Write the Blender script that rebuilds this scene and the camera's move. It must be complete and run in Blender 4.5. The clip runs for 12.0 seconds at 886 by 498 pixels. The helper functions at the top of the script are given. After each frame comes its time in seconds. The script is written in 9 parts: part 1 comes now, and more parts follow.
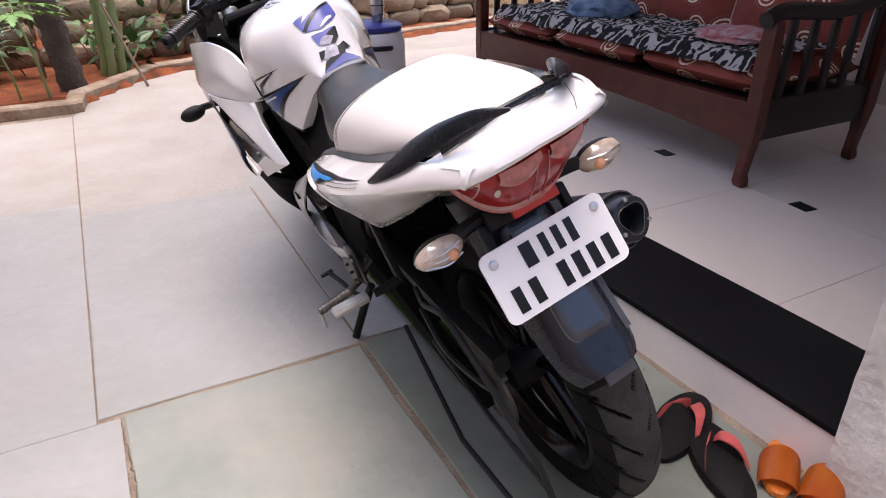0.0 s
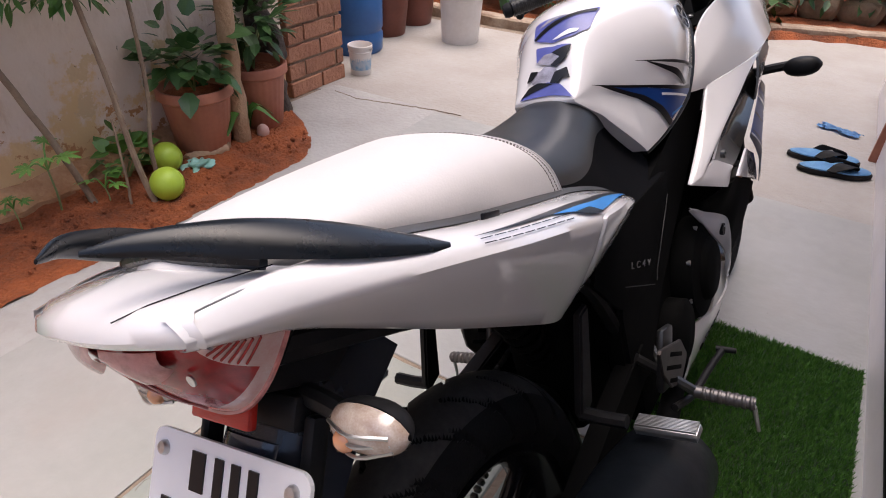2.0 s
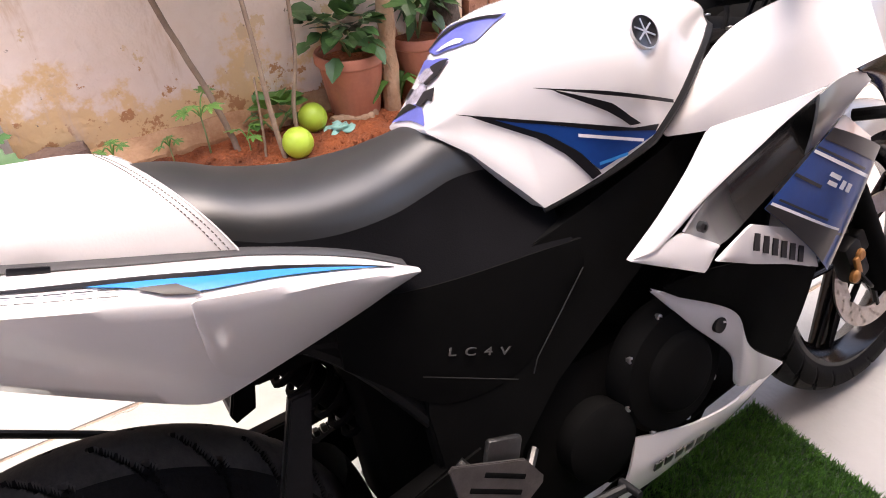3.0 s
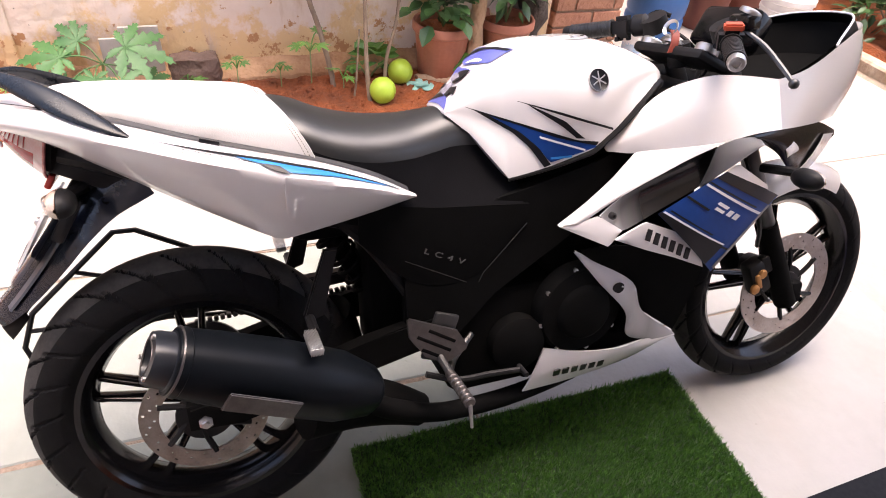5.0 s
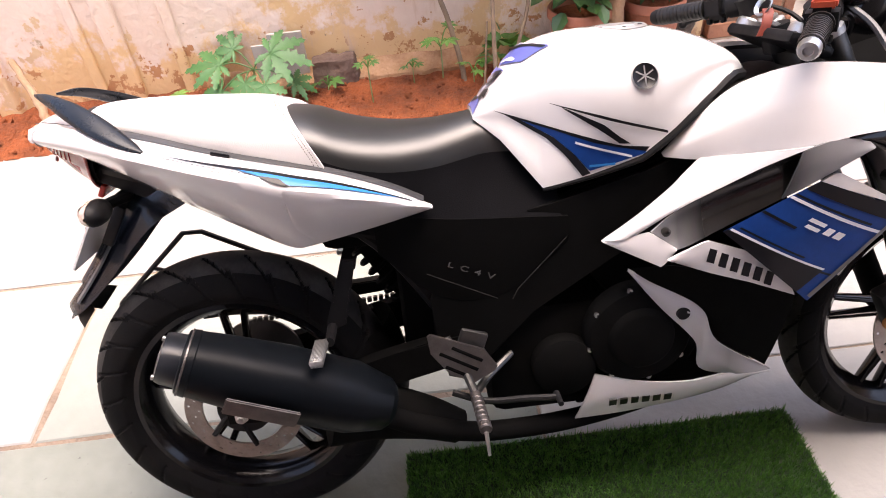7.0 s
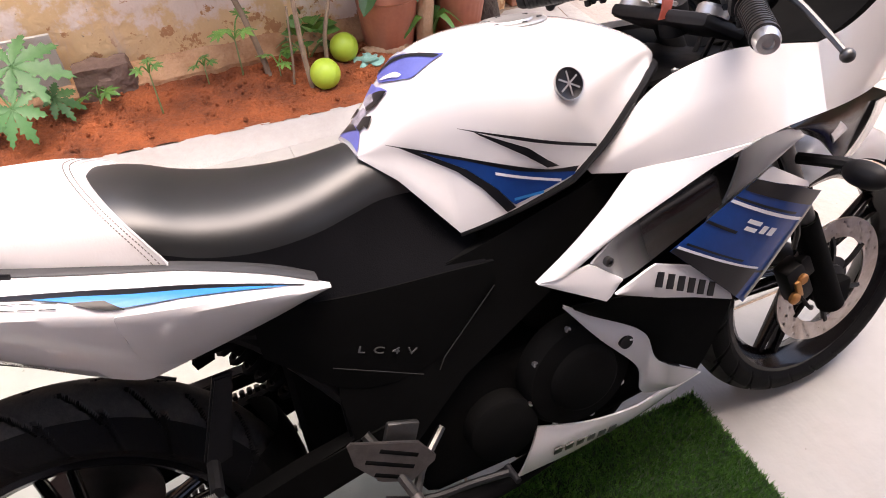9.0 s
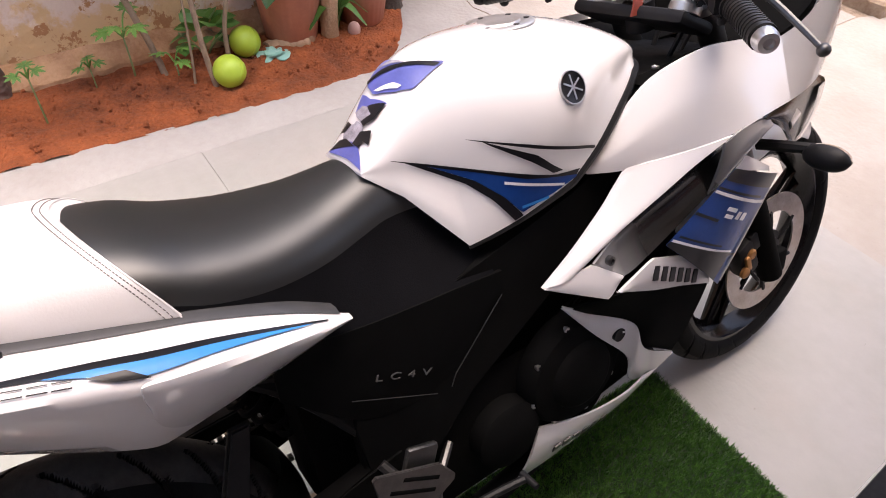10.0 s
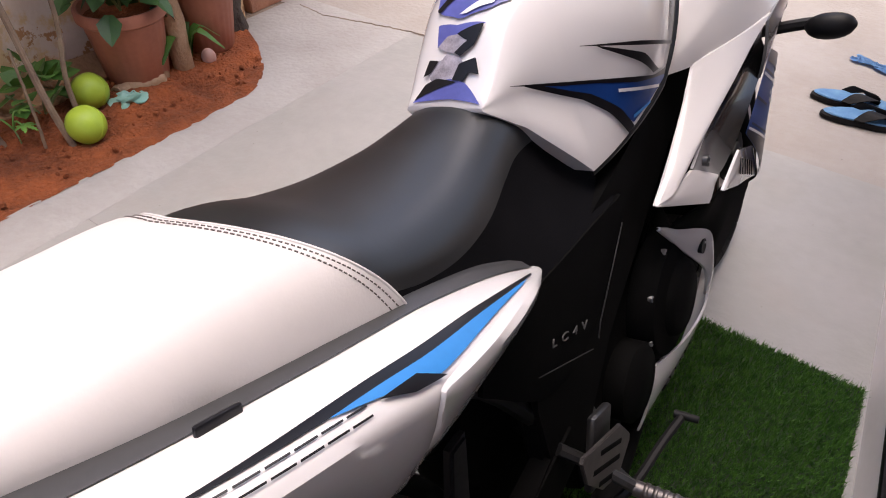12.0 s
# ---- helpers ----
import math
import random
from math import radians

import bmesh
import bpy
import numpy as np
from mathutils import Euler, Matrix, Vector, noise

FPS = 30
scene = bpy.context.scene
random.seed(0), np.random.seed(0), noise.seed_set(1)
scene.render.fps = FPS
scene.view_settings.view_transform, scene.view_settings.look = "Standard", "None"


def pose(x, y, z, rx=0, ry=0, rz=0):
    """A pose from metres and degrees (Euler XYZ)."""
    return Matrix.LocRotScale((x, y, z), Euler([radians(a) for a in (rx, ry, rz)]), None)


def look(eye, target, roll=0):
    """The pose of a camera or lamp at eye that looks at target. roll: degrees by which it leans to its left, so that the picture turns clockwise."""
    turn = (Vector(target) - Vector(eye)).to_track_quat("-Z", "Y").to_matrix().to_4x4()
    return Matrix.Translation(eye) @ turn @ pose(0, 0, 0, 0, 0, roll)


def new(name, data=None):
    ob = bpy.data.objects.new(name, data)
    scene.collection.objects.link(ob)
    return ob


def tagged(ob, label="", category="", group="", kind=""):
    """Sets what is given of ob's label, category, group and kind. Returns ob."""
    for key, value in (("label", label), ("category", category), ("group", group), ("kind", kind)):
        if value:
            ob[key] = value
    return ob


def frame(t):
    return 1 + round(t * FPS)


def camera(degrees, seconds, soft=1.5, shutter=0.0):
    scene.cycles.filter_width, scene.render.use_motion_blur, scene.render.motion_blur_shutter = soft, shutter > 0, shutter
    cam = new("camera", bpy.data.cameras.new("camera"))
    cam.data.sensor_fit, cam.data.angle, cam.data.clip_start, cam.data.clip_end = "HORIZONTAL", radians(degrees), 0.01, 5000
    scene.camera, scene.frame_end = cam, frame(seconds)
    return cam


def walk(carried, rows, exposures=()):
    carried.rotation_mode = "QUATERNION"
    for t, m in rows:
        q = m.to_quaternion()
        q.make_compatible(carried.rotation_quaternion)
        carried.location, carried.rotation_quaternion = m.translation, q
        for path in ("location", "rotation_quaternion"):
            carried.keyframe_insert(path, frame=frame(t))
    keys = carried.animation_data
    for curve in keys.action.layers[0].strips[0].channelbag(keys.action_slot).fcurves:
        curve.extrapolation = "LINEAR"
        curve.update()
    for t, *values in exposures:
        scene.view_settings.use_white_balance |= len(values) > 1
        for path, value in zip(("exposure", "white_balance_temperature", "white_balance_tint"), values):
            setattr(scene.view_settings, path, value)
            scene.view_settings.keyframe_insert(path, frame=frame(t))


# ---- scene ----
cam = camera(68.7, 12.0, soft=1.0)
PATH = [
    (0, (-0.73, -0.811, 1.045), (0.103, 0.76, 0.129), -0.1),
    (0.5, (-0.52, -0.832, 1.051), (0.011, 0.789, 0.007), 1.1),
    (1, (-0.262, -0.829, 1.067), (-0.344, 0.876, 0.025), 2.2),
    (1.5, (-0.042, -0.706, 1.109), (-0.677, 0.869, 0.052), 1.6),
    (2, (0.082, -0.39, 1.109), (-0.776, 1.047, 0.014), 1.8),
    (2.5, (0.185, -0.148, 1.098), (-0.993, 1.03, -0.009), 0.7),
    (3, (0.372, 0.15, 1.108), (-1.022, 0.972, -0.066), -2.9),
    (3.2, (0.406, 0.21, 1.149), (-1.088, 0.843, -0.019), -2.3),
    (4.8, (0.759, 0.083, 1.353), (-0.691, 0.686, 0.115), 6.6),
    (5, (0.766, 0.085, 1.341), (-0.649, 0.701, 0.069), 6.6),
    (5.5, (0.76, 0.13, 1.348), (-0.679, 0.72, 0.091), 3.8),
    (6, (0.761, 0.304, 1.37), (-0.827, 0.621, 0.196), -4.0),
    (6.5, (0.756, 0.371, 1.349), (-0.797, 0.437, 0.091), -5.7),
    (7, (0.752, 0.394, 1.338), (-0.761, 0.426, 0.03), -5.9),
    (7.5, (0.697, 0.353, 1.327), (-0.776, 0.78, 0.043), 0.4),
    (7.7, (0.671, 0.33, 1.328), (-0.754, 0.941, 0.065), 3.1),
    (9.3, (0.388, 0.306, 1.264), (-0.884, 0.905, -0.159), -0.2),
    (9.5, (0.354, 0.298, 1.257), (-0.858, 0.955, -0.191), 1.6),
    (10, (0.317, 0.192, 1.282), (-0.783, 1.065, -0.142), 4.8),
    (10.5, (0.282, 0.121, 1.296), (-0.815, 0.995, -0.13), 5.1),
    (11, (0.238, 0.144, 1.259), (-1.033, 0.793, -0.142), 0.3),
    (11.5, (0.198, 0.132, 1.187), (-1.051, 0.867, -0.192), -0.2),
    (12, (0.053, -0.024, 1.112), (-0.734, 1.236, -0.227), 2.5),
]
EXPOSURES = [(0.0, 1.30, 6750, 17), (1.0, 1.30, 6800, 17), (1.5, 1.12, 6750, 16), (2.0, 1.05, 6800, 16), (2.5, 1.28, 6950, 18), (3.0, 2.22, 7150, 19), (5.0, 2.22, 7250, 20), (6.0, 2.14, 7250, 20), (7.5, 2.17, 7300, 20), (9.5, 1.86, 7200, 19), (10.5, 1.49, 7150, 19), (11.0, 1.36, 7150, 19), (11.5, 1.32, 7100, 19), (12.0, 1.22, 7050, 18)]
walk(cam, [(t, look(eye, target, roll)) for t, eye, target, roll in PATH], EXPOSURES)

# ---- world and light ----
world = bpy.data.worlds.new("world")
scene.world = world
world.use_nodes = True
wn = world.node_tree
sky = wn.nodes.new("ShaderNodeTexSky")
sky.sky_type = "NISHITA"
sky.sun_disc = False
sky.sun_elevation, sky.sun_rotation = radians(80), radians(0)
sky.dust_density, sky.air_density = 3.0, 1.0
wn.nodes["Background"].inputs["Strength"].default_value = 0.15
wn.links.new(sky.outputs["Color"], wn.nodes["Background"].inputs["Color"])
sun_data = bpy.data.lights.new("sun", "SUN")
sun_data.energy, sun_data.angle, sun_data.color = 1.6, radians(55), (1.0, 0.95, 0.9)
sun = new("sun", sun_data)
sun.matrix_world = look((0.3, 1.2, 7.0), (0.2, 0.6, 0.0))

# ---- materials ----
def material(name, color, rough=0.5, metal=0.0, noise_scale=0.0, amount=0.25, bump=0.0, bump_scale=60.0, second=None, coat=0.0, spec=0.5, rough_var=0.0, transmission=0.0, emission=None, random_tint=0.0):
    m = bpy.data.materials.new(name)
    m.use_nodes = True
    nt = m.node_tree
    b = nt.nodes["Principled BSDF"]
    b.inputs["Base Color"].default_value = (*color, 1)
    b.inputs["Roughness"].default_value = rough
    b.inputs["Metallic"].default_value = metal
    b.inputs["Specular IOR Level"].default_value = spec
    b.inputs["Coat Weight"].default_value = coat
    b.inputs["Coat Roughness"].default_value = 0.05
    b.inputs["Transmission Weight"].default_value = transmission
    geo = nt.nodes.new("ShaderNodeNewGeometry")
    out = None
    if noise_scale:
        n1, n2 = nt.nodes.new("ShaderNodeTexNoise"), nt.nodes.new("ShaderNodeTexNoise")
        for n, s, d in ((n1, noise_scale, 6), (n2, noise_scale * 9, 4)):
            n.inputs["Scale"].default_value, n.inputs["Detail"].default_value = s, d
            nt.links.new(geo.outputs["Position"], n.inputs["Vector"])
        add = nt.nodes.new("ShaderNodeMath")
        add.operation = "MULTIPLY_ADD"
        add.inputs[1].default_value = 0.35
        nt.links.new(n2.outputs["Fac"], add.inputs[0])
        nt.links.new(n1.outputs["Fac"], add.inputs[2])
        ramp = nt.nodes.new("ShaderNodeMapRange")
        ramp.inputs["From Min"].default_value, ramp.inputs["From Max"].default_value = 0.45, 0.95
        nt.links.new(add.outputs[0], ramp.inputs["Value"])
        mix = nt.nodes.new("ShaderNodeMix")
        mix.data_type = "RGBA"
        mix.inputs[6].default_value = (*color, 1)
        mix.inputs[7].default_value = (*(second or tuple(c * (1 - amount) for c in color)), 1)
        nt.links.new(ramp.outputs[0], mix.inputs[0])
        out = mix.outputs[2]
        if rough_var:
            rr = nt.nodes.new("ShaderNodeMapRange")
            rr.inputs["To Min"].default_value, rr.inputs["To Max"].default_value = rough, min(1, rough + rough_var)
            nt.links.new(ramp.outputs[0], rr.inputs["Value"])
            nt.links.new(rr.outputs[0], b.inputs["Roughness"])
    if random_tint:
        info, hsv = nt.nodes.new("ShaderNodeObjectInfo"), nt.nodes.new("ShaderNodeHueSaturation")
        mr = nt.nodes.new("ShaderNodeMapRange")
        mr.inputs["To Min"].default_value, mr.inputs["To Max"].default_value = 1 - random_tint, 1 + random_tint
        nt.links.new(info.outputs["Random"], mr.inputs["Value"])
        nt.links.new(mr.outputs[0], hsv.inputs["Value"])
        if out:
            nt.links.new(out, hsv.inputs["Color"])
        else:
            hsv.inputs["Color"].default_value = (*color, 1)
        out = hsv.outputs["Color"]
    if out:
        nt.links.new(out, b.inputs["Base Color"])
    if bump:
        nb, bp = nt.nodes.new("ShaderNodeTexNoise"), nt.nodes.new("ShaderNodeBump")
        nb.inputs["Scale"].default_value, nb.inputs["Detail"].default_value = bump_scale, 5
        nt.links.new(geo.outputs["Position"], nb.inputs["Vector"])
        bp.inputs["Strength"].default_value, bp.inputs["Distance"].default_value = bump, 0.02
        nt.links.new(nb.outputs["Fac"], bp.inputs["Height"])
        nt.links.new(bp.outputs["Normal"], b.inputs["Normal"])
    if emission:
        b.inputs["Emission Color"].default_value, b.inputs["Emission Strength"].default_value = (*emission[0], 1), emission[1]
    return m


WHITE = material("pearl_white_paint", (0.75, 0.735, 0.735), 0.24, noise_scale=3, amount=0.03, coat=1.0)
WHITE_VINYL = material("white_vinyl", (0.68, 0.65, 0.63), 0.5, noise_scale=14, amount=0.06, bump=0.06, bump_scale=420)
BLACK_VINYL = material("black_vinyl", (0.005, 0.0065, 0.007), 0.40, noise_scale=6, amount=0.2, bump=0.006, bump_scale=240, spec=0.85)
SEAT_SIDE = material("black_seat_side_vinyl", (0.006, 0.006, 0.007), 0.6, noise_scale=20, amount=0.3, bump=0.10, bump_scale=520, spec=0.02)
BLACK_GLOSS = material("black_gloss_plastic", (0.005, 0.005, 0.006), 0.16, noise_scale=30, amount=0.3, spec=0.28)
BLACK_SATIN = material("black_satin_plastic", (0.012, 0.012, 0.013), 0.42, noise_scale=30, amount=0.3, rough_var=0.15, spec=0.18)
BLACK_MATTE = material("black_matte_metal", (0.006, 0.006, 0.006), 0.75, noise_scale=25, amount=0.3, spec=0.03)
GREY_METAL = material("grey_cast_metal", (0.17, 0.155, 0.15), 0.42, 0.8, noise_scale=40, amount=0.4)
DARK_GREY = material("dark_grey_trim", (0.05, 0.05, 0.052), 0.4, noise_scale=20, amount=0.2)
FENDER = material("dark_fender_plastic", (0.014, 0.022, 0.038), 0.22, noise_scale=8, amount=0.12, rough_var=0.06, coat=0.6)
FENDER_EDGE = material("pale_grey_fender_edge", (0.06, 0.068, 0.085), 0.32, noise_scale=30, amount=0.3)
MUFFLER = material("muffler_black_coat", (0.0045, 0.006, 0.008), 0.30, noise_scale=15, amount=0.3, rough_var=0.15, spec=0.10)
END_CAP = material("worn_slate_end_cap", (0.016, 0.019, 0.024), 0.32, noise_scale=40, amount=0.4, spec=0.35)
RUBBER = material("tyre_rubber", (0.006, 0.006, 0.007), 0.65, noise_scale=18, second=(0.010, 0.010, 0.010), bump=0.1, bump_scale=300, spec=0.06)
RUBBER_DUSTY = material("dusty_tread_rubber", (0.018, 0.018, 0.019), 0.7, noise_scale=14, second=(0.056, 0.055, 0.053), bump=0.1, bump_scale=300, spec=0.15)
RUBBER_GRIP = material("grip_rubber", (0.010, 0.010, 0.010), 0.38, noise_scale=40, amount=0.3)
STEEL = material("brushed_steel", (0.62, 0.62, 0.62), 0.28, 1.0, noise_scale=40, amount=0.2, rough_var=0.15)
ALU = material("cast_aluminium", (0.55, 0.55, 0.54), 0.42, 0.9, noise_scale=30, amount=0.25)
DISC = material("brake_disc_steel", (0.60, 0.55, 0.52), 0.32, 0.9, noise_scale=25, second=(0.38, 0.31, 0.26))
DISC_DARK = material("dull_brake_disc_steel", (0.34, 0.31, 0.28), 0.4, 0.85, noise_scale=25, second=(0.20, 0.17, 0.14))
DARK_STEEL = material("dark_steel", (0.12, 0.12, 0.12), 0.4, 0.9, noise_scale=30, amount=0.3)
GOLD = material("gold_caliper", (0.55, 0.26, 0.09), 0.4, 0.6, noise_scale=30, amount=0.3)
COPPER = material("rusty_copper_bracket", (0.42, 0.2, 0.11), 0.45, 0.6, noise_scale=60, amount=0.5)
BLUE = material("deep_blue_graphic", (0.006, 0.050, 0.235), 0.3, noise_scale=12, amount=0.3, spec=0.25)
LIGHT_BLUE = material("sky_blue_graphic", (0.025, 0.23, 0.60), 0.3, spec=0.3, noise_scale=12, amount=0.2)
VIOLET_BLUE = material("violet_blue_sticker", (0.10, 0.12, 0.42), 0.3, noise_scale=30, amount=0.3)
GRAPHIC_BLACK = material("black_graphic", (0.006, 0.006, 0.008), 0.3, spec=0.3)
GRAPHIC_WHITE = material("white_graphic", (0.72, 0.74, 0.78), 0.3, coat=0.5)
GRAPHIC_GREY = material("grey_lettering", (0.09, 0.09, 0.10), 0.35)
SILVER = material("silver_plastic", (0.20, 0.20, 0.205), 0.3, 0.4, noise_scale=8, amount=0.3, coat=0.4)
RED_LENS = material("red_lens", (0.34, 0.018, 0.018), 0.22, coat=0.15, noise_scale=60, second=(0.17, 0.008, 0.008), spec=0.3)
PINK_LENS = material("frosted_reflector", (0.50, 0.17, 0.16), 0.2, coat=0.5, noise_scale=90, amount=0.5)
CLEAR_RED = material("clear_pinkish_lens", (0.52, 0.30, 0.28), 0.14, coat=0.7, noise_scale=60, second=(0.58, 0.46, 0.44))
RED_REFLECTOR = material("red_reflector", (0.42, 0.02, 0.012), 0.2, bump=0.2, bump_scale=600)
LENS = material("clear_lens", (0.58, 0.50, 0.43), 0.08, coat=1.0, noise_scale=70, second=(0.32, 0.22, 0.16))
AMBER = material("amber_bulb", (0.7, 0.32, 0.16), 0.2, coat=1.0)
GLASS_DARK = material("smoked_screen", (0.004, 0.004, 0.005), 0.3, spec=0.15)
PLATE = material("plate_white", (0.88, 0.88, 0.88), 0.35, noise_scale=10, amount=0.04)
DULL_LETTER = material("dull_raised_lettering", (0.13, 0.13, 0.13), 0.5, 0.3, noise_scale=300, amount=0.5)
DULL_EDGE = material("worn_black_edge", (0.035, 0.035, 0.035), 0.5, 0.3, noise_scale=60, amount=0.5)
RAIL_BLACK = material("slate_black_rail_plastic", (0.006, 0.009, 0.013), 0.24, noise_scale=25, amount=0.3, rough_var=0.1, spec=0.35)
STITCH = material("dark_thread", (0.12, 0.10, 0.09), 0.8)

# ---- mesh helpers ----
def finish(bm, name, mat, smooth=True, angle=40.0):
    bmesh.ops.recalc_face_normals(bm, faces=bm.faces)
    me = bpy.data.meshes.new(name)
    if smooth:
        for f in bm.faces:
            f.smooth = True
        for e in bm.edges:
            if len(e.link_faces) == 2 and e.calc_face_angle(0.0) > radians(angle):
                e.smooth = False
    bm.to_mesh(me)
    bm.free()
    me.materials.append(mat)
    return me


def part(name, bm, mat, parent=None, label="", smooth=True, angle=40.0):
    ob = new(name, finish(bm, name, mat, smooth, angle))
    ob.parent = parent
    if label:
        tagged(ob, label)
    return ob


def thing(name, label, category, m=None, group="", kind=""):
    ob = new(name)
    ob.empty_display_size = 0.1
    if m is not None:
        ob.matrix_world = m
    return tagged(ob, label, category, group, kind)


def solid(name, bm, mat, label, category, m=None, group="", kind="", smooth=True, angle=40.0):
    ob = new(name, finish(bm, name, mat, smooth, angle))
    if m is not None:
        ob.matrix_world = m
    return tagged(ob, label, category, group, kind)


def box(bm, size, centre=(0, 0, 0), rot=(0, 0, 0), bevel=0.0, seg=2):
    m = pose(*centre, *rot) @ Matrix.Diagonal((*size, 1))
    made = bmesh.ops.create_cube(bm, size=1.0, matrix=m)
    if bevel:
        edges = list({e for v in made["verts"] for e in v.link_edges})
        bmesh.ops.bevel(bm, geom=edges, offset=bevel, segments=seg, affect="EDGES", profile=0.5)
    return bm


def ring(bm, pts):
    return [bm.verts.new(p) for p in pts]


def skin(bm, rings, closed=True, cap=True):
    """Joins rings of vertices of equal count into a surface."""
    for a, b in zip(rings, rings[1:]):
        n = len(a)
        for i in range(n if closed else n - 1):
            j = (i + 1) % n
            q = [a[i], a[j], b[j], b[i]]
            if len(set(q)) > 2:
                try:
                    bm.faces.new(q)
                except ValueError:
                    pass
    if cap and closed:
        for r in (rings[0], rings[-1]):
            try:
                bm.faces.new(r)
            except ValueError:
                pass
    return bm


def cyl(bm, a, b, r0, r1=None, seg=16, cap=True):
    a, b = Vector(a), Vector(b)
    r1 = r0 if r1 is None else r1
    q = (b - a).to_track_quat("Z", "Y")
    rs = []
    for p, r in ((a, r0), (b, r1)):
        rs.append(ring(bm, [p + q @ Vector((r * math.cos(2 * math.pi * i / seg), r * math.sin(2 * math.pi * i / seg), 0)) for i in range(seg)]))
    return skin(bm, rs, True, cap)


def spline(pts, n):
    """n points along a smooth curve through pts."""
    p = [Vector(v) for v in pts]
    p = [2 * p[0] - p[1]] + p + [2 * p[-1] - p[-2]]
    out, k = [], len(p) - 3
    for i in range(n):
        u = i / (n - 1) * k
        j = min(int(u), k - 1)
        t = u - j
        a, b, c, d = p[j : j + 4]
        out.append(0.5 * (2 * b + (c - a) * t + (2 * a - 5 * b + 4 * c - d) * t * t + (3 * b - a - 3 * c + d) * t**3))
    return out


def poly(pts, n):
    """n points at even steps along a broken line, its corners kept sharp."""
    p = [Vector(v) for v in pts]
    ln = [0.0]
    for a, b in zip(p, p[1:]):
        ln.append(ln[-1] + (b - a).length)
    out = []
    for i in range(n):
        s = ln[-1] * i / (n - 1)
        j = max(k for k in range(len(p) - 1) if ln[k] <= s + 1e-9)
        d = ln[j + 1] - ln[j]
        out.append(p[j].lerp(p[j + 1], (s - ln[j]) / d if d else 0))
    return out


def tube(bm, pts, r, seg=8, n=0, taper=None):
    pts = spline(pts, n) if n else [Vector(p) for p in pts]
    rs, q = [], None
    for i, p in enumerate(pts):
        d = (pts[min(i + 1, len(pts) - 1)] - pts[max(i - 1, 0)]).normalized()
        q = d.to_track_quat("Z", "Y") if q is None else (q @ Vector((0, 0, 1))).rotation_difference(d) @ q
        rr = r if taper is None else r + (taper - r) * i / (len(pts) - 1)
        rs.append(ring(bm, [p + q @ Vector((rr * math.cos(2 * math.pi * k / seg), rr * math.sin(2 * math.pi * k / seg), 0)) for k in range(seg)]))
    return skin(bm, rs)


def lathe(bm, profile, m=None, seg=32, cap=True):
    """Turns (radius, height) about z."""
    m = m or Matrix()
    rs = [ring(bm, [m @ Vector((r * math.cos(2 * math.pi * i / seg), r * math.sin(2 * math.pi * i / seg), z)) for i in range(seg)]) for r, z in profile]
    return skin(bm, rs, True, cap)


def sheet(bm, top, bottom, rows=8, thick=0.004, bulge=0.0, inward=(-1, 0, 0), crease=0.0, along=None):
    """A shell between two curves of equal count, swelling by bulge against the inward way."""
    inn = Vector(inward)
    outer, inner = [], []
    for k in range(rows + 1):
        v = k / rows
        sw = 4 * v * (1 - v) * bulge if not crease else bulge * (0.35 * 4 * v * (1 - v) + 0.65 * (v / crease if v < crease else (1 - v) / (1 - crease)))
        pts = [a.lerp(b, v) - inn * (sw * (along(i / (len(top) - 1)) if along else 1.0)) for i, (a, b) in enumerate(zip(top, bottom))]
        outer.append(ring(bm, pts))
        inner.append(ring(bm, [p + inn * thick for p in pts]))
    skin(bm, outer, False, False)
    skin(bm, inner, False, False)
    n = len(outer[0])
    for i in range(n - 1):
        for r in (0, -1):
            bm.faces.new([outer[r][i], outer[r][i + 1], inner[r][i + 1], inner[r][i]])
    for k in range(rows):
        for c in (0, n - 1):
            q = [outer[k][c], outer[k + 1][c], inner[k + 1][c], inner[k][c]]
            bm.faces.new(q)
    return bm


def merge(bm, d=0.0003):
    bmesh.ops.remove_doubles(bm, verts=bm.verts, dist=d)
    return bm


def plate_yz(bm, outline, x0, x1, bevel=0.0):
    """A flat plate with that outline in y, z between two values of x."""
    a = ring(bm, [(x0, y, z) for y, z in outline])
    b = ring(bm, [(x1, y, z) for y, z in outline])
    skin(bm, [a, b])
    if bevel:
        bmesh.ops.bevel(bm, geom=[e for e in bm.edges if all(v in a for v in e.verts) or all(v in b for v in e.verts)], offset=bevel, segments=2, affect="EDGES")
    return bm


def curve1(pts):
    """A smooth function through (s, value) pairs."""
    xs, ys = [p[0] for p in pts], [p[1] for p in pts]

    def f(s):
        s = min(max(s, xs[0]), xs[-1])
        j = max(k for k in range(len(xs) - 1) if xs[k] <= s + 1e-9)
        t = (s - xs[j]) / (xs[j + 1] - xs[j])
        h = xs[j + 1] - xs[j]
        m0 = (ys[j + 1] - ys[max(j - 1, 0)]) / (xs[j + 1] - xs[max(j - 1, 0)])
        m1 = (ys[min(j + 2, len(ys) - 1)] - ys[j]) / (xs[min(j + 2, len(xs) - 1)] - xs[j])
        return (2 * t**3 - 3 * t * t + 1) * ys[j] + (t**3 - 2 * t * t + t) * h * m0 + (3 * t * t - 2 * t**3) * ys[j + 1] + (t**3 - t * t) * h * m1

    return f


def V(*p):
    return Vector(p)


# ---- setting ----
PLASTER = material("stained_lime_plaster", (0.74, 0.62, 0.545), 0.9, noise_scale=2.2, second=(0.67, 0.53, 0.425), bump=0.45, bump_scale=22)


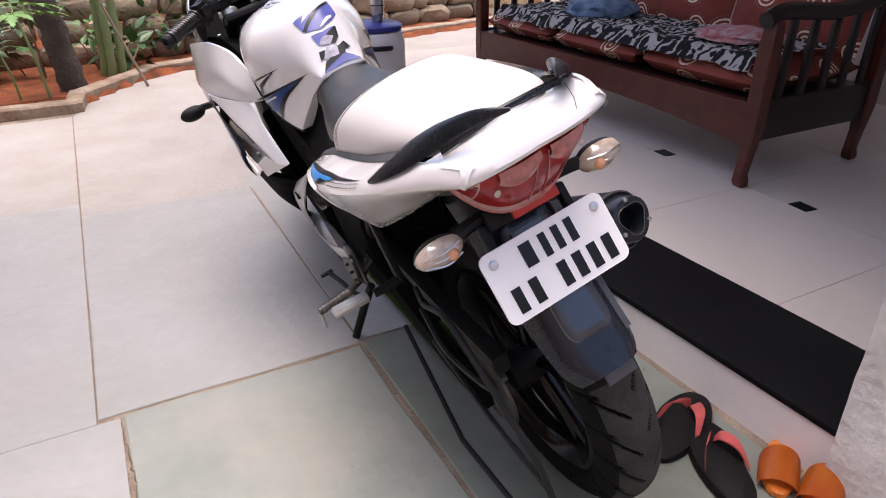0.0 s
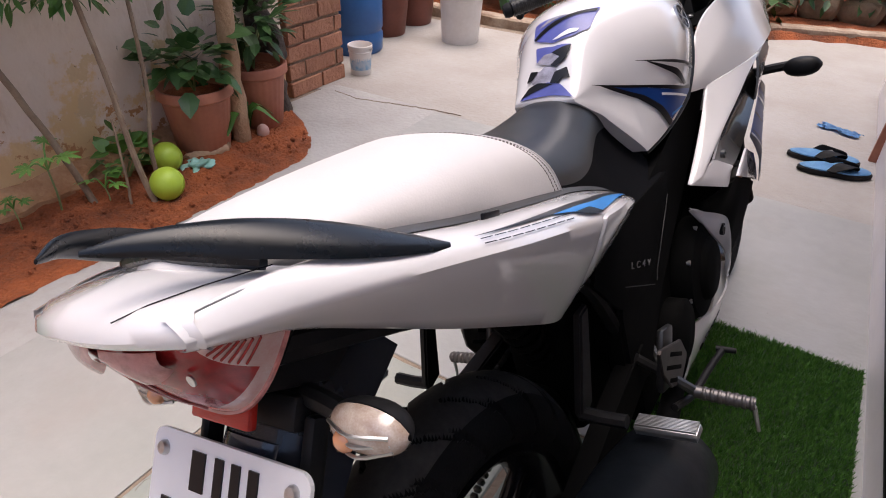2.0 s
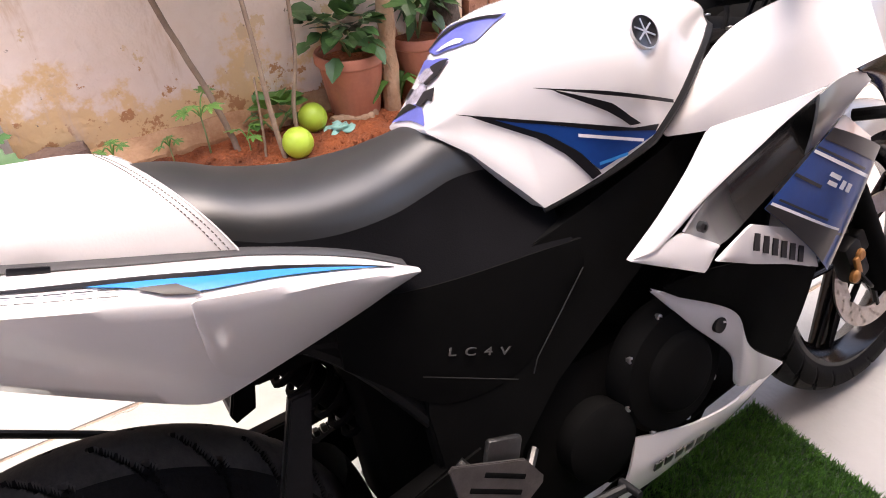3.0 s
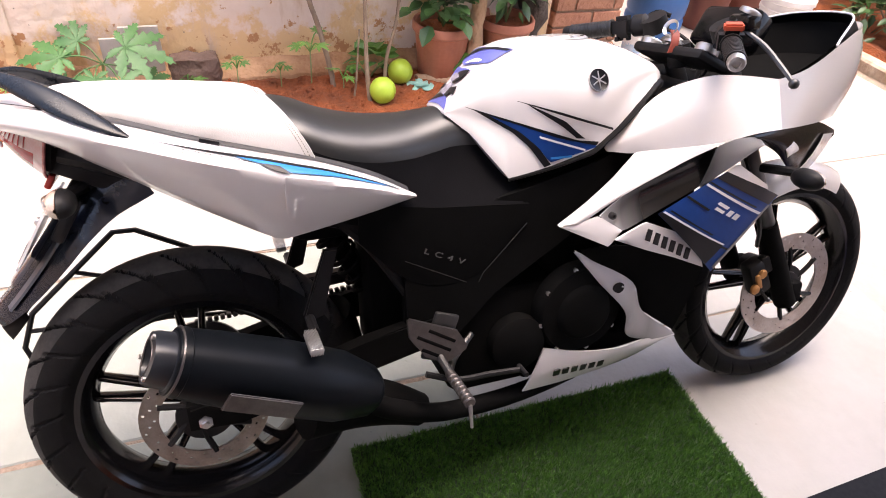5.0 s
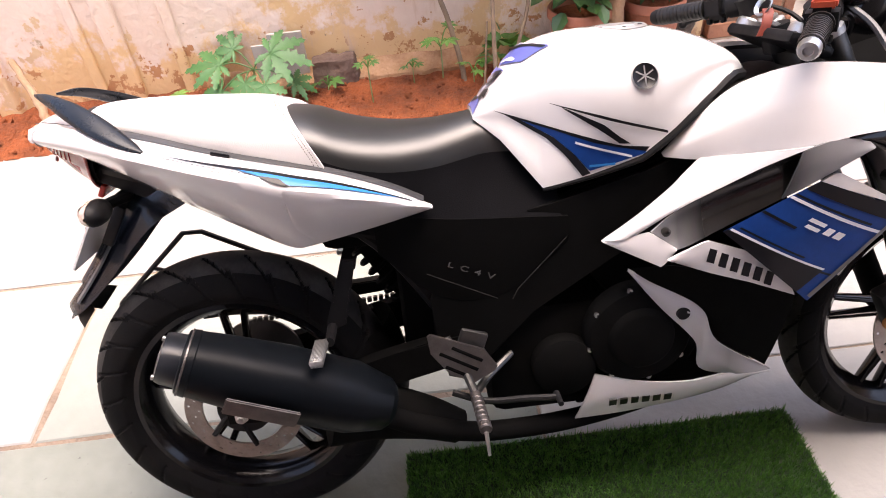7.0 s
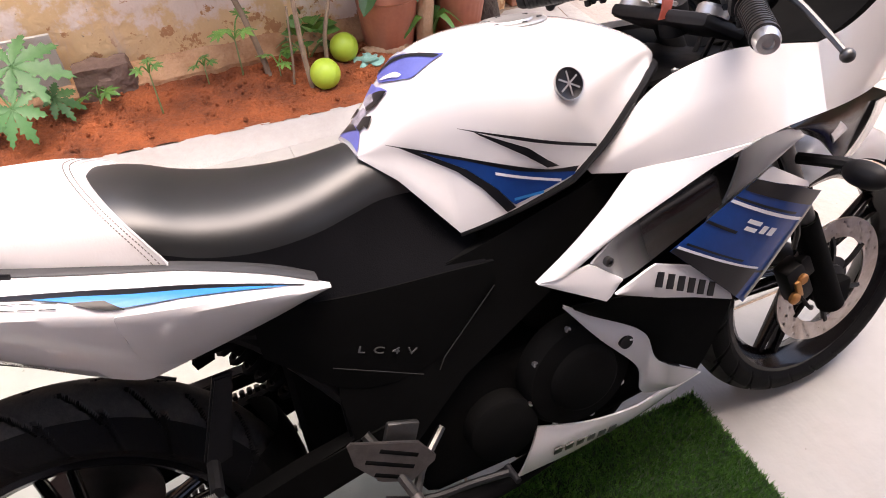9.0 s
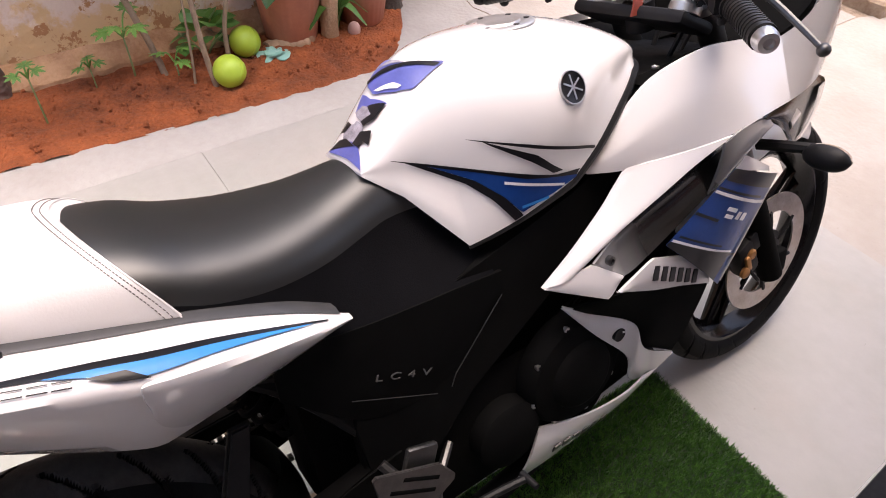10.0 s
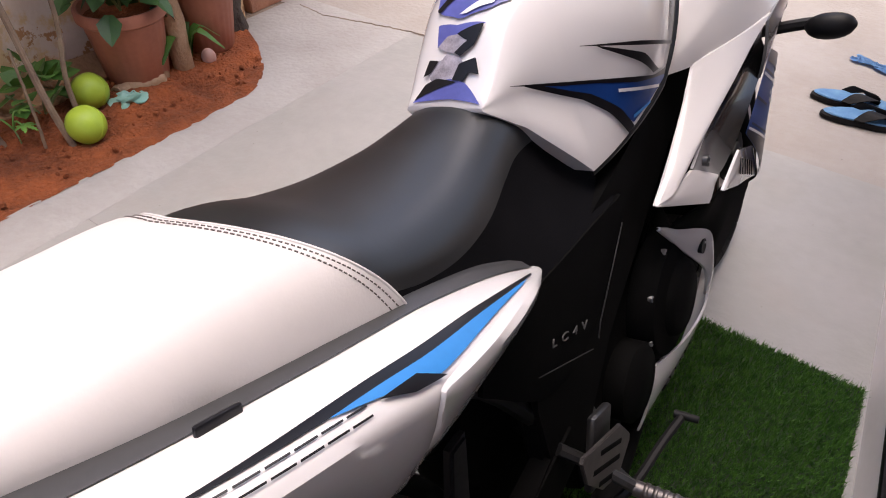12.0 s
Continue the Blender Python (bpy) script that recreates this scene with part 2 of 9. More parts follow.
def damp_wall(m):
    """Rising damp: brown ragged stains along the foot of the wall, and small dark specks of mould."""
    nt = m.node_tree
    b = nt.nodes["Principled BSDF"]
    base = b.inputs["Base Color"].links[0].from_socket
    geo = nt.nodes.new("ShaderNodeNewGeometry")
    sep = nt.nodes.new("ShaderNodeSeparateXYZ")
    nt.links.new(geo.outputs["Position"], sep.inputs[0])

    def noise_of(scale, detail, drawn=1.0):
        n = nt.nodes.new("ShaderNodeTexNoise")
        n.inputs["Scale"].default_value, n.inputs["Detail"].default_value, n.inputs["Roughness"].default_value = scale, detail, 0.65
        long = nt.nodes.new("ShaderNodeVectorMath")
        long.operation = "MULTIPLY"
        long.inputs[1].default_value = (1, 1, drawn)
        nt.links.new(geo.outputs["Position"], long.inputs[0])
        nt.links.new(long.outputs[0], n.inputs["Vector"])
        return n.outputs["Fac"]

    def calc(op, a, v, c=None):
        n = nt.nodes.new("ShaderNodeMath")
        n.operation = op
        nt.links.new(a, n.inputs[0])
        if hasattr(v, "is_linked"):
            nt.links.new(v, n.inputs[1])
        else:
            n.inputs[1].default_value = v
        if c is not None:
            n.inputs[2].default_value = c
        return n.outputs[0]

    def blend(fac, low, high, a, col):
        r = nt.nodes.new("ShaderNodeMapRange")
        r.interpolation_type = "SMOOTHSTEP"
        r.inputs["From Min"].default_value, r.inputs["From Max"].default_value = low, high
        nt.links.new(fac, r.inputs["Value"])
        mix = nt.nodes.new("ShaderNodeMix")
        mix.data_type = "RGBA"
        nt.links.new(r.outputs[0], mix.inputs[0])
        nt.links.new(a, mix.inputs[6])
        mix.inputs[7].default_value = (*col, 1)
        return mix.outputs[2]

    rise = calc("MULTIPLY_ADD", sep.outputs["Z"], -0.80, 0.46)
    damp = calc("ADD", noise_of(3.5, 8), rise)
    out = blend(damp, 0.74, 0.82, base, (0.66, 0.45, 0.24))
    out = blend(calc("ADD", noise_of(11, 8), calc("MULTIPLY_ADD", sep.outputs["Z"], -0.5, 0.12)), 0.61, 0.64, out, (0.44, 0.22, 0.10))
    out = blend(noise_of(9.0, 6, 0.22), 0.56, 0.72, out, (0.58, 0.42, 0.30))
    out = blend(noise_of(4.3, 12), 0.615, 0.640, out, (0.60, 0.43, 0.26))
    out = blend(noise_of(5.0, 10), 0.66, 0.71, out, (0.40, 0.31, 0.21))
    out = blend(noise_of(34, 6), 0.69, 0.75, out, (0.16, 0.13, 0.10))
    nt.links.new(out, b.inputs["Base Color"])


damp_wall(PLASTER)
SOIL = material("red_garden_soil", (0.37, 0.098, 0.029), 0.95, noise_scale=7, second=(0.115, 0.032, 0.012), bump=1.0, bump_scale=90)
FOOTING = material("soil_stained_footing", (0.50, 0.30, 0.17), 0.92, noise_scale=8, second=(0.28, 0.13, 0.06), bump=0.7, bump_scale=45)
BORDER = material("worn_grey_concrete_border", (0.40, 0.39, 0.375), 0.7, noise_scale=4, second=(0.32, 0.30, 0.28), bump=0.25, bump_scale=50)
MORTAR = material("sandy_joint_mortar", (0.34, 0.265, 0.20), 0.95, noise_scale=9, second=(0.16, 0.115, 0.085), bump=0.6, bump_scale=90)
SLAB = material("grey_green_stone_slab", (0.352, 0.340, 0.325), 0.30, noise_scale=2.6, second=(0.285, 0.288, 0.265), bump=0.12, bump_scale=40, rough_var=0.25, random_tint=0.05)
SLAB_GREEN = material("green_tinged_stone_slab", (0.285, 0.296, 0.268), 0.45, noise_scale=2.2, second=(0.210, 0.234, 0.205), bump=0.12, bump_scale=40, rough_var=0.25, random_tint=0.05)
# green slab with the shade between motorcycle and veranda put into its colour
SLAB_SHADE = material("green_stone_slab_with_shade", (0.225, 0.245, 0.212), 0.45, noise_scale=2.2, second=(0.14, 0.16, 0.135), bump=0.12, bump_scale=40, rough_var=0.25, random_tint=0.05)
CONCRETE = material("pale_concrete", (0.375, 0.352, 0.328), 0.75, noise_scale=3, second=(0.315, 0.28, 0.245), bump=0.25, bump_scale=50)
KERB_STONE = material("soil_stained_kerb", (0.46, 0.37, 0.28), 0.85, noise_scale=6, second=(0.17, 0.085, 0.045), bump=0.5, bump_scale=40)
GRANITE = material("polished_black_granite", (0.006, 0.006, 0.007), 0.34, noise_scale=90, second=(0.012, 0.012, 0.013), spec=0.06)
TILE = material("cream_floor_tile", (0.64, 0.565, 0.505), 0.42, noise_scale=4, amount=0.08, random_tint=0.02, spec=0.3)
WHITEWASH = material("whitewashed_plaster", (0.80, 0.75, 0.73), 0.9, noise_scale=7, second=(0.52, 0.48, 0.46), bump=0.4, bump_scale=26)
RISER = material("white_marble_riser", (0.86, 0.80, 0.79), 0.4, noise_scale=5, amount=0.1)
STONE = material("tan_field_stone", (0.36, 0.27, 0.18), 0.9, noise_scale=7, second=(0.2, 0.15, 0.1), bump=0.6, bump_scale=30, random_tint=0.25)
ROOM_PLASTER = material("cream_room_plaster", (0.56, 0.50, 0.46), 0.9, noise_scale=3, amount=0.2)


def weathered(m, stain, stain_scale, low, high, speck, speck_low):
    """Broad cloudy stains and small dark specks over the colour of a stone."""
    nt = m.node_tree
    b = nt.nodes["Principled BSDF"]
    geo = nt.nodes.new("ShaderNodeNewGeometry")
    out = b.inputs["Base Color"].links[0].from_socket
    for scale, detail, a, c, col in ((stain_scale, 9, low, high, stain), (stain_scale * 24, 5, speck_low, speck_low + 0.05, speck)):
        n, r, mix = nt.nodes.new("ShaderNodeTexNoise"), nt.nodes.new("ShaderNodeMapRange"), nt.nodes.new("ShaderNodeMix")
        n.inputs["Scale"].default_value, n.inputs["Detail"].default_value, n.inputs["Roughness"].default_value = scale, detail, 0.62
        nt.links.new(geo.outputs["Position"], n.inputs["Vector"])
        r.inputs["From Min"].default_value, r.inputs["From Max"].default_value, r.inputs["To Max"].default_value = a, c, 0.75
        nt.links.new(n.outputs["Fac"], r.inputs["Value"])
        mix.data_type = "RGBA"
        nt.links.new(r.outputs[0], mix.inputs[0])
        nt.links.new(out, mix.inputs[6])
        mix.inputs[7].default_value = (*col, 1)
        out = mix.outputs[2]
    nt.links.new(out, b.inputs["Base Color"])


weathered(SLAB, (0.325, 0.295, 0.27), 2.1, 0.53, 0.72, (0.16, 0.14, 0.12), 0.70)
weathered(SLAB_GREEN, (0.36, 0.33, 0.29), 1.7, 0.52, 0.70, (0.12, 0.13, 0.11), 0.69)
weathered(SLAB_SHADE, (0.22, 0.21, 0.18), 1.9, 0.52, 0.70, (0.05, 0.05, 0.045), 0.67)
weathered(CONCRETE, (0.325, 0.295, 0.265), 3.0, 0.54, 0.70, (0.15, 0.12, 0.10), 0.69)


def heightfield(bm, x0, x1, y0, y1, nx, ny, f):
    g = [ring(bm, [(x0 + (x1 - x0) * i / nx, y0 + (y1 - y0) * j / ny, f(x0 + (x1 - x0) * i / nx, y0 + (y1 - y0) * j / ny)) for i in range(nx + 1)]) for j in range(ny + 1)]
    return skin(bm, g, False, False)


def wobble(x, y, s, z=0.0):
    return noise.noise(Vector((x * s, y * s, z)))


bm = bmesh.new()
heightfield(bm, -400, 400, -400, 400, 4, 4, lambda x, y: -0.004)
solid("ground", bm, MORTAR, "sandy ground of mortar and earth under the yard", "ground", kind="structure")

# the bed of red soil along the garden wall, rounded at its far end
def bed_edge(y):
    return -1.62 + 0.05 * math.sin(1.4 * y) - 0.40 * max(0.0, (y - 1.25) / 0.42) ** 2


bm = bmesh.new()
rows = []
for j in range(281):
    y = -3.2 + 4.9 * j / 280
    xe = max(bed_edge(y), -2.06)
    row = []
    for i in range(49):
        f = i / 48
        x = -2.1 + (xe + 2.1) * f
        z = 0.006 + 0.024 * wobble(x, y, 5) * math.sin(math.pi * min(1, f * 1.2)) + 0.014 * wobble(x, y, 17) + 0.009 * abs(wobble(x, y, 42)) + 0.03 * (1 - f) - 0.008 * f
        row.append((x, y, max(-0.001 - 0.0005 * f, z)))
    rows.append(ring(bm, row))
skin(bm, rows, False, False)
solid("garden_soil", bm, SOIL, "bed of bare red garden soil along the stained wall", "soil", kind="structure")

bm = bmesh.new()
box(bm, (0.16, 5.6, 2.3), (-2.15, -1.05, 1.12), bevel=0.008)
wall_garden = solid("wall_west", bm, PLASTER, "old cream plaster garden wall with brown damp stains", "wall", kind="structure", smooth=False)
for yy, w, d in ((-0.61, 0.05, 0.02), (-0.86, 0.09, 0.03), (-1.0, 0.05, 0.02), (-1.42, 0.10, 0.05)):
    bm = bmesh.new()
    box(bm, (d * 2, w, 2.2), (-2.07, yy, 1.1), rot=(0, 0, 0), bevel=min(0.012, d * 0.5))
    part("pilaster", bm, PLASTER, wall_garden, smooth=False)
bm = bmesh.new()
rows = []
for j in range(90):
    y = -0.45 + 1.70 * j / 89
    e, g = 0.010 * wobble(0.3, y, 9), 0.007 * wobble(0.9, y, 21)
    rows.append(ring(bm, [(-2.10, y, 0.0), (-2.075, y, 0.098 + e), (-2.03, y, 0.072 + g), (-1.992 + e, y, 0.050 + g), (-1.982 + e, y, 0.042 + g), (-1.980 + e + g, y, 0.0)]))
skin(bm, rows, True, True)
part("footing", bm, FOOTING, wall_garden, "sloping soil-stained footing along the wall", angle=35)

# far side: kerb, soil and a rough stone wall
bm = bmesh.new()
heightfield(bm, -3.2, 3.4, 3.62, 6.7, 60, 40, lambda x, y: 0.035 + 0.02 * wobble(x, y, 4) + 0.01 * wobble(x, y, 20) if y > 3.80 + 1.28 * min(0.5, max(0, x + 0.80)) + 0.27 * max(0, x + 0.30) else -0.05)
solid("far_soil", bm, SOIL, "red soil of the far planting bed", "soil", kind="structure")
bm = bmesh.new()
box(bm, (9.0, 0.3, 2.2), (0.2, 6.75, 1.05))
wall_far = solid("wall_north", bm, PLASTER, "far garden wall of tan plaster and stone", "wall", kind="structure", smooth=False)
bm = bmesh.new()
box(bm, (0.2, 9.0, 2.4), (-3.3, 2.3 + 1.9, 1.1))
solid("wall_northwest", bm, PLASTER, "plaster wall closing the yard behind the drum and pots", "wall", kind="structure", smooth=False)
bm = bmesh.new()
box(bm, (6.0, 0.2, 2.4), (-0.3, -3.4, 1.1))
solid("wall_south", bm, PLASTER, "plaster wall closing the yard", "wall", kind="structure", smooth=False)


def kerb(name, a, b, h=0.065, w=0.10):
    bm = bmesh.new()
    a, b = Vector(a), Vector(b)
    d = b - a
    n = max(2, int(d.length / 0.06))
    s = Vector((-d.y, d.x, 0)).normalized() * w
    rs = []
    for i in range(n + 1):
        p = a.lerp(b, i / n)
        e = 0.006 * wobble(p.x, p.y, 15)
        f = 0.006 * wobble(p.x, p.y, 15, 3.0)
        rs.append(ring(bm, [p + V(0, 0, -0.02), p + V(0, e, h - 0.012 + f), p + s * 0.12 + V(0, e, h + f), p + s * 0.9 + V(0, e, h + f), p + s + V(0, 0, h - 0.01), p + s + V(0, 0, -0.02)]))
    skin(bm, rs)
    return solid(name, bm, KERB_STONE, "low worn cream concrete kerb stained by red soil", "kerb", kind="structure", smooth=False)


kerb("kerb_1", (-3.1, 3.52, 0), (-0.83, 3.58, 0))
kerb("kerb_2", (-0.83, 3.60, 0), (-0.80, 3.90, 0))
kerb("kerb_3", (-0.80, 3.86, 0), (-0.30, 4.50, 0))
kerb("kerb_4", (-0.30, 4.50, 0), (3.4, 5.50, 0))

# veranda: a low step with a white riser, black granite edge and cream tiles
bm = bmesh.new()
box(bm, (3.1, 4.2, 0.13), (0.372 + 1.55, 1.5, 0.055), rot=(0, 0, 1.6))
solid("veranda_base", bm, RISER, "white marble riser of the low veranda step", "step", kind="structure", smooth=False)
bm = bmesh.new()
box(bm, (0.318, 3.32, 0.018), (0.5315, 1.31, 0.125), rot=(0, 0, 1.6), bevel=0.004)
solid("granite_edge", bm, GRANITE, "polished black granite edge of the veranda step", "step", kind="structure")
bm = bmesh.new()
box(bm, (2.35, 0.24, 0.016), (1.88, 2.76, 0.124), bevel=0.003)
solid("granite_band", bm, GRANITE, "polished black granite band across the veranda floor", "floor", kind="structure")
# unseen ceiling, its edge placed to shade the veranda and darken granite reflections
bm = bmesh.new()
box(bm, (3.48, 5.2, 0.15), (0.15 + 1.74, 1.2, 2.85))
solid("ceiling", bm, ROOM_PLASTER, "unseen plain veranda ceiling added to shade the floor", "ceiling", kind="structure", smooth=False)
bm = bmesh.new()
box(bm, (0.2, 5.4, 2.9), (3.1, 1.2, 1.4))
solid("wall_east", bm, ROOM_PLASTER, "cream plaster house wall behind the settee", "wall", kind="structure", smooth=False)
bm = bmesh.new()
box(bm, (2.0, 0.2, 2.9), (2.1, -0.85, 1.4))
solid("wall_southeast", bm, ROOM_PLASTER, "cream plaster house wall at the end of the veranda", "wall", kind="structure", smooth=False)
bm = bmesh.new()
rs = []
for k in range(60):
    z = -0.02 + 2.88 * k / 59
    pts = []
    for (x, y) in [(0.40 + 0.5 * i / 10, -0.32) for i in range(10)] + [(0.90, -0.32 - 0.42 * i / 8) for i in range(8)] + [(0.90 - 0.5 * i / 10, -0.74) for i in range(10)] + [(0.40, -0.74 + 0.42 * i / 8) for i in range(8)]:
        w = 0.006 * noise.noise(Vector((x * 9, y * 9, z * 9))) + 0.003 * noise.noise(Vector((x * 40, y * 40, z * 40)))
        pts.append((x + w, y + w, z))
    rs.append(ring(bm, pts))
skin(bm, rs)
solid("veranda_pillar", bm, WHITEWASH, "rough whitewashed veranda pillar beside the step", "pillar", kind="structure")

# ---- the motorcycle: x to its right, y ahead, z up along its own plane, leaning on its side stand ----
bike = thing("motorcycle", "white sports motorcycle with blue graphics leaning on its side stand", "motorcycle", pose(-0.026, 0, 0, 0, -18, 0))

tank_top = curve1([(0.488, 0.807), (0.52, 0.844), (0.55, 0.879), (0.585, 0.907), (0.64, 0.922), (0.72, 0.924), (0.80, 0.918), (0.86, 0.903), (0.90, 0.886), (0.93, 0.867), (0.95, 0.844)])
tank_wide = curve1([(0.488, 0.049), (0.52, 0.062), (0.55, 0.073), (0.585, 0.090), (0.64, 0.120), (0.69, 0.141), (0.73, 0.146), (0.765, 0.143), (0.80, 0.135), (0.86, 0.114), (0.90, 0.097), (0.93, 0.080), (0.95, 0.058)])
tank_foot = curve1([(0.488, 0.05), (0.53, 0.072), (0.592, 0.111), (0.68, 0.132), (0.78, 0.136), (0.86, 0.122), (0.91, 0.100), (0.95, 0.057)])


def straight(pts):
    """A broken line through (s, value) pairs."""
    xs, vs = [p[0] for p in pts], [p[1] for p in pts]
    return lambda q: float(np.interp(q, xs, vs))


tank_low = straight([(0.488, 0.80), (0.53, 0.764), (0.592, 0.683), (0.672, 0.704), (0.755, 0.727), (0.81, 0.764), (0.86, 0.803), (0.91, 0.836), (0.95, 0.83)])


def tank_x(y, z):
    zt, zb, w, wb = tank_top(y), tank_low(y), tank_wide(y), tank_foot(y)
    zm = zb + 0.42 * (zt - zb)
    if z >= zm:
        f = min(1.0, (z - zm) / max(1e-6, zt - zm))
        return w * max(0.0, 1 - f**2.62) ** (1 / 2.0)
    f = min(1.0, (zm - z) / max(1e-6, zm - zb))
    return w + (wb - w) * f * f * (3 - 2 * f)


def tank_section(y, n=22):
    zt, zb = tank_top(y), tank_low(y)
    zm = zb + 0.42 * (zt - zb)
    zs = [zb + (zm - zb) * i / 6 for i in range(6)] + [zm + (zt - zm) * math.sin(math.pi / 2 * i / (n - 6)) for i in range(n - 6 + 1)]
    r = [V(tank_x(y, z), y, z) for z in zs]
    return r + [V(-p.x, p.y, p.z) for p in reversed(r[:-1])]


bm = bmesh.new()
ys = sorted([0.488 + 0.462 * i / 56 for i in range(57)] + [0.592])
skin(bm, [ring(bm, tank_section(y)) for y in ys], True, True)
tank = part("fuel_tank", bm, WHITE, bike, "pearl white fuel tank with black and blue stripes", angle=60)


def on_tank(top, low, n=24, rows=5, off=0.0016, s=1):
    """A thin film on one side of the tank between two lines in y, z."""
    b = bmesh.new()
    t, l = poly([(0, *p) for p in top], n), poly([(0, *p) for p in low], n)
    g = []
    for k in range(rows + 1):
        g.append(ring(b, [V(s * (tank_x(p.y, p.z) + off), p.y, p.z) for p in (a.lerp(c, k / rows) for a, c in zip(t, l))]))
    skin(b, g, False, False)
    return b


for name, mat, top, low in (
    ("blue_stripe", BLUE, [(0.558, 0.800), (0.616, 0.779), (0.675, 0.757), (0.758, 0.736)], [(0.558, 0.800), (0.613, 0.768), (0.644, 0.739), (0.666, 0.710), (0.758, 0.732)]),
    ("black_stripe", GRAPHIC_BLACK, [(0.523, 0.8135), (0.594, 0.790), (0.662, 0.768), (0.718, 0.749), (0.764, 0.742)], [(0.523, 0.813), (0.584, 0.789), (0.616, 0.779), (0.675, 0.757), (0.758, 0.735)]),
    ("black_edge", GRAPHIC_BLACK, [(0.558, 0.800), (0.613, 0.768), (0.644, 0.739), (0.668, 0.706)], [(0.538, 0.807), (0.602, 0.766), (0.628, 0.740), (0.655, 0.702)]),
    ("black_arrow", GRAPHIC_BLACK, [(0.609, 0.8235), (0.681, 0.803), (0.794, 0.765)], [(0.609, 0.823), (0.681, 0.798), (0.794, 0.7605)]),
    ("black_barb", GRAPHIC_BLACK, [(0.625, 0.818), (0.688, 0.787), (0.713, 0.765), (0.732, 0.751)], [(0.632, 0.812), (0.681, 0.779), (0.699, 0.765), (0.714, 0.753)]),
):
    for s in (1, -1):
        part(name, on_tank(top, low, off=0.0016 if name == "blue_stripe" else 0.0022, s=s), mat, tank)
for k, (a, b) in enumerate((((0.645, 0.761), (0.735, 0.731)), ((0.666, 0.7205), (0.708, 0.7215)))):
    for s in (1, -1):
        part("white_line", on_tank([a, b], [(a[0], a[1] - 0.004), (b[0], b[1] - 0.004)], off=0.003, s=s), GRAPHIC_WHITE if k == 0 else LIGHT_BLUE, tank)

# round badge: a dark disc with a chrome rim and three crossed bars
by, bz = 0.754, 0.855
nrm = V(1, -(tank_x(by + 0.01, bz) - tank_x(by - 0.01, bz)) / 0.02, -(tank_x(by, bz + 0.01) - tank_x(by, bz - 0.01)) / 0.02).normalized()
badge_m = Matrix.Translation(V(tank_x(by, bz), by, bz)) @ nrm.to_track_quat("Z", "Y").to_matrix().to_4x4()
bm = bmesh.new()
lathe(bm, [(0.0215, -0.006), (0.0215, 0.0012), (0.0200, 0.0018), (0.0195, 0.0014), (0.0001, 0.0014)], badge_m, 28)
badge = part("badge", bm, GRAPHIC_BLACK, tank, "round black badge with a chrome rim")
bm = bmesh.new()
lathe(bm, [(0.0220, -0.002), (0.0218, 0.0022), (0.0204, 0.0024), (0.0200, 0.001)], badge_m, 28, False)
for a in (0, 60, 120):
    m = badge_m @ pose(0, 0, 0.0016, 0, 0, a)
    made = bmesh.ops.create_cube(bm, size=1.0, matrix=m @ Matrix.Diagonal((0.0022, 0.032, 0.0012, 1)))
part("badge_rim", bm, STEEL, badge)

# filler cap
bm = bmesh.new()
cap_m = pose(0, 0.752, tank_top(0.752) - 0.003, 0, 0, 0)
lathe(bm, [(0.050, -0.006), (0.050, 0.000), (0.046, 0.0025), (0.031, 0.0015), (0.029, 0.004), (0.0001, 0.004)], cap_m, 36)
fcap = part("filler_cap", bm, ALU, tank, "round brushed filler cap")
for k in range(6):
    bm = bmesh.new()
    a = 2 * math.pi * k / 6
    lathe(bm, [(0.004, 0), (0.004, 0.004), (0.0001, 0.004)], cap_m @ pose(0.039 * math.cos(a), 0.039 * math.sin(a), -0.0005), 8)
    part("cap_bolt", bm, DARK_STEEL, fcap)

# tank pad: stacked pieces of a sticker along the middle of the tank
def pad_piece(name, mat, corners, off):
    """A film on the crown of the tank; corners as (x, y) round it."""
    b = bmesh.new()
    n = len(corners)
    cx, cy = sum(c[0] for c in corners) / n, sum(c[1] for c in corners) / n
    rr = []
    edge = poly([(x, y, 0) for x, y in corners + corners[:1]], 41)[:-1]
    for k in range(1, 5):
        f = k / 4
        pts = []
        for e in edge:
            x, y = cx + (e.x - cx) * f, cy + (e.y - cy) * f
            zt, zb, w = tank_top(y), tank_low(y), tank_wide(y)
            zm = zb + 0.42 * (zt - zb)
            z = zm + (zt - zm) * max(0, 1 - min(1, abs(x) / w) ** 2.0) ** (1 / 2.62)
            pts.append(V(x * (1 + off), y - off * 0.8, z + off))
        rr.append(ring(b, pts))
    skin(b, rr, True, False)
    b.faces.new(rr[0])
    return part(name, b, mat, tank)


PAD_SILVER = material("silver_lilac_sticker", (0.50, 0.48, 0.56), 0.25, 0.2, noise_scale=70, second=(0.20, 0.19, 0.22))
pad_piece("pad_foot", VIOLET_BLUE, [(-0.040, 0.4895), (-0.030, 0.498), (-0.023, 0.504), (0.0, 0.5065), (0.024, 0.504), (0.034, 0.499), (0.047, 0.490), (0.012, 0.4915)], 0.0018)
pad_piece("pad_block", GRAPHIC_BLACK, [(-0.038, 0.491), (-0.027, 0.5025), (-0.012, 0.506), (0.014, 0.5035), (-0.008, 0.4985), (-0.026, 0.4945)], 0.0024)
pad_piece("pad_centre", PAD_SILVER, [(-0.026, 0.510), (-0.020, 0.518), (-0.010, 0.5195), (-0.007, 0.523), (0.012, 0.5215), (0.018, 0.517), (0.014, 0.5075), (-0.004, 0.5045), (-0.020, 0.505)], 0.0018)
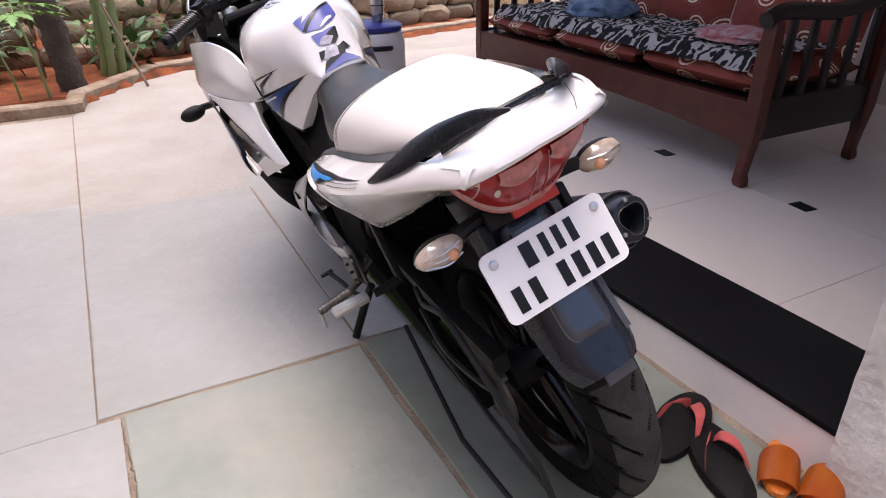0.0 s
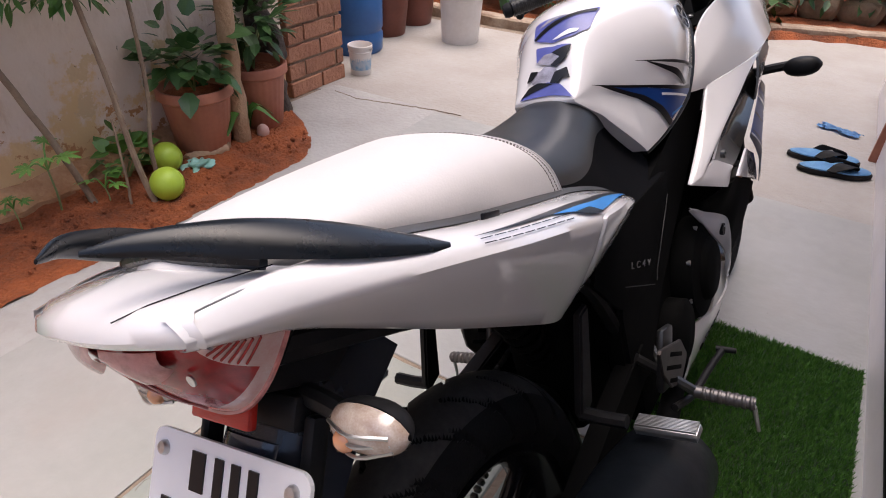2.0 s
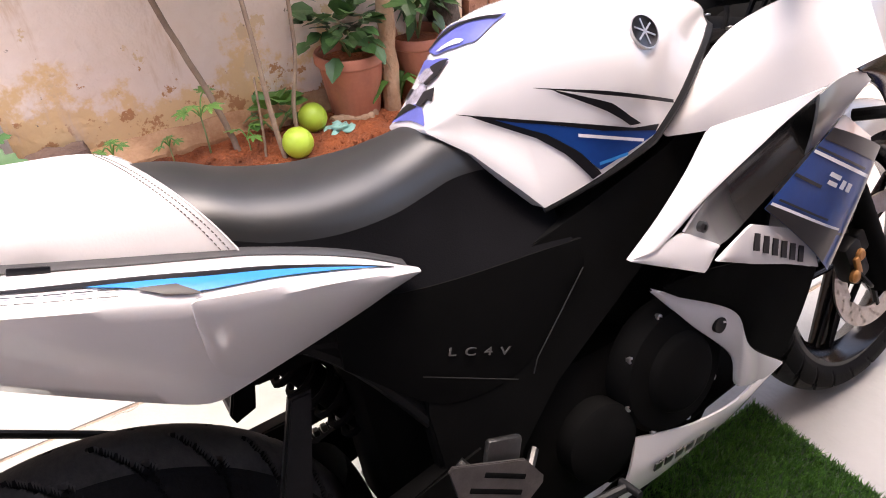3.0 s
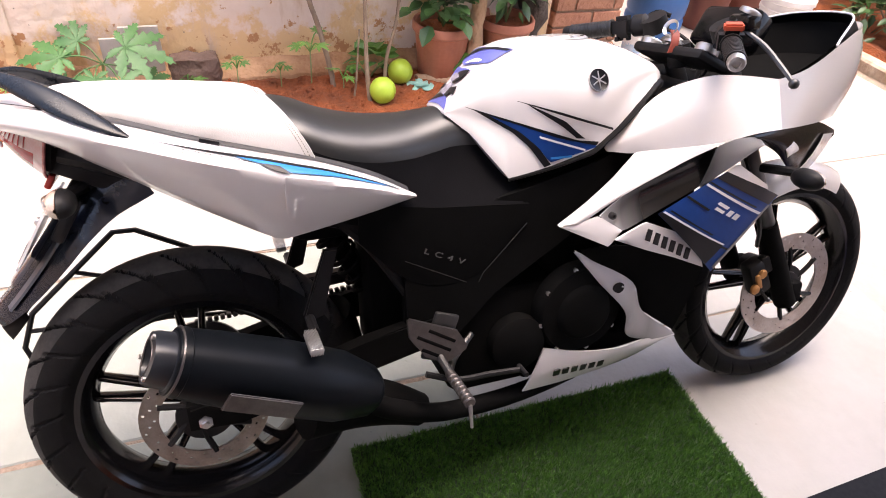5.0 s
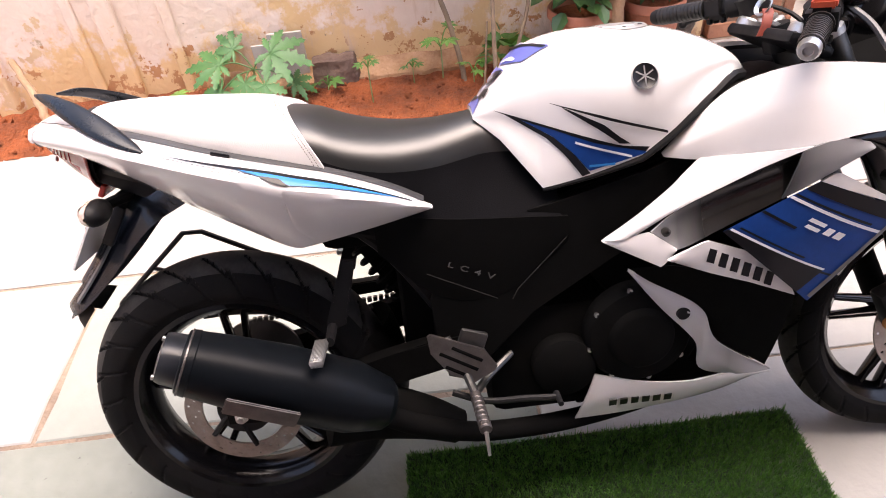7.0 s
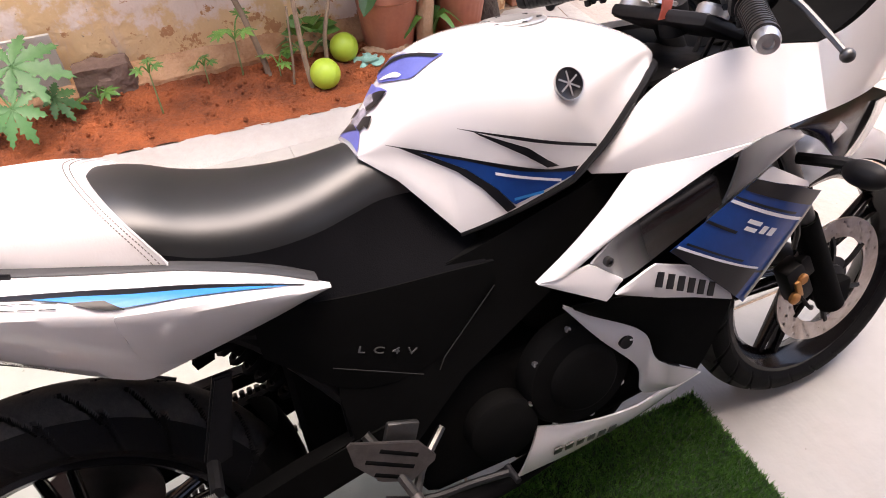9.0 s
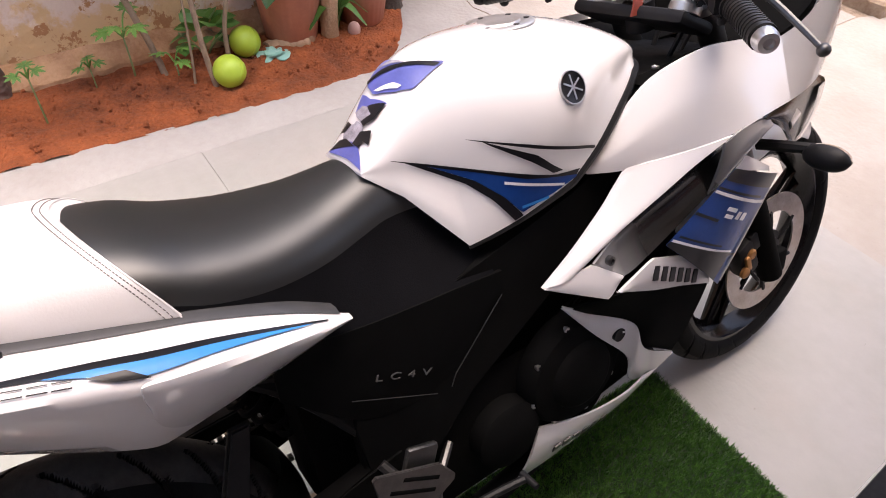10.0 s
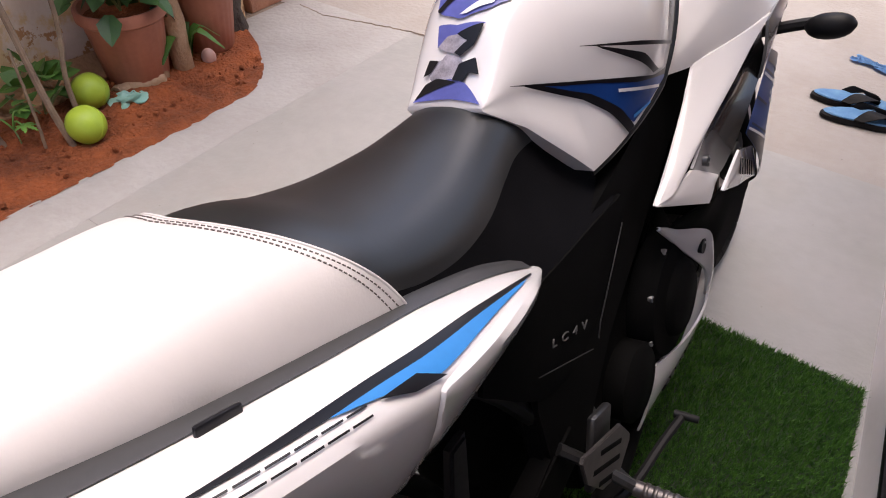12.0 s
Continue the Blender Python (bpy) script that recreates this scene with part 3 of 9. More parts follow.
pad_piece("pad_wing", GRAPHIC_BLACK, [(-0.032, 0.509), (-0.028, 0.521), (-0.014, 0.5185), (-0.019, 0.514), (-0.022, 0.5105)], 0.0026)
pad_piece("pad_wing", GRAPHIC_BLACK, [(0.008, 0.5045), (0.022, 0.5045), (0.026, 0.511), (0.038, 0.512), (0.031, 0.523), (0.021, 0.519), (0.013, 0.5165)], 0.0026)
pad_piece("pad_middle", VIOLET_BLUE, [(-0.020, 0.529), (-0.025, 0.546), (0.002, 0.543), (0.034, 0.549), (0.020, 0.538), (0.002, 0.535)], 0.0018)
pad_piece("pad_web", PAD_SILVER, [(-0.019, 0.529), (-0.008, 0.5355), (0.016, 0.537), (0.026, 0.533), (0.013, 0.522), (-0.010, 0.5255)], 0.0022)
pad_piece("pad_claw", GRAPHIC_BLACK, [(0.004, 0.5365), (0.033, 0.548), (0.027, 0.531), (0.013, 0.5215), (0.004, 0.5235), (0.017, 0.531), (0.020, 0.5345)], 0.0028)
pad_piece("pad_head", VIOLET_BLUE, [(-0.033, 0.560), (-0.040, 0.590), (0.0, 0.587), (0.030, 0.594), (0.055, 0.627), (0.052, 0.577), (0.032, 0.559), (0.004, 0.547), (-0.020, 0.553)], 0.0018)
pad_piece("pad_slash", GRAPHIC_BLACK, [(-0.033, 0.561), (-0.028, 0.556), (0.004, 0.572), (0.052, 0.612), (0.054, 0.621), (0.020, 0.590), (-0.010, 0.572)], 0.0026)
pad_piece("pad_flash", PAD_SILVER, [(-0.030, 0.572), (-0.010, 0.578), (0.022, 0.592), (-0.012, 0.586)], 0.0026)
pad_piece("pad_bar", GRAPHIC_WHITE, [(0.002, 0.5505), (0.010, 0.5515), (0.036, 0.565), (0.039, 0.5705), (0.026, 0.5665)], 0.0030)

word = bpy.data.curves.new("pad_word", "FONT")
word.body, word.size, word.extrude, word.shear = "Racing", 0.012, 0.0003, 0.3
word_mesh = bpy.data.meshes.new_from_object(bpy.data.objects.new("pad_word", word))
word_mesh.materials.clear()
word_mesh.materials.append(GRAPHIC_WHITE)
pad_word = new("pad_lettering", word_mesh)
pad_word.parent = tank
pad_word.matrix_basis = pose(-0.016, 0.4985, tank_top(0.4985) + 0.0022, 47, 0, 0)

# black seam between tank and fairing
bm = bmesh.new()
for s in (1, -1):
    tube(bm, [(s * (tank_x(y, tank_low(y)) - 0.004), y, tank_low(y) - 0.004) for y in [0.593 + 0.352 * i / 24 for i in range(25)]], 0.004, 8, taper=0.011)
part("tank_trim", bm, BLACK_SATIN, bike)

# rider's seat
seat_top = curve1([(0.14, 0.853), (0.19, 0.847), (0.225, 0.838), (0.27, 0.819), (0.336, 0.803), (0.41, 0.798), (0.46, 0.802), (0.50, 0.806), (0.56, 0.80), (0.62, 0.78)])
seat_w = curve1([(0.14, 0.106), (0.22, 0.118), (0.30, 0.118), (0.38, 0.104), (0.46, 0.080), (0.52, 0.066), (0.62, 0.062)])
seat_foot = curve1([(0.14, 0.75), (0.24, 0.735), (0.36, 0.665), (0.62, 0.63)])
seat_skirt = curve1([(0.14, 0.124), (0.24, 0.136), (0.34, 0.136), (0.42, 0.130), (0.52, 0.126), (0.62, 0.124)])


def seat_section(y):
    zt, w, zf = seat_top(y), seat_w(y), seat_foot(y)
    r = []
    for i in range(13):
        a = math.pi / 2 * i / 12
        r.append(V(w * math.sin(a) ** 0.85, y, zt - 0.062 * (1 - math.cos(a) ** 0.9) - 0.0))
    r = [V(0, y, zt)] + r[1:]
    return [V(-p.x, p.y, p.z) for p in reversed(r[1:])] + r


bm = bmesh.new()
skin(bm, [ring(bm, seat_section(0.14 + 0.48 * i / 40)) for i in range(41)], False, False)
seat = part("rider_seat", bm, BLACK_VINYL, bike, "black vinyl rider's seat, dipped and worn smooth")
for s in (1, -1):
    bm = bmesh.new()
    rs = []
    for i in range(41):
        y = 0.14 + 0.48 * i / 40
        zt, w, zf = seat_top(y) - 0.062, seat_w(y), seat_foot(y)
        rs.append(ring(bm, [V(s * (w + (seat_skirt(y) - w) * (k / 8) ** 1.3), y, zt + (zf - zt) * k / 8) for k in range(9)]))
    skin(bm, rs, False, False)
    part("seat_side", bm, SEAT_SIDE, seat)

# pillion seat with a white cover, its front seam slanting forward down the sides
pil_top = curve1([(0.0, 0.866), (0.08, 0.884), (0.2, 0.889), (0.45, 0.887), (0.75, 0.879), (0.93, 0.871), (1.0, 0.861)])
pil_w = curve1([(0.0, 0.062), (0.1, 0.086), (0.3, 0.104), (0.6, 0.119), (1.0, 0.131)])
pil_foot = curve1([(0.0, 0.856), (0.2, 0.842), (0.5, 0.805), (0.8, 0.776), (1.0, 0.757)])


def pil_point(u, a):
    """u from the rear to the front seam, a from the crown (0) to the foot (1) of one side."""
    yr, yf = -0.152 - 0.024 * (1 - abs(a)), 0.166 + 0.072 * abs(a) ** 1.3
    zt, zf, w = pil_top(u), pil_foot(u), pil_w(u)
    f = abs(a)
    x = w * math.sin(math.pi / 2 * min(1, f * 1.12)) ** 0.9
    z = zf + (zt - zf) * max(0.0, 1 - f**1.9) ** 0.85
    return V(math.copysign(x, a), yr + (yf - yr) * u, z)


bm = bmesh.new()
skin(bm, [ring(bm, [pil_point(u / 36, -1 + 2 * k / 30) for k in range(31)]) for u in range(37)], False, False)
front = [pil_point(1, -1 + 2 * k / 30) for k in range(31)]
skin(bm, [ring(bm, front), ring(bm, [p + V(-0.004 * (1 if p.x > 0 else -1), 0.006, -0.012) for p in front])], False, False)
rear_edge = [pil_point(0, -1 + 2 * k / 30) for k in range(31)]
skin(bm, [ring(bm, rear_edge), ring(bm, [V(p.x * 0.9, p.y + 0.004, 0.845) for p in rear_edge])], False, False)
merge(bm)
pillion = part("pillion_seat", bm, WHITE_VINYL, bike, "white vinyl pillion seat cover with dark stitching", angle=50)
for off in (0.962, 0.980):
    bm = bmesh.new()
    for k in range(90):
        a0, a1 = -1 + 2 * k / 90, -1 + 2 * (k + 0.6) / 90
        p, q = pil_point(off, a0), pil_point(off, a1)
        cyl(bm, p + V(0.0, 0, 0.0004), q + V(0.0, 0, 0.0004), 0.0006, seg=5)
    part("stitching", bm, STITCH, pillion)
bm = bmesh.new()
tube(bm, [pil_point(0.995, -1 + 2 * k / 40) + V(0, 0.001, 0) for k in range(41)], 0.0012, 6)
part("piping", bm, WHITE_VINYL, pillion)

# ---- tail ----
TY = ((-0.225, -0.15, -0.05, 0.05, 0.145, 0.19, 0.25, 0.335, 0.402))
tail_upper = (curve1(list(zip(TY, (0.092, 0.118, 0.126, 0.130, 0.135, 0.137, 0.139, 0.141, 0.138)))), curve1(list(zip(TY, (0.873, 0.870, 0.845, 0.812, 0.785, 0.773, 0.756, 0.722, 0.684)))))
tail_mid = (curve1(list(zip(TY, (0.103, 0.134, 0.168, 0.188, 0.196, 0.199, 0.193, 0.172, 0.141)))), curve1(list(zip(TY, (0.860, 0.846, 0.822, 0.793, 0.765, 0.751, 0.734, 0.705, 0.681)))))
LY = (-0.225, -0.15, -0.08, 0.0, 0.09, 0.150, 0.172, 0.190, 0.30, 0.402)
tail_under = (curve1(list(zip(LY, (0.098, 0.104, 0.107, 0.115, 0.126, 0.132, 0.133, 0.134, 0.137, 0.138)))), curve1(list(zip(LY, (0.852, 0.823, 0.780, 0.729, 0.676, 0.642, 0.634, 0.636, 0.657, 0.679)))))


def side(p):
    return [(-a, b, c) for a, b, c in p]


for s in (1, -1):
    def on_tail(u, v, off=0.0):
        """A place on the tail panel: u from the rear to its point, v from the seat over the shoulder to the lower edge."""
        y = -0.225 + 0.627 * u
        a, b, c = (V(s * f[0](y), y, f[1](y)) for f in (tail_upper, tail_mid, tail_under))
        t = 2 * v
        w = (1 - v) ** 2 * 1.0
        q = a * ((1 - v) * (1 - 2 * v)) + b * (4 * v * (1 - v)) + c * (v * (2 * v - 1))
        lin = a.lerp(b, t) if v < 0.5 else b.lerp(c, t - 1)
        return q.lerp(lin, 0.35) + V(s * off, 0.004 * max(0.0, 1 - u / 0.10) ** 2, off * 0.7)

    bm = bmesh.new()
    nu = 64
    outer = [ring(bm, [on_tail(i / nu, k / 14) for i in range(nu + 1)]) for k in range(15)]
    skin(bm, outer, False, False)
    inner = [ring(bm, [on_tail(i / nu, v) + V(-s * 0.006, 0, 0) for i in range(nu + 1)]) for v in (0, 1)]
    skin(bm, [outer[0], inner[0]], False, False)
    skin(bm, [outer[-1], inner[1]], False, False)
    cover = part("tail_cover", bm, WHITE, bike, "pearl white tail panel ending in a sharp point", angle=50)
    # dark strip between seat and panel
    bm = bmesh.new()
    skin(bm, [ring(bm, [on_tail(0.22 + 0.76 * i / 40, 0) + V(-s * o, 0, h) for i in range(41)]) for o, h in ((0.0, 0.0012), (0.010, 0.006), (0.026, 0.004))], False, False)
    part("tail_strip", bm, DARK_GREY, cover)

    def tail_film(name, mat, uv_top, uv_low, off=0.002, n=20):
        b = bmesh.new()
        t, l = poly([(0, *p) for p in uv_top], n), poly([(0, *p) for p in uv_low], n)
        skin(b, [ring(b, [on_tail(q.y, q.z, off) for q in (p.lerp(r, k / 3) for p, r in zip(t, l))]) for k in range(4)], False, False)
        return part(name, b, mat, cover)

    tail_film("black_line", GRAPHIC_BLACK, [(0.36, 0.26), (0.66, 0.20), (0.95, 0.16)], [(0.36, 0.265), (0.66, 0.30), (0.95, 0.20)], 0.0014, 30)
    tail_film("blue_wedge", LIGHT_BLUE, [(0.54, 0.285), (0.72, 0.255), (0.92, 0.21)], [(0.54, 0.290), (0.655, 0.405), (0.90, 0.240)], 0.0020, 30)
    tail_film("black_patch", GRAPHIC_BLACK, [(0.585, 0.345), (0.635, 0.325)], [(0.618, 0.415), (0.662, 0.425)], 0.0026, 6)
    # trade lettering drawn as a row of thin double bars
    for k in range(8):
        u, w, h0, h1 = 0.362 + 0.0268 * k, 0.0232, 0.306 + 0.003 * k, 0.382 + 0.003 * k
        for q0, q1, r0, r1 in ((u, u + w, h0, h0 + 0.013), (u - 0.003, u + w - 0.003, h1 - 0.013, h1)):
            tail_film("letter_bar", GRAPHIC_BLACK, [(q0, r0), (q1, r0 + 0.002)], [(q0 - 0.001, r1), (q1 - 0.001, r1 + 0.002)], 0.0014, 3)
    # raised pointed facet at the front of the panel
    bm = bmesh.new()
    ft = spline([(0, 0.640, 0.56), (0, 0.648, 0.47), (0, 0.70, 0.42), (0, 0.78, 0.37), (0, 0.90, 0.27), (0, 0.995, 0.3)], 34)
    fl = spline([(0, 0.640, 0.56), (0, 0.640, 0.66), (0, 0.650, 0.86), (0, 0.72, 1.0), (0, 0.90, 1.0), (0, 0.995, 0.8)], 34)
    g = []
    for k in range(9):
        v = k / 8
        g.append(ring(bm, [on_tail(min(1, q.y), min(1, q.z), 0.0008 + 0.005 * (1 - (2 * v - 1) ** 6) * min(1, i / 5) * min(1, (33 - i) / 10)) for i, q in enumerate(p.lerp(r, v) for p, r in zip(ft, fl))]))
    skin(bm, g, False, False)
    part("side_facet", bm, WHITE, cover, angle=35)

# the white cap that joins both panels over the lamp
def tail_place(s, y, v):
    """A place on the tail panel of side s at y, v from its upper to its lower edge."""
    y = max(y, -0.225)
    a, b, c = (V(s * f[0](y), y, f[1](y)) for f in (tail_upper, tail_mid, tail_under))
    q = a * ((1 - v) * (1 - 2 * v)) + b * (4 * v * (1 - v)) + c * (v * (2 * v - 1))
    return q.lerp(a.lerp(b, 2 * v) if v < 0.5 else b.lerp(c, 2 * v - 1), 0.35) + V(s * 0.0014, 0, -0.0006 * v)


bm = bmesh.new()
rs = []
for i in range(35):
    a = -1.0 + 2.0 * i / 34
    q = 1 - a * a
    y0 = -0.2235 - 0.020 * q
    row = [V(0.121 * a, -0.13, 0.862), V(0.1085 * a, -0.182, 0.8702 + 0.008 * q), V(0.0955 * a, y0 + 0.018, 0.8728 + 0.006 * q), V(0.0985 * a, y0 + 0.004, 0.870 + 0.002 * q), V(0.1015 * a, y0, 0.863), V(0.1015 * a, y0 + 0.003, 0.855 + 0.002 * q), V(0.099 * a, y0 + 0.009, 0.850 + 0.003 * q), V(0.090 * a, y0 + 0.045, 0.850)]
    s = 1 if a > 0 else -1
    end = [tail_place(s, y, v) for y, v in ((-0.130, 0.0), (-0.180, 0.0), (-0.206, 0.0), (-0.211, 0.14), (-0.212, 0.36), (-0.212, 0.62), (-0.211, 0.86), (-0.206, 1.0))]
    rs.append(ring(bm, [p.lerp(e, abs(a) ** 9) for p, e in zip(row, end)]))
skin(bm, rs, False, False)
part("tail_cap", bm, WHITE, bike, angle=50)
bm = bmesh.new()
tube(bm, [(0.098, -0.140, 0.8690), (0.078, -0.182, 0.8748), (0.063, -0.212, 0.8768), (0.050, -0.232, 0.8745)], 0.0005, 5)
part("cap_seam", bm, GRAPHIC_BLACK, bike)

# tail lamp: a red lens with a frosted band and two inner reflectors
def lens_point(a, f):
    """A place on the tail lamp: a across, f from its top to its lower rim."""
    yb = -0.208 - 0.016 * (1 - a * a) + 0.012 * abs(a) ** 3.5
    zl = 0.749 + 0.080 * abs(a) ** 2.6
    return V(0.101 * a, yb + 0.052 * f**1.3 - 0.006 * math.sin(math.pi * f), 0.851 + (zl - 0.851) * f)


bm = bmesh.new()
skin(bm, [ring(bm, [lens_point(-0.80 + 1.60 * i / 20, 0.86 * k / 8) for k in range(9)]) for i in range(21)], False, False)
lamp = part("tail_lamp", bm, RED_LENS, bike, "red tail lamp with a clear faceted border")
for a0, a1, f0, f1 in ((-1.0, -0.80, 0.0, 1.0), (0.80, 1.0, 0.0, 1.0), (-0.80, 0.80, 0.86, 1.0)):
    bm = bmesh.new()
    n = 20 if a1 - a0 > 1 else 6
    skin(bm, [ring(bm, [lens_point(a0 + (a1 - a0) * i / n, f0 + (f1 - f0) * k / 8) for k in range(9)]) for i in range(n + 1)], False, False)
    part("lens_border", bm, CLEAR_RED, lamp)
bm = bmesh.new()
skin(bm, [ring(bm, [lens_point(-0.97 + 1.94 * i / 20, k / 6) + V(0, 0.010, 0.002) for k in range(7)]) for i in range(21)], False, False)
part("lamp_back", bm, BLACK_MATTE, lamp)
for s in (1, -1):
    for k in range(6):
        bm = bmesh.new()
        f = 0.30 + 0.085 * k
        tube(bm, [lens_point(s * a, f) + V(s * 0.0008, -0.0008, 0) for a in (0.82, 0.87, 0.92, 0.965)], 0.0010, 5)
        part("lens_rib", bm, RED_LENS, lamp)
for a0, a1 in ((-0.66, -0.07), (0.07, 0.66)):
    bm = bmesh.new()
    rs = []
    for i in range(15):
        a = a0 + (a1 - a0) * i / 14
        yb = -0.2145 - 0.016 * (1 - a * a) + 0.012 * abs(a) ** 3.5
        deep = 0.030 * math.sin(math.pi * (0.14 + 0.72 * i / 14)) ** 0.6
        rs.append(ring(bm, [V(0.094 * a, yb - 0.004 * math.sin(math.pi * k / 4) + 0.006 * k / 4, 0.847 - deep * k / 4) for k in range(5)]))
    skin(bm, rs, False, False)
    part("lens_band", bm, PINK_LENS, lamp)
for x in (-0.0075, 0.0075):
    bm = bmesh.new()
    tube(bm, [lens_point(x / 0.101 * (1 + 0.5 * f), f) + V(0, -0.001, 0) for f in (0.12, 0.3, 0.5, 0.7, 0.9)], 0.0011, 5, n=10)
    part("lens_seam", bm, PINK_LENS, lamp)
for x in (-0.064, 0.064):
    bm = bmesh.new()
    lathe(bm, [(0.0045, 0.0), (0.0045, 0.0015), (0.003, 0.002), (0.0001, 0.002)], pose(x, lens_point(x / 0.101, 0.34).y - 0.0004, 0.816, 90, 0, 0), 14)
    part("lens_stud", bm, STEEL, lamp)
bm = bmesh.new()
tube(bm, [lens_point(-0.99 + 1.98 * i / 24, 1.0) for i in range(25)], 0.0025, 6)
part("lens_rim", bm, PINK_LENS, lamp)

# grab rails: two black fins
for s in (1, -1):
    bm = bmesh.new()
    spine = [(0.161, -0.028, 0.829), (0.140, -0.072, 0.853), (0.114, -0.118, 0.878), (0.086, -0.160, 0.898), (0.060, -0.195, 0.911), (0.037 if s > 0 else 0.030, -0.225, 0.918 if s > 0 else 0.912)]
    wide = curve1([(0.0, 0.003), (0.08, 0.010), (0.30, 0.018), (0.50, 0.017), (0.70, 0.012), (0.88, 0.007), (1.0, 0.002)])
    pts = spline([(s * a, b, c) for a, b, c in spine], 40)
    rs = []
    for i, p in enumerate(pts):
        u = i / 39
        w, h = wide(u), 0.0012 + 0.0045 * math.sin(math.pi * min(1.0, 0.08 + 0.92 * u)) ** 0.7
        d = (pts[min(i + 1, 39)] - pts[max(i - 1, 0)]).normalized()
        flat = V(-s * 0.80, -0.05, 0.50).lerp(V(-s * 0.55, -0.10, 0.75), u)
        flat = (flat - d * flat.dot(d)).normalized()
        up = d.cross(flat) * (1 if s < 0 else -1)
        rs.append(ring(bm, [p + flat * (w * math.cos(t)) + up * (h * math.sin(t)) for t in [2 * math.pi * k / 12 for k in range(12)]]))
    skin(bm, rs)
    part("grab_rail", bm, RAIL_BLACK, bike, "black curved grab rail")
bm = bmesh.new()
tube(bm, [(0.092 * a, -0.142 - 0.014 * (1 - a * a), 0.871 + 0.008 * (1 - a * a)) for a in [-1 + i / 8 for i in range(17)]], 0.0055, 8)
part("rail_link", bm, RAIL_BLACK, bike, "thin black bar between the grab rails")
bm = bmesh.new()
box(bm, (0.004, 0.030, 0.008), (0.134, 0.078, 0.806), (-17, 0, 0), 0.0015)
part("seat_lock", bm, GRAPHIC_BLACK, bike)

# the tail unit sits a little low on its stand side
for ob in list(bike.children_recursive):
    if ob.name.split(".")[0] in ("tail_cover", "tail_strip", "black_line", "blue_wedge", "black_patch", "letter_bar", "side_facet", "tail_cap", "tail_lamp", "lens_band", "lens_border", "lens_rib", "lamp_back", "lens_rim", "lens_seam", "lens_stud", "grab_rail", "rail_link", "pillion_seat", "stitching", "piping"):
        if ob.data.vertices and min(v.co.y for v in ob.data.vertices) < 0.45:
            for v in ob.data.vertices:
                v.co.z += 0.13 * min(0.0, v.co.x + 0.01) * min(1.0, max(0.0, (0.40 - v.co.y) / 0.3))

# rear mudguard, plate carrier, reflector and plate
bm = bmesh.new()
rs = []
guard = spline([(0, -0.055, 0.778), (-0.001, -0.115, 0.740), (-0.003, -0.165, 0.690), (-0.004, -0.214, 0.630), (-0.005, -0.262, 0.576), (-0.006, -0.304, 0.534)], 41)


def outward(i):
    """The way out of the mudguard's back at one of its stations."""
    d = (guard[min(i + 1, 40)] - guard[max(i - 1, 0)]).normalized()
    return V(0, -abs(d.z), abs(d.y))


for i, p in enumerate(guard):
    u = i / 40
    w = (0.064 - 0.004 * u + 0.008 * math.sin(math.pi * u)) * (1 - 0.20 * max(0.0, (u - 0.84) / 0.16) ** 3)
    deep = 0.045 * (1 - u) ** 0.8 + 0.014
    rs.append(ring(bm, [p + V(w * a, 0, 0) - outward(i) * (deep * max(0.0, (abs(a) - 0.45) / 0.55) ** 2.0 + 0.013 * a * a) for a in [-1 + k / 10 for k in range(21)]]))
skin(bm, rs, False, False)
bmesh.ops.solidify(bm, geom=bm.faces[:], thickness=0.004)
part("rear_mudguard", bm, FENDER, bike, "slate blue-black plastic rear mudguard, faintly glossy", angle=50)
bm = bmesh.new()
rs = []
for i in range(20):
    p, f = guard[14 + i], i / 19
    w = (0.033 + 0.003 * f) * (1 - 0.30 * max(0.0, (f - 0.80) / 0.20) ** 3)
    lift = 0.0 if i == 19 else 1.0
    rs.append(ring(bm, [p + V(w * a, 0, 0) + outward(14 + i) * (h * lift - 0.003 * (1 - lift)) for a, h in ((-1.06, -0.006), (-1.0, -0.001), (-0.94, 0.001), (-0.5, 0.0042), (0.0, 0.0055), (0.5, 0.0042), (0.94, 0.001), (1.0, -0.001), (1.06, -0.006))]))
skin(bm, rs, False, False)
part("mudguard_panel", bm, FENDER, bike, "raised tongue-shaped panel of the mudguard", angle=50)
# fold on one flank of the mudguard, its highlight painted as paler grey, and the black inner guard below its lip
bm = bmesh.new()
skin(bm, [ring(bm, [guard[k] + V(x, 0, 0) - outward(k) * o for x, o in ((0.048, 0.013), (0.060, 0.018), (0.061, 0.022), (0.049, 0.018))]) for k in range(19, 37, 2)])
part("guard_fold", bm, FENDER_EDGE, bike, "fold of the mudguard, paler grey for its highlight")
bm = bmesh.new()
rs = []
for k in range(9):
    f = k / 8
    c = V(-0.002 + 0.003 * f, -0.262 - 0.036 * f, 0.548 - 0.040 * f)
    w = 0.052 * (1 - 0.25 * f**3)
    rs.append(ring(bm, [c + V(w * a, 0, 0) + V(0, 0.7, -0.7) * (0.030 * a * a) for a in [-1 + j / 6 for j in range(13)]]))
skin(bm, rs, False, False)
bmesh.ops.solidify(bm, geom=bm.faces[:], thickness=0.004)
part("inner_guard", bm, BLACK_SATIN, bike)
bm = bmesh.new()
skin(bm, [ring(bm, [V(0.004 + x, -0.286 - 0.013 * f, 0.524 - 0.020 * f) + V(0, -0.7, 0.7) * h for x, h in ((-0.025, 0.0), (-0.024, 0.003), (0.024, 0.003), (0.025, 0.0))]) for f in (0.0, 0.5, 1.0)], True, True)
part("guard_pad", bm, FENDER_EDGE, bike)
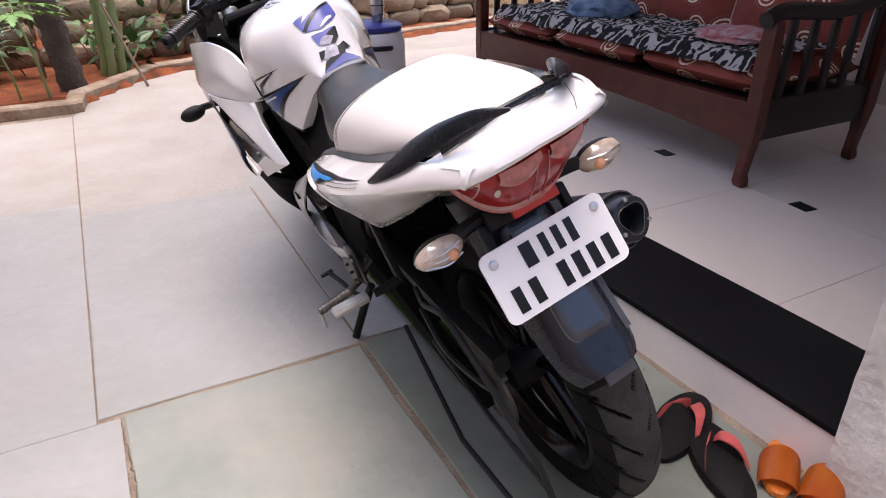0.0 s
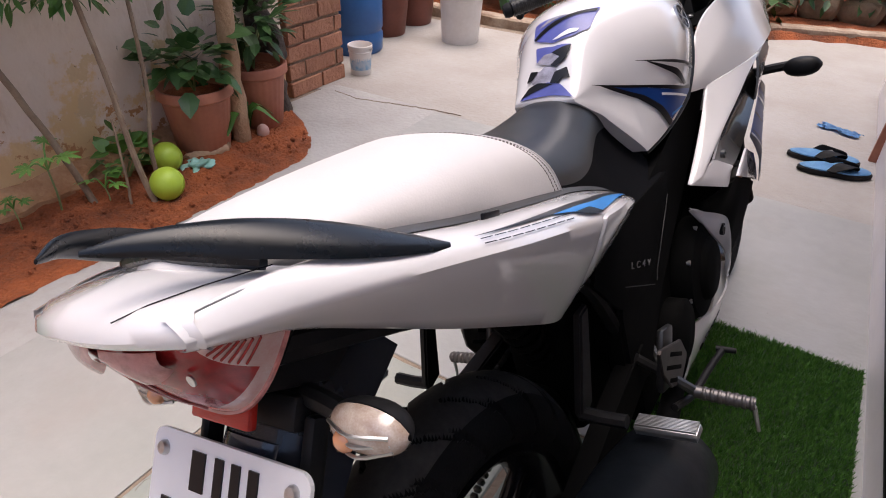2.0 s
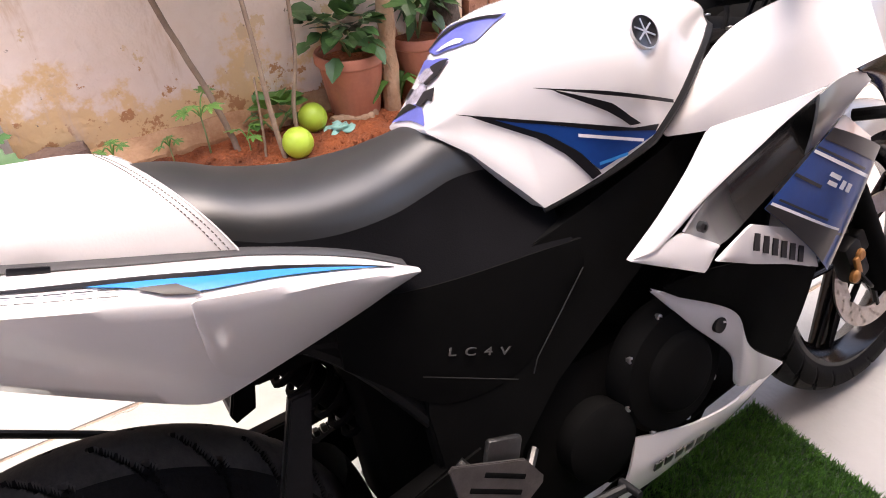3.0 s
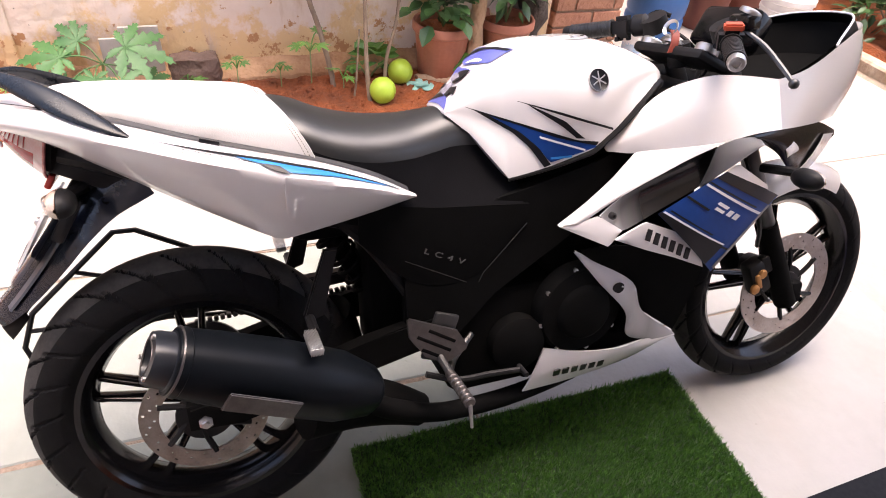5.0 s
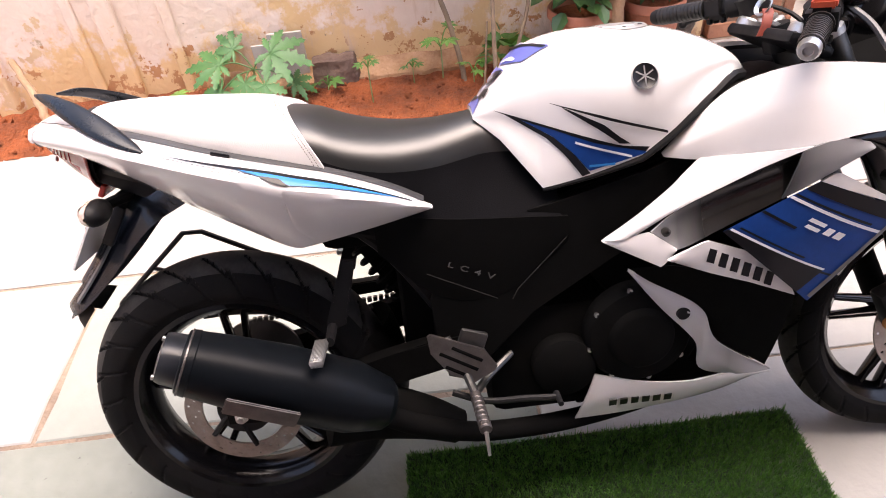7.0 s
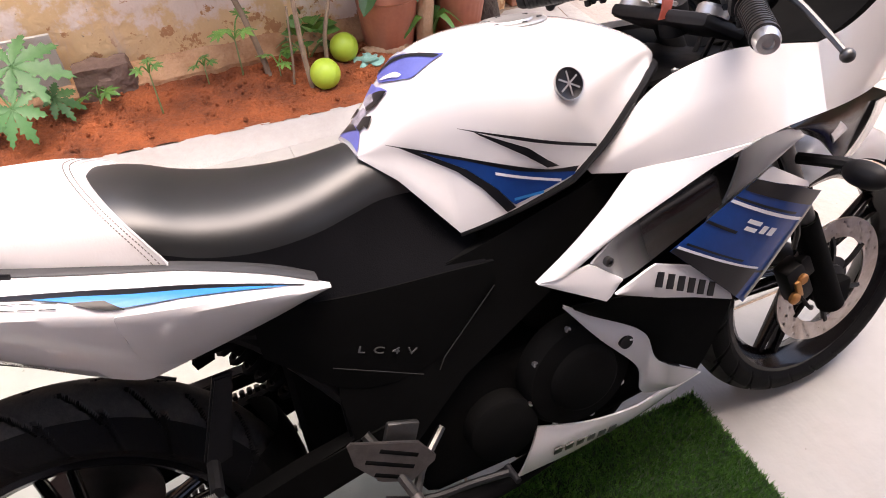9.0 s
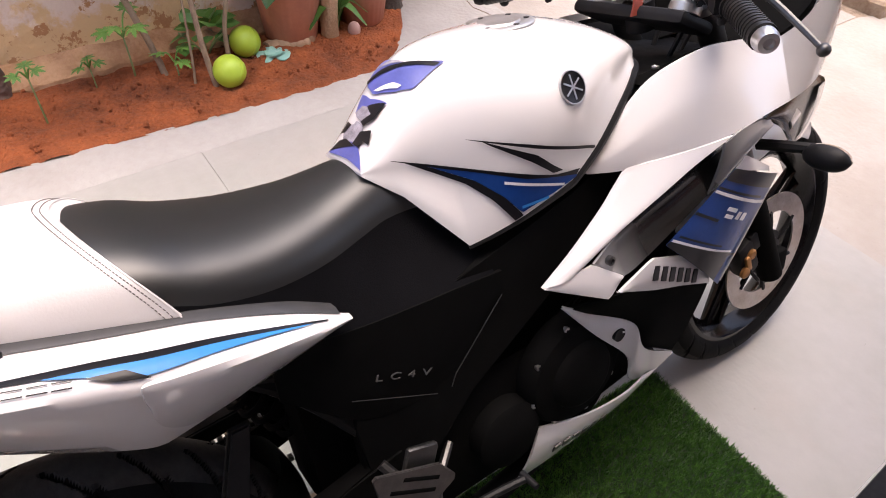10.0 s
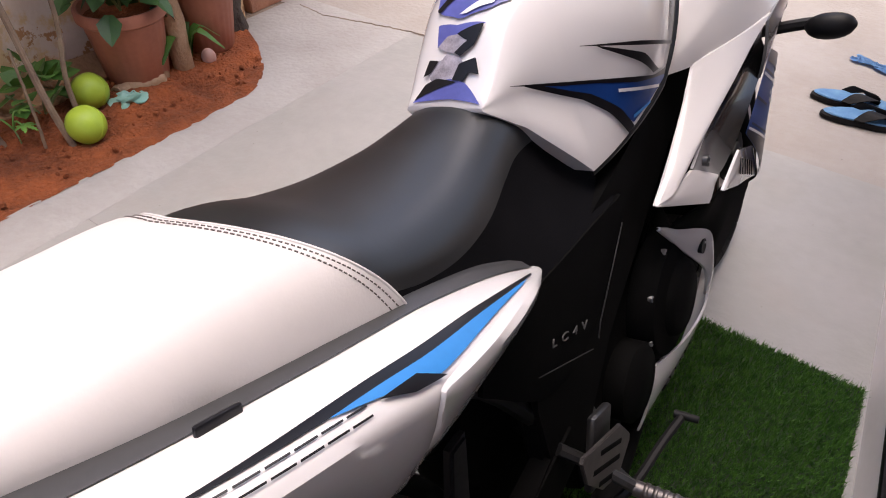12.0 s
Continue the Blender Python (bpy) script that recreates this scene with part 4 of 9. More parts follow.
for size, at, turn in (((0.10, 0.12, 0.05), (0, -0.105, 0.762), -28), ((0.12, 0.02, 0.03), (0, -0.136, 0.728), -34), ((0.014, 0.02, 0.08), (0.066, -0.150, 0.690), -33), ((0.014, 0.02, 0.08), (-0.066, -0.150, 0.690), -33)):
    bm = bmesh.new()
    box(bm, size, at, rot=(turn, 0, 0), bevel=0.005)
    part("plate_carrier", bm, BLACK_SATIN, bike)
bm = bmesh.new()
box(bm, (0.074, 0.010, 0.024), (0.004, -0.166, 0.746), rot=(-30, 0, 0), bevel=0.003)
part("rear_reflector", bm, RED_REFLECTOR, bike, "red rear reflector above the plate")

plate_m = pose(-0.002, -0.201, 0.668, -33, 0, 0) @ Matrix.Diagonal((0.98, 1, 0.83, 1))
bm = bmesh.new()
hw, hh, r = 0.103, 0.062, 0.014
outl = []
for cx, cz, a0 in ((hw - r, hh - r, 0), (-hw + r, hh - r, 90), (-hw + r, -hh + r, 180), (hw - r, -hh + r, 270)):
    for k in range(6):
        a = radians(a0 + 90 * k / 5)
        outl.append((cx + r * math.cos(a), cz + r * math.sin(a)))
a = ring(bm, [plate_m @ V(x, -0.002, z) for x, z in outl])
b = ring(bm, [plate_m @ V(x, 0.002, z) for x, z in outl])
skin(bm, [a, b])
plate = part("number_plate", bm, PLATE, bike, "white number plate with two rows of black bars", smooth=False)
for x0, x1, z0, z1 in ((-0.048, -0.020, 0.008, 0.048), (-0.014, 0.003, 0.008, 0.048), (0.008, 0.025, 0.008, 0.048), (0.030, 0.048, 0.008, 0.048), (-0.086, -0.064, -0.050, -0.008), (-0.058, -0.036, -0.050, -0.008), (-0.010, 0.012, -0.050, -0.008), (0.016, 0.038, -0.050, -0.008), (0.042, 0.064, -0.050, -0.008), (0.068, 0.090, -0.050, -0.008)):
    bm = bmesh.new()
    made = bmesh.ops.create_cube(bm, size=1.0, matrix=plate_m @ Matrix.Translation(((x0 + x1) / 2, -0.0025, (z0 + z1) / 2)) @ Matrix.Diagonal(((x1 - x0) * 0.66, 0.0022, z1 - z0, 1)))
    part("bar", bm, GRAPHIC_BLACK, plate, smooth=False)
for s in (1, -1):
    bm = bmesh.new()
    lathe(bm, [(0.007, 0.0), (0.007, 0.002), (0.0055, 0.005), (0.0001, 0.006)], plate_m @ Matrix.Diagonal((1, 1, 1 / 0.83, 1)) @ pose(s * 0.0855, -0.002, 0.034, 90, 0, 0), 12)
    part("plate_bolt", bm, STEEL, plate)


def indicator(name, root, centre, front=False, size=1.0):
    """A stalk and a pointed clear lens, its long axis outwards."""
    root, centre = Vector(root), Vector(centre)
    s = 1 if centre.x > 0 else -1
    f = -1 if front else 1
    bm = bmesh.new()
    tube(bm, [root, root.lerp(centre, 0.5) + V(0, 0.004, 0.003), centre + V(-s * 0.012, 0.012, 0)], 0.010, 8, n=8)
    rs = []
    for i in range(11):
        a = -1 + 2 * i / 10
        k = max(0.02, 1 - abs(a) ** 2.2) ** 0.5
        x = centre.x + s * 0.037 * size * a
        rs.append(ring(bm, [V(x, centre.y + f * (0.012 + 0.022 * size * k * max(0, math.cos(t))), centre.z + 0.021 * size * k * math.sin(t)) for t in [-math.pi / 2 + math.pi * j / 10 for j in range(11)]]))
    skin(bm, rs, True, True)
    body = part(name, bm, BLACK_SATIN, bike, "black indicator with a clear lens")
    bm = bmesh.new()
    rs = []
    for i in range(15):
        a = -1 + 2 * i / 14
        k = max(0.02, 1 - abs(a) ** 2.2) ** 0.5
        x = centre.x + s * 0.037 * size * a
        rs.append(ring(bm, [V(x, centre.y + f * (0.011 - 0.020 * k * max(0, math.cos(t))), centre.z + 0.0205 * size * k * math.sin(t)) for t in [-math.pi / 2 + math.pi * j / 10 for j in range(11)]]))
    skin(bm, rs, False, False)
    part("lens", bm, LENS, body)
    bm = bmesh.new()
    for dz in (-0.010, 0.0, 0.010):
        tube(bm, [(centre.x - s * 0.028, centre.y - f * 0.001, centre.z + dz), (centre.x, centre.y - f * 0.0105, centre.z + dz), (centre.x + s * 0.028, centre.y - f * 0.001, centre.z + dz * 0.6)], 0.0016, 5, n=7)
    part("lens_ribs", bm, STEEL, body)
    bm = bmesh.new()
    bmesh.ops.create_icosphere(bm, subdivisions=2, radius=0.010, matrix=Matrix.Translation(centre + V(-s * 0.012, -f * 0.004, -0.002)))
    part("bulb", bm, AMBER, body)
    return body


indicator("rear_indicator", (0.05, -0.12, 0.735), (0.136, -0.15, 0.737))
indicator("rear_indicator", (-0.05, -0.12, 0.730), (-0.136, -0.15, 0.727))

# ---- wheels ----
def tyre_mesh(radius, half, deep, repeat, seed):
    """A tyre with its axle along x: a round section with slanting grooves cut into the tread."""
    bm = bmesh.new()
    rc = radius - deep
    rs = []
    n, m = 720, 84
    for i in range(n):
        th = 2 * math.pi * i / n
        pts = []
        for k in range(m + 1):
            ph = -1 + 2 * k / m
            a = radians(118) * ph
            cut = 0.0
            f = abs(ph)
            for lean, lo, hi, shift in ((0.80, 0.08, 0.50, 0.0), (0.45, 0.34, 0.84, 0.45)):
                if lo < f < hi:
                    w = (th / (2 * math.pi) * repeat + lean * f * 2.2 + shift + (0.5 if ph > 0 else 0.0)) % 1.0
                    if min(w, 1 - w) < 0.05:
                        cut = 0.0075
            r = rc + (deep - cut) * math.cos(a)
            pts.append((half * (1 - cut * 4) * math.sin(a) * (1.0 if f < 0.8 else 1 - (f - 0.8) * 0.9), r * math.cos(th), r * math.sin(th)))
        rs.append(ring(bm, pts))
    rs.append(rs[0])
    skin(bm, rs, False, False)
    for f in bm.faces:
        c = f.calc_center_median()
        r = math.hypot(c.y, c.z)
        a = math.atan2(c.x / half, (r - rc) / deep)
        f.material_index = 1 if abs(a) < radians(50) and r > rc + deep * math.cos(a) - 0.0022 else 0
    return bm


def wheel(name, label, centre, radius, half, deep, disc_r, disc_x, turn=0, disc_mat=None):
    w = thing(name, "", "", None)
    w.parent = bike
    w.location = centre
    tagged(w, label)
    part("tyre", tyre_mesh(radius, half, deep, 24, 1), RUBBER, w, "black rubber tyre with a dusty grooved tread", angle=30).data.materials.append(RUBBER_DUSTY)
    bm = bmesh.new()
    rr = radius - 2 * deep * 0.735
    ax = pose(0, 0, 0, 0, 90, 0)
    lathe(bm, [(rr - 0.004, -half * 0.82), (rr + 0.008, -half * 0.80), (rr + 0.008, -half * 0.72), (rr - 0.012, -half * 0.55), (rr - 0.02, 0), (rr - 0.012, half * 0.55), (rr + 0.008, half * 0.72), (rr + 0.008, half * 0.80), (rr - 0.004, half * 0.82), (rr - 0.018, half * 0.58), (rr - 0.030, 0), (rr - 0.018, -half * 0.58), (rr - 0.004, -half * 0.82)], ax, 72, False)
    part("rim", bm, BLACK_GLOSS, w, "gloss black cast rim")
    bm = bmesh.new()
    lathe(bm, [(0.018, -0.075), (0.036, -0.07), (0.040, -0.03), (0.034, 0.0), (0.040, 0.03), (0.036, 0.07), (0.018, 0.075)], ax, 24)
    part("hub", bm, BLACK_SATIN, w)
    for k in range(5):
        for s in (-1, 1):
            bm = bmesh.new()
            a0 = radians(72 * k + turn + s * 9)
            a1 = radians(72 * k + turn + s * 6.5)
            p0 = V(s * 0.006, 0.034 * math.cos(a0), 0.034 * math.sin(a0))
            p1 = V(0, (rr - 0.014) * math.cos(a1), (rr - 0.014) * math.sin(a1))
            d = (p1 - p0).normalized()
            t = V(0, -d.z, d.y)
            rs = []
            for u in range(5):
                f = u / 4
                p, ww, tt = p0.lerp(p1, f), 0.020 - 0.007 * f, 0.0085 - 0.002 * f
                rs.append(ring(bm, [p + V(ww * math.cos(q), 0, 0) + t * (tt * math.sin(q)) for q in [2 * math.pi * j / 10 for j in range(10)]]))
            skin(bm, rs)
            part("spoke", bm, BLACK_GLOSS, w)
    # drilled brake disc
    bm = bmesh.new()
    nr, nt = 7, 100
    rin = disc_r * 0.70
    for face in (disc_x - 0.002, disc_x + 0.002):
        g = [ring(bm, [(face, (rin + (disc_r - rin) * j / nr) * math.cos(2 * math.pi * i / nt), (rin + (disc_r - rin) * j / nr) * math.sin(2 * math.pi * i / nt)) for i in range(nt)]) for j in range(nr + 1)]
        for j in range(nr):
            for i in range(nt):
                if (i % 6 == 0 and j == 1) or (i % 6 == 2 and j == 3) or (i % 6 == 4 and j == 5):
                    continue
                q = (i + 1) % nt
                bm.faces.new([g[j][i], g[j][q], g[j + 1][q], g[j + 1][i]])
        edge = (g[0], g[-1]) if face < disc_x else edge + (g[0], g[-1])
    skin(bm, [edge[0], edge[2]], True, False)
    skin(bm, [edge[1], edge[3]], True, False)
    disc = part("brake_disc", bm, disc_mat or DISC, w, "drilled steel brake disc with brown heat tint", smooth=False)
    for k in range(6):
        bm = bmesh.new()
        a = radians(60 * k + 15)
        tube(bm, [(disc_x - 0.004, 0.035 * math.cos(a), 0.035 * math.sin(a)), (disc_x, rin * 0.75 * math.cos(a + 0.25), rin * 0.75 * math.sin(a + 0.25)), (disc_x, (rin + 0.006) * math.cos(a + 0.35), (rin + 0.006) * math.sin(a + 0.35))], 0.006, 6, n=6)
        part("carrier_arm", bm, BLACK_SATIN, disc)
    bm = bmesh.new()
    lathe(bm, [(0.03, 0), (0.052, 0.002), (0.052, 0.006), (0.03, 0.008)], pose(disc_x - 0.006, 0, 0, 0, 90, 0), 24)
    part("disc_carrier", bm, BLACK_SATIN, disc)
    bm = bmesh.new()
    lathe(bm, [(0.008, -0.10), (0.008, disc_x + 0.016), (0.013, disc_x + 0.016), (0.013, disc_x + 0.028), (0.007, disc_x + 0.030), (0.007, disc_x + 0.036)], ax, 6)
    part("axle_nut", bm, STEEL, w)
    return w


wheel("rear_wheel", "black cast rear wheel with a wide grooved tyre", (0.024, -0.002, 0.302), 0.298, 0.058, 0.060, 0.112, 0.074, 18, DISC_DARK)
wheel("front_wheel", "black cast front wheel with a drilled disc", (0, 1.397, 0.296), 0.296, 0.046, 0.046, 0.138, 0.062, 30)

# ---- chassis and engine ----
for s in (1, -1):
    bm = bmesh.new()
    plate_yz(bm, [(0.40, 0.62), (0.60, 0.655), (0.78, 0.69), (1.02, 0.79), (1.08, 0.78), (0.90, 0.66), (0.74, 0.56), (0.56, 0.46), (0.46, 0.34), (0.38, 0.36), (0.38, 0.50)], s * 0.085, s * 0.118, 0.008)
    part("frame_spar", bm, BLACK_MATTE, bike, "black box-section frame spar")
    bm = bmesh.new()
    plate_yz(bm, [(-0.03, 0.335), (-0.03, 0.285), (0.06, 0.280), (0.30, 0.335), (0.44, 0.36), (0.44, 0.43), (0.30, 0.40), (0.08, 0.345)], s * 0.092, s * 0.122, 0.006)
    part("swingarm", bm, BLACK_MATTE, bike)
    bm = bmesh.new()
    tube(bm, [(s * 0.10, 0.42, 0.60), (s * 0.09, 0.20, 0.66), (s * 0.07, -0.05, 0.76), (s * 0.05, -0.14, 0.79)], 0.014, 8, n=14)
    tube(bm, [(s * 0.10, 0.40, 0.46), (s * 0.10, 0.31, 0.60), (s * 0.08, 0.20, 0.69)], 0.011, 8, n=10)
    part("subframe", bm, BLACK_SATIN, bike)
bm = bmesh.new()
box(bm, (0.20, 0.30, 0.24), (0, 0.62, 0.335), bevel=0.03)
engine = part("engine", bm, BLACK_MATTE, bike, "matte black single-cylinder engine")
bm = bmesh.new()
box(bm, (0.16, 0.16, 0.26), (0, 0.80, 0.46), rot=(35, 0, 0), bevel=0.02)
part("cylinder_block", bm, BLACK_MATTE, engine)
bm = bmesh.new()
box(bm, (0.18, 0.20, 0.20), (0, 0.50, 0.50), bevel=0.03)
part("gearbox", bm, BLACK_MATTE, engine)
bm = bmesh.new()
box(bm, (0.15, 0.26, 0.14), (0, 0.32, 0.66), bevel=0.03)
part("air_box", bm, BLACK_MATTE, bike)
# added black block that keeps the gap behind the engine dark
bm = bmesh.new()
box(bm, (0.12, 0.14, 0.34), (0, 0.39, 0.48), bevel=0.03)
part("pivot_block", bm, BLACK_MATTE, bike)
for k in range(6):
    bm = bmesh.new()
    box(bm, (0.175, 0.13, 0.006), (0, 0.76 + 0.02 * k, 0.42 + 0.026 * k), rot=(35, 0, 0))
    part("cooling_fin", bm, BLACK_MATTE, engine)
bm = bmesh.new()
cv = pose(0.10, 0.755, 0.385, 0, 90, 0)
lathe(bm, [(0.100, 0.0), (0.100, 0.028), (0.092, 0.038), (0.062, 0.044), (0.058, 0.052), (0.050, 0.056), (0.0001, 0.058)], cv, 40)
lathe(bm, [(0.060, 0.0), (0.060, 0.030), (0.052, 0.036), (0.0001, 0.038)], pose(0.10, 0.615, 0.33, 0, 90, 0), 32)
cover = part("clutch_cover", bm, BLACK_MATTE, engine, "round satin black clutch cover")
for k in range(8):
    a = 2 * math.pi * k / 8 + 0.2
    bm = bmesh.new()
    lathe(bm, [(0.0055, 0.0), (0.0055, 0.007), (0.003, 0.008), (0.0001, 0.006)], pose(0.128, 0.755 + 0.094 * math.cos(a), 0.385 + 0.094 * math.sin(a), 0, 90, 0), 8)
    part("cover_bolt", bm, STEEL, engine)
# side cover under the seat, with small raised letters
for s in (1, -1):
    bm = bmesh.new()
    ys = [0.30 + 0.33 * i / 16 for i in range(17)]
    floor_z = curve1([(0.30, 0.60), (0.40, 0.505), (0.52, 0.50), (0.63, 0.585)])
    sheet(bm, [V(s * (seat_skirt(y) + 0.0006), y, seat_foot(y) + 0.003) for y in ys], [V(s * 0.119, y, floor_z(y)) for y in ys], 5, 0.006, 0.002, (-s, 0, 0))
    part("side_cover", bm, BLACK_MATTE, bike)
mark = bpy.data.curves.new("engine_mark", "FONT")
mark.body, mark.size, mark.extrude = "LC4V", 0.024, 0.0006
mark.space_character = 1.9
mark_mesh = bpy.data.meshes.new_from_object(bpy.data.objects.new("engine_mark", mark))
mark_mesh.materials.clear()
mark_mesh.materials.append(DULL_LETTER)
letters = new("engine_lettering", mark_mesh)
letters.parent = bike
letters.matrix_basis = pose(0.1272, 0.415, 0.566, 0, 0, 0) @ Matrix(((0, 0, 1, 0), (1, 0, 0, 0), (0, 1, 0, 0), (0, 0, 0, 1))) @ pose(0, 0, 0, 0, 0, -24) @ Matrix.Diagonal((1, 0.6, 1, 1))
bm = bmesh.new()
tube(bm, [(0.1235, 0.527, 0.486), (0.1235, 0.537, 0.505), (0.1235, 0.583, 0.550), (0.1235, 0.627, 0.594)], 0.0009, 5)
part("cover_edge", bm, DULL_EDGE, bike)
bm = bmesh.new()
tube(bm, [(0.1285, 0.380, 0.556), (0.1285, 0.500, 0.493)], 0.0007, 5)
part("cover_line", bm, DULL_EDGE, bike)
# radiator, its black shroud and exhaust header
bm = bmesh.new()
box(bm, (0.26, 0.03, 0.22), (0, 0.97, 0.52), rot=(-18, 0, 0), bevel=0.01)
box(bm, (0.18, 0.10, 0.12), (0, 0.90, 0.62), bevel=0.02)
part("radiator", bm, BLACK_MATTE, bike)
bm = bmesh.new()
tube(bm, [(0.0, 0.90, 0.42), (0.03, 0.95, 0.33), (0.06, 0.86, 0.22), (0.09, 0.66, 0.185), (0.12, 0.46, 0.20), (0.17, 0.34, 0.27), (0.20, 0.27, 0.33)], 0.020, 12, n=30)
part("exhaust_pipe", bm, BLACK_MATTE, bike)
bm = bmesh.new()
tube(bm, [(0.10, 0.405, 0.205), (0.11, 0.34, 0.245), (0.13, 0.26, 0.285), (0.15, 0.17, 0.31)], 0.034, 14, n=12, taper=0.062)
part("exhaust_chamber", bm, BLACK_MATTE, bike)

# silencer: a rounded three-sided can, its end cap and shield
ma, mb = V(0.243, -0.026, 0.508), V(0.200, 0.290, 0.345)
mq = (mb - ma).normalized()
ms = V(1, 0, 0) - mq * mq.x
ms.normalize()
mu = mq.cross(ms)
mu = mu if mu.z > 0 else -mu


def can_ring(b, p, r, flat=0.05):
    out = []
    for k in range(36):
        t = 2 * math.pi * k / 36
        rr = r * (1 + flat * math.cos(3 * (t - math.pi / 2)) * -1)
        out.append(p + ms * (rr * math.cos(t)) + mu * (rr * math.sin(t)))
    return ring(b, out)


bm = bmesh.new()
L = (mb - ma).length
skin(bm, [can_ring(bm, ma + mq * (L * f), r) for f, r in ((0.0, 0.047), (0.004, 0.051), (0.03, 0.054), (0.05, 0.055), (0.055, 0.0535), (0.2, 0.058), (0.45, 0.063), (0.80, 0.062), (0.97, 0.046), (1.0, 0.036))])
can = part("silencer", bm, MUFFLER, bike, "matte black three-sided silencer with an end cap", angle=28)
bm = bmesh.new()
skin(bm, [can_ring(bm, ma + mq * o, r) for o, r in ((0.0, 0.046), (-0.001, 0.043), (-0.022, 0.042), (-0.031, 0.039), (-0.033, 0.030), (-0.026, 0.027), (0.012, 0.023), (0.014, 0.001))], True, False)
part("end_cap", bm, END_CAP, can, angle=25)
bm = bmesh.new()
tube(bm, [ma - mq * 0.033 + ms * (0.028 * (1 - 0.12 * math.cos(3 * (t - math.pi / 2))) * math.cos(t)) + mu * (0.028 * (1 - 0.12 * math.cos(3 * (t - math.pi / 2))) * math.sin(t)) for t in [2 * math.pi * j / 36 for j in range(37)]], 0.0012, 5)
part("outlet_rim", bm, GREY_METAL, can)
for k in range(3):
    t = radians(150 + 120 * k - 60)
    p = ma + ms * (0.0355 * math.cos(t)) + mu * (0.0355 * math.sin(t)) - mq * 0.0315
    bm = bmesh.new()
    lathe(bm, [(0.0042, 0.0), (0.0042, 0.004), (0.0028, 0.0045), (0.0026, 0.002), (0.0001, 0.002)], Matrix.Translation(p) @ (-mq).to_track_quat("Z", "Y").to_matrix().to_4x4(), 10)
    part("cap_bolt", bm, STEEL, can)
bm = bmesh.new()
for k, (o, r) in enumerate(((0.006, 0.0528),)):
    tube(bm, [ma + mq * o + ms * (r * (1 - 0.05 * math.cos(3 * (t - math.pi / 2))) * math.cos(t)) + mu * (r * (1 - 0.05 * math.cos(3 * (t - math.pi / 2))) * math.sin(t)) for t in [2 * math.pi * j / 36 for j in range(37)]], 0.0022, 5)
part("can_band", bm, GREY_METAL, can)
bm = bmesh.new()
sh = ma.lerp(mb, 0.385) + ms * 0.070 - mu * 0.014
shm = Matrix((tuple(mq) + (0,), tuple(mu) + (0,), tuple(ms) + (0,), (0, 0, 0, 1))).transposed()
made = bmesh.ops.create_cube(bm, size=1.0, matrix=Matrix.Translation(sh) @ shm @ pose(0, 0, 0, 18, 0, 0) @ Matrix.Diagonal((0.118, 0.040, 0.005, 1)))
bmesh.ops.bevel(bm, geom=bm.edges[:], offset=0.002, segments=2, affect="EDGES")
part("heat_shield", bm, GREY_METAL, can, "grey heat shield plate on the silencer")

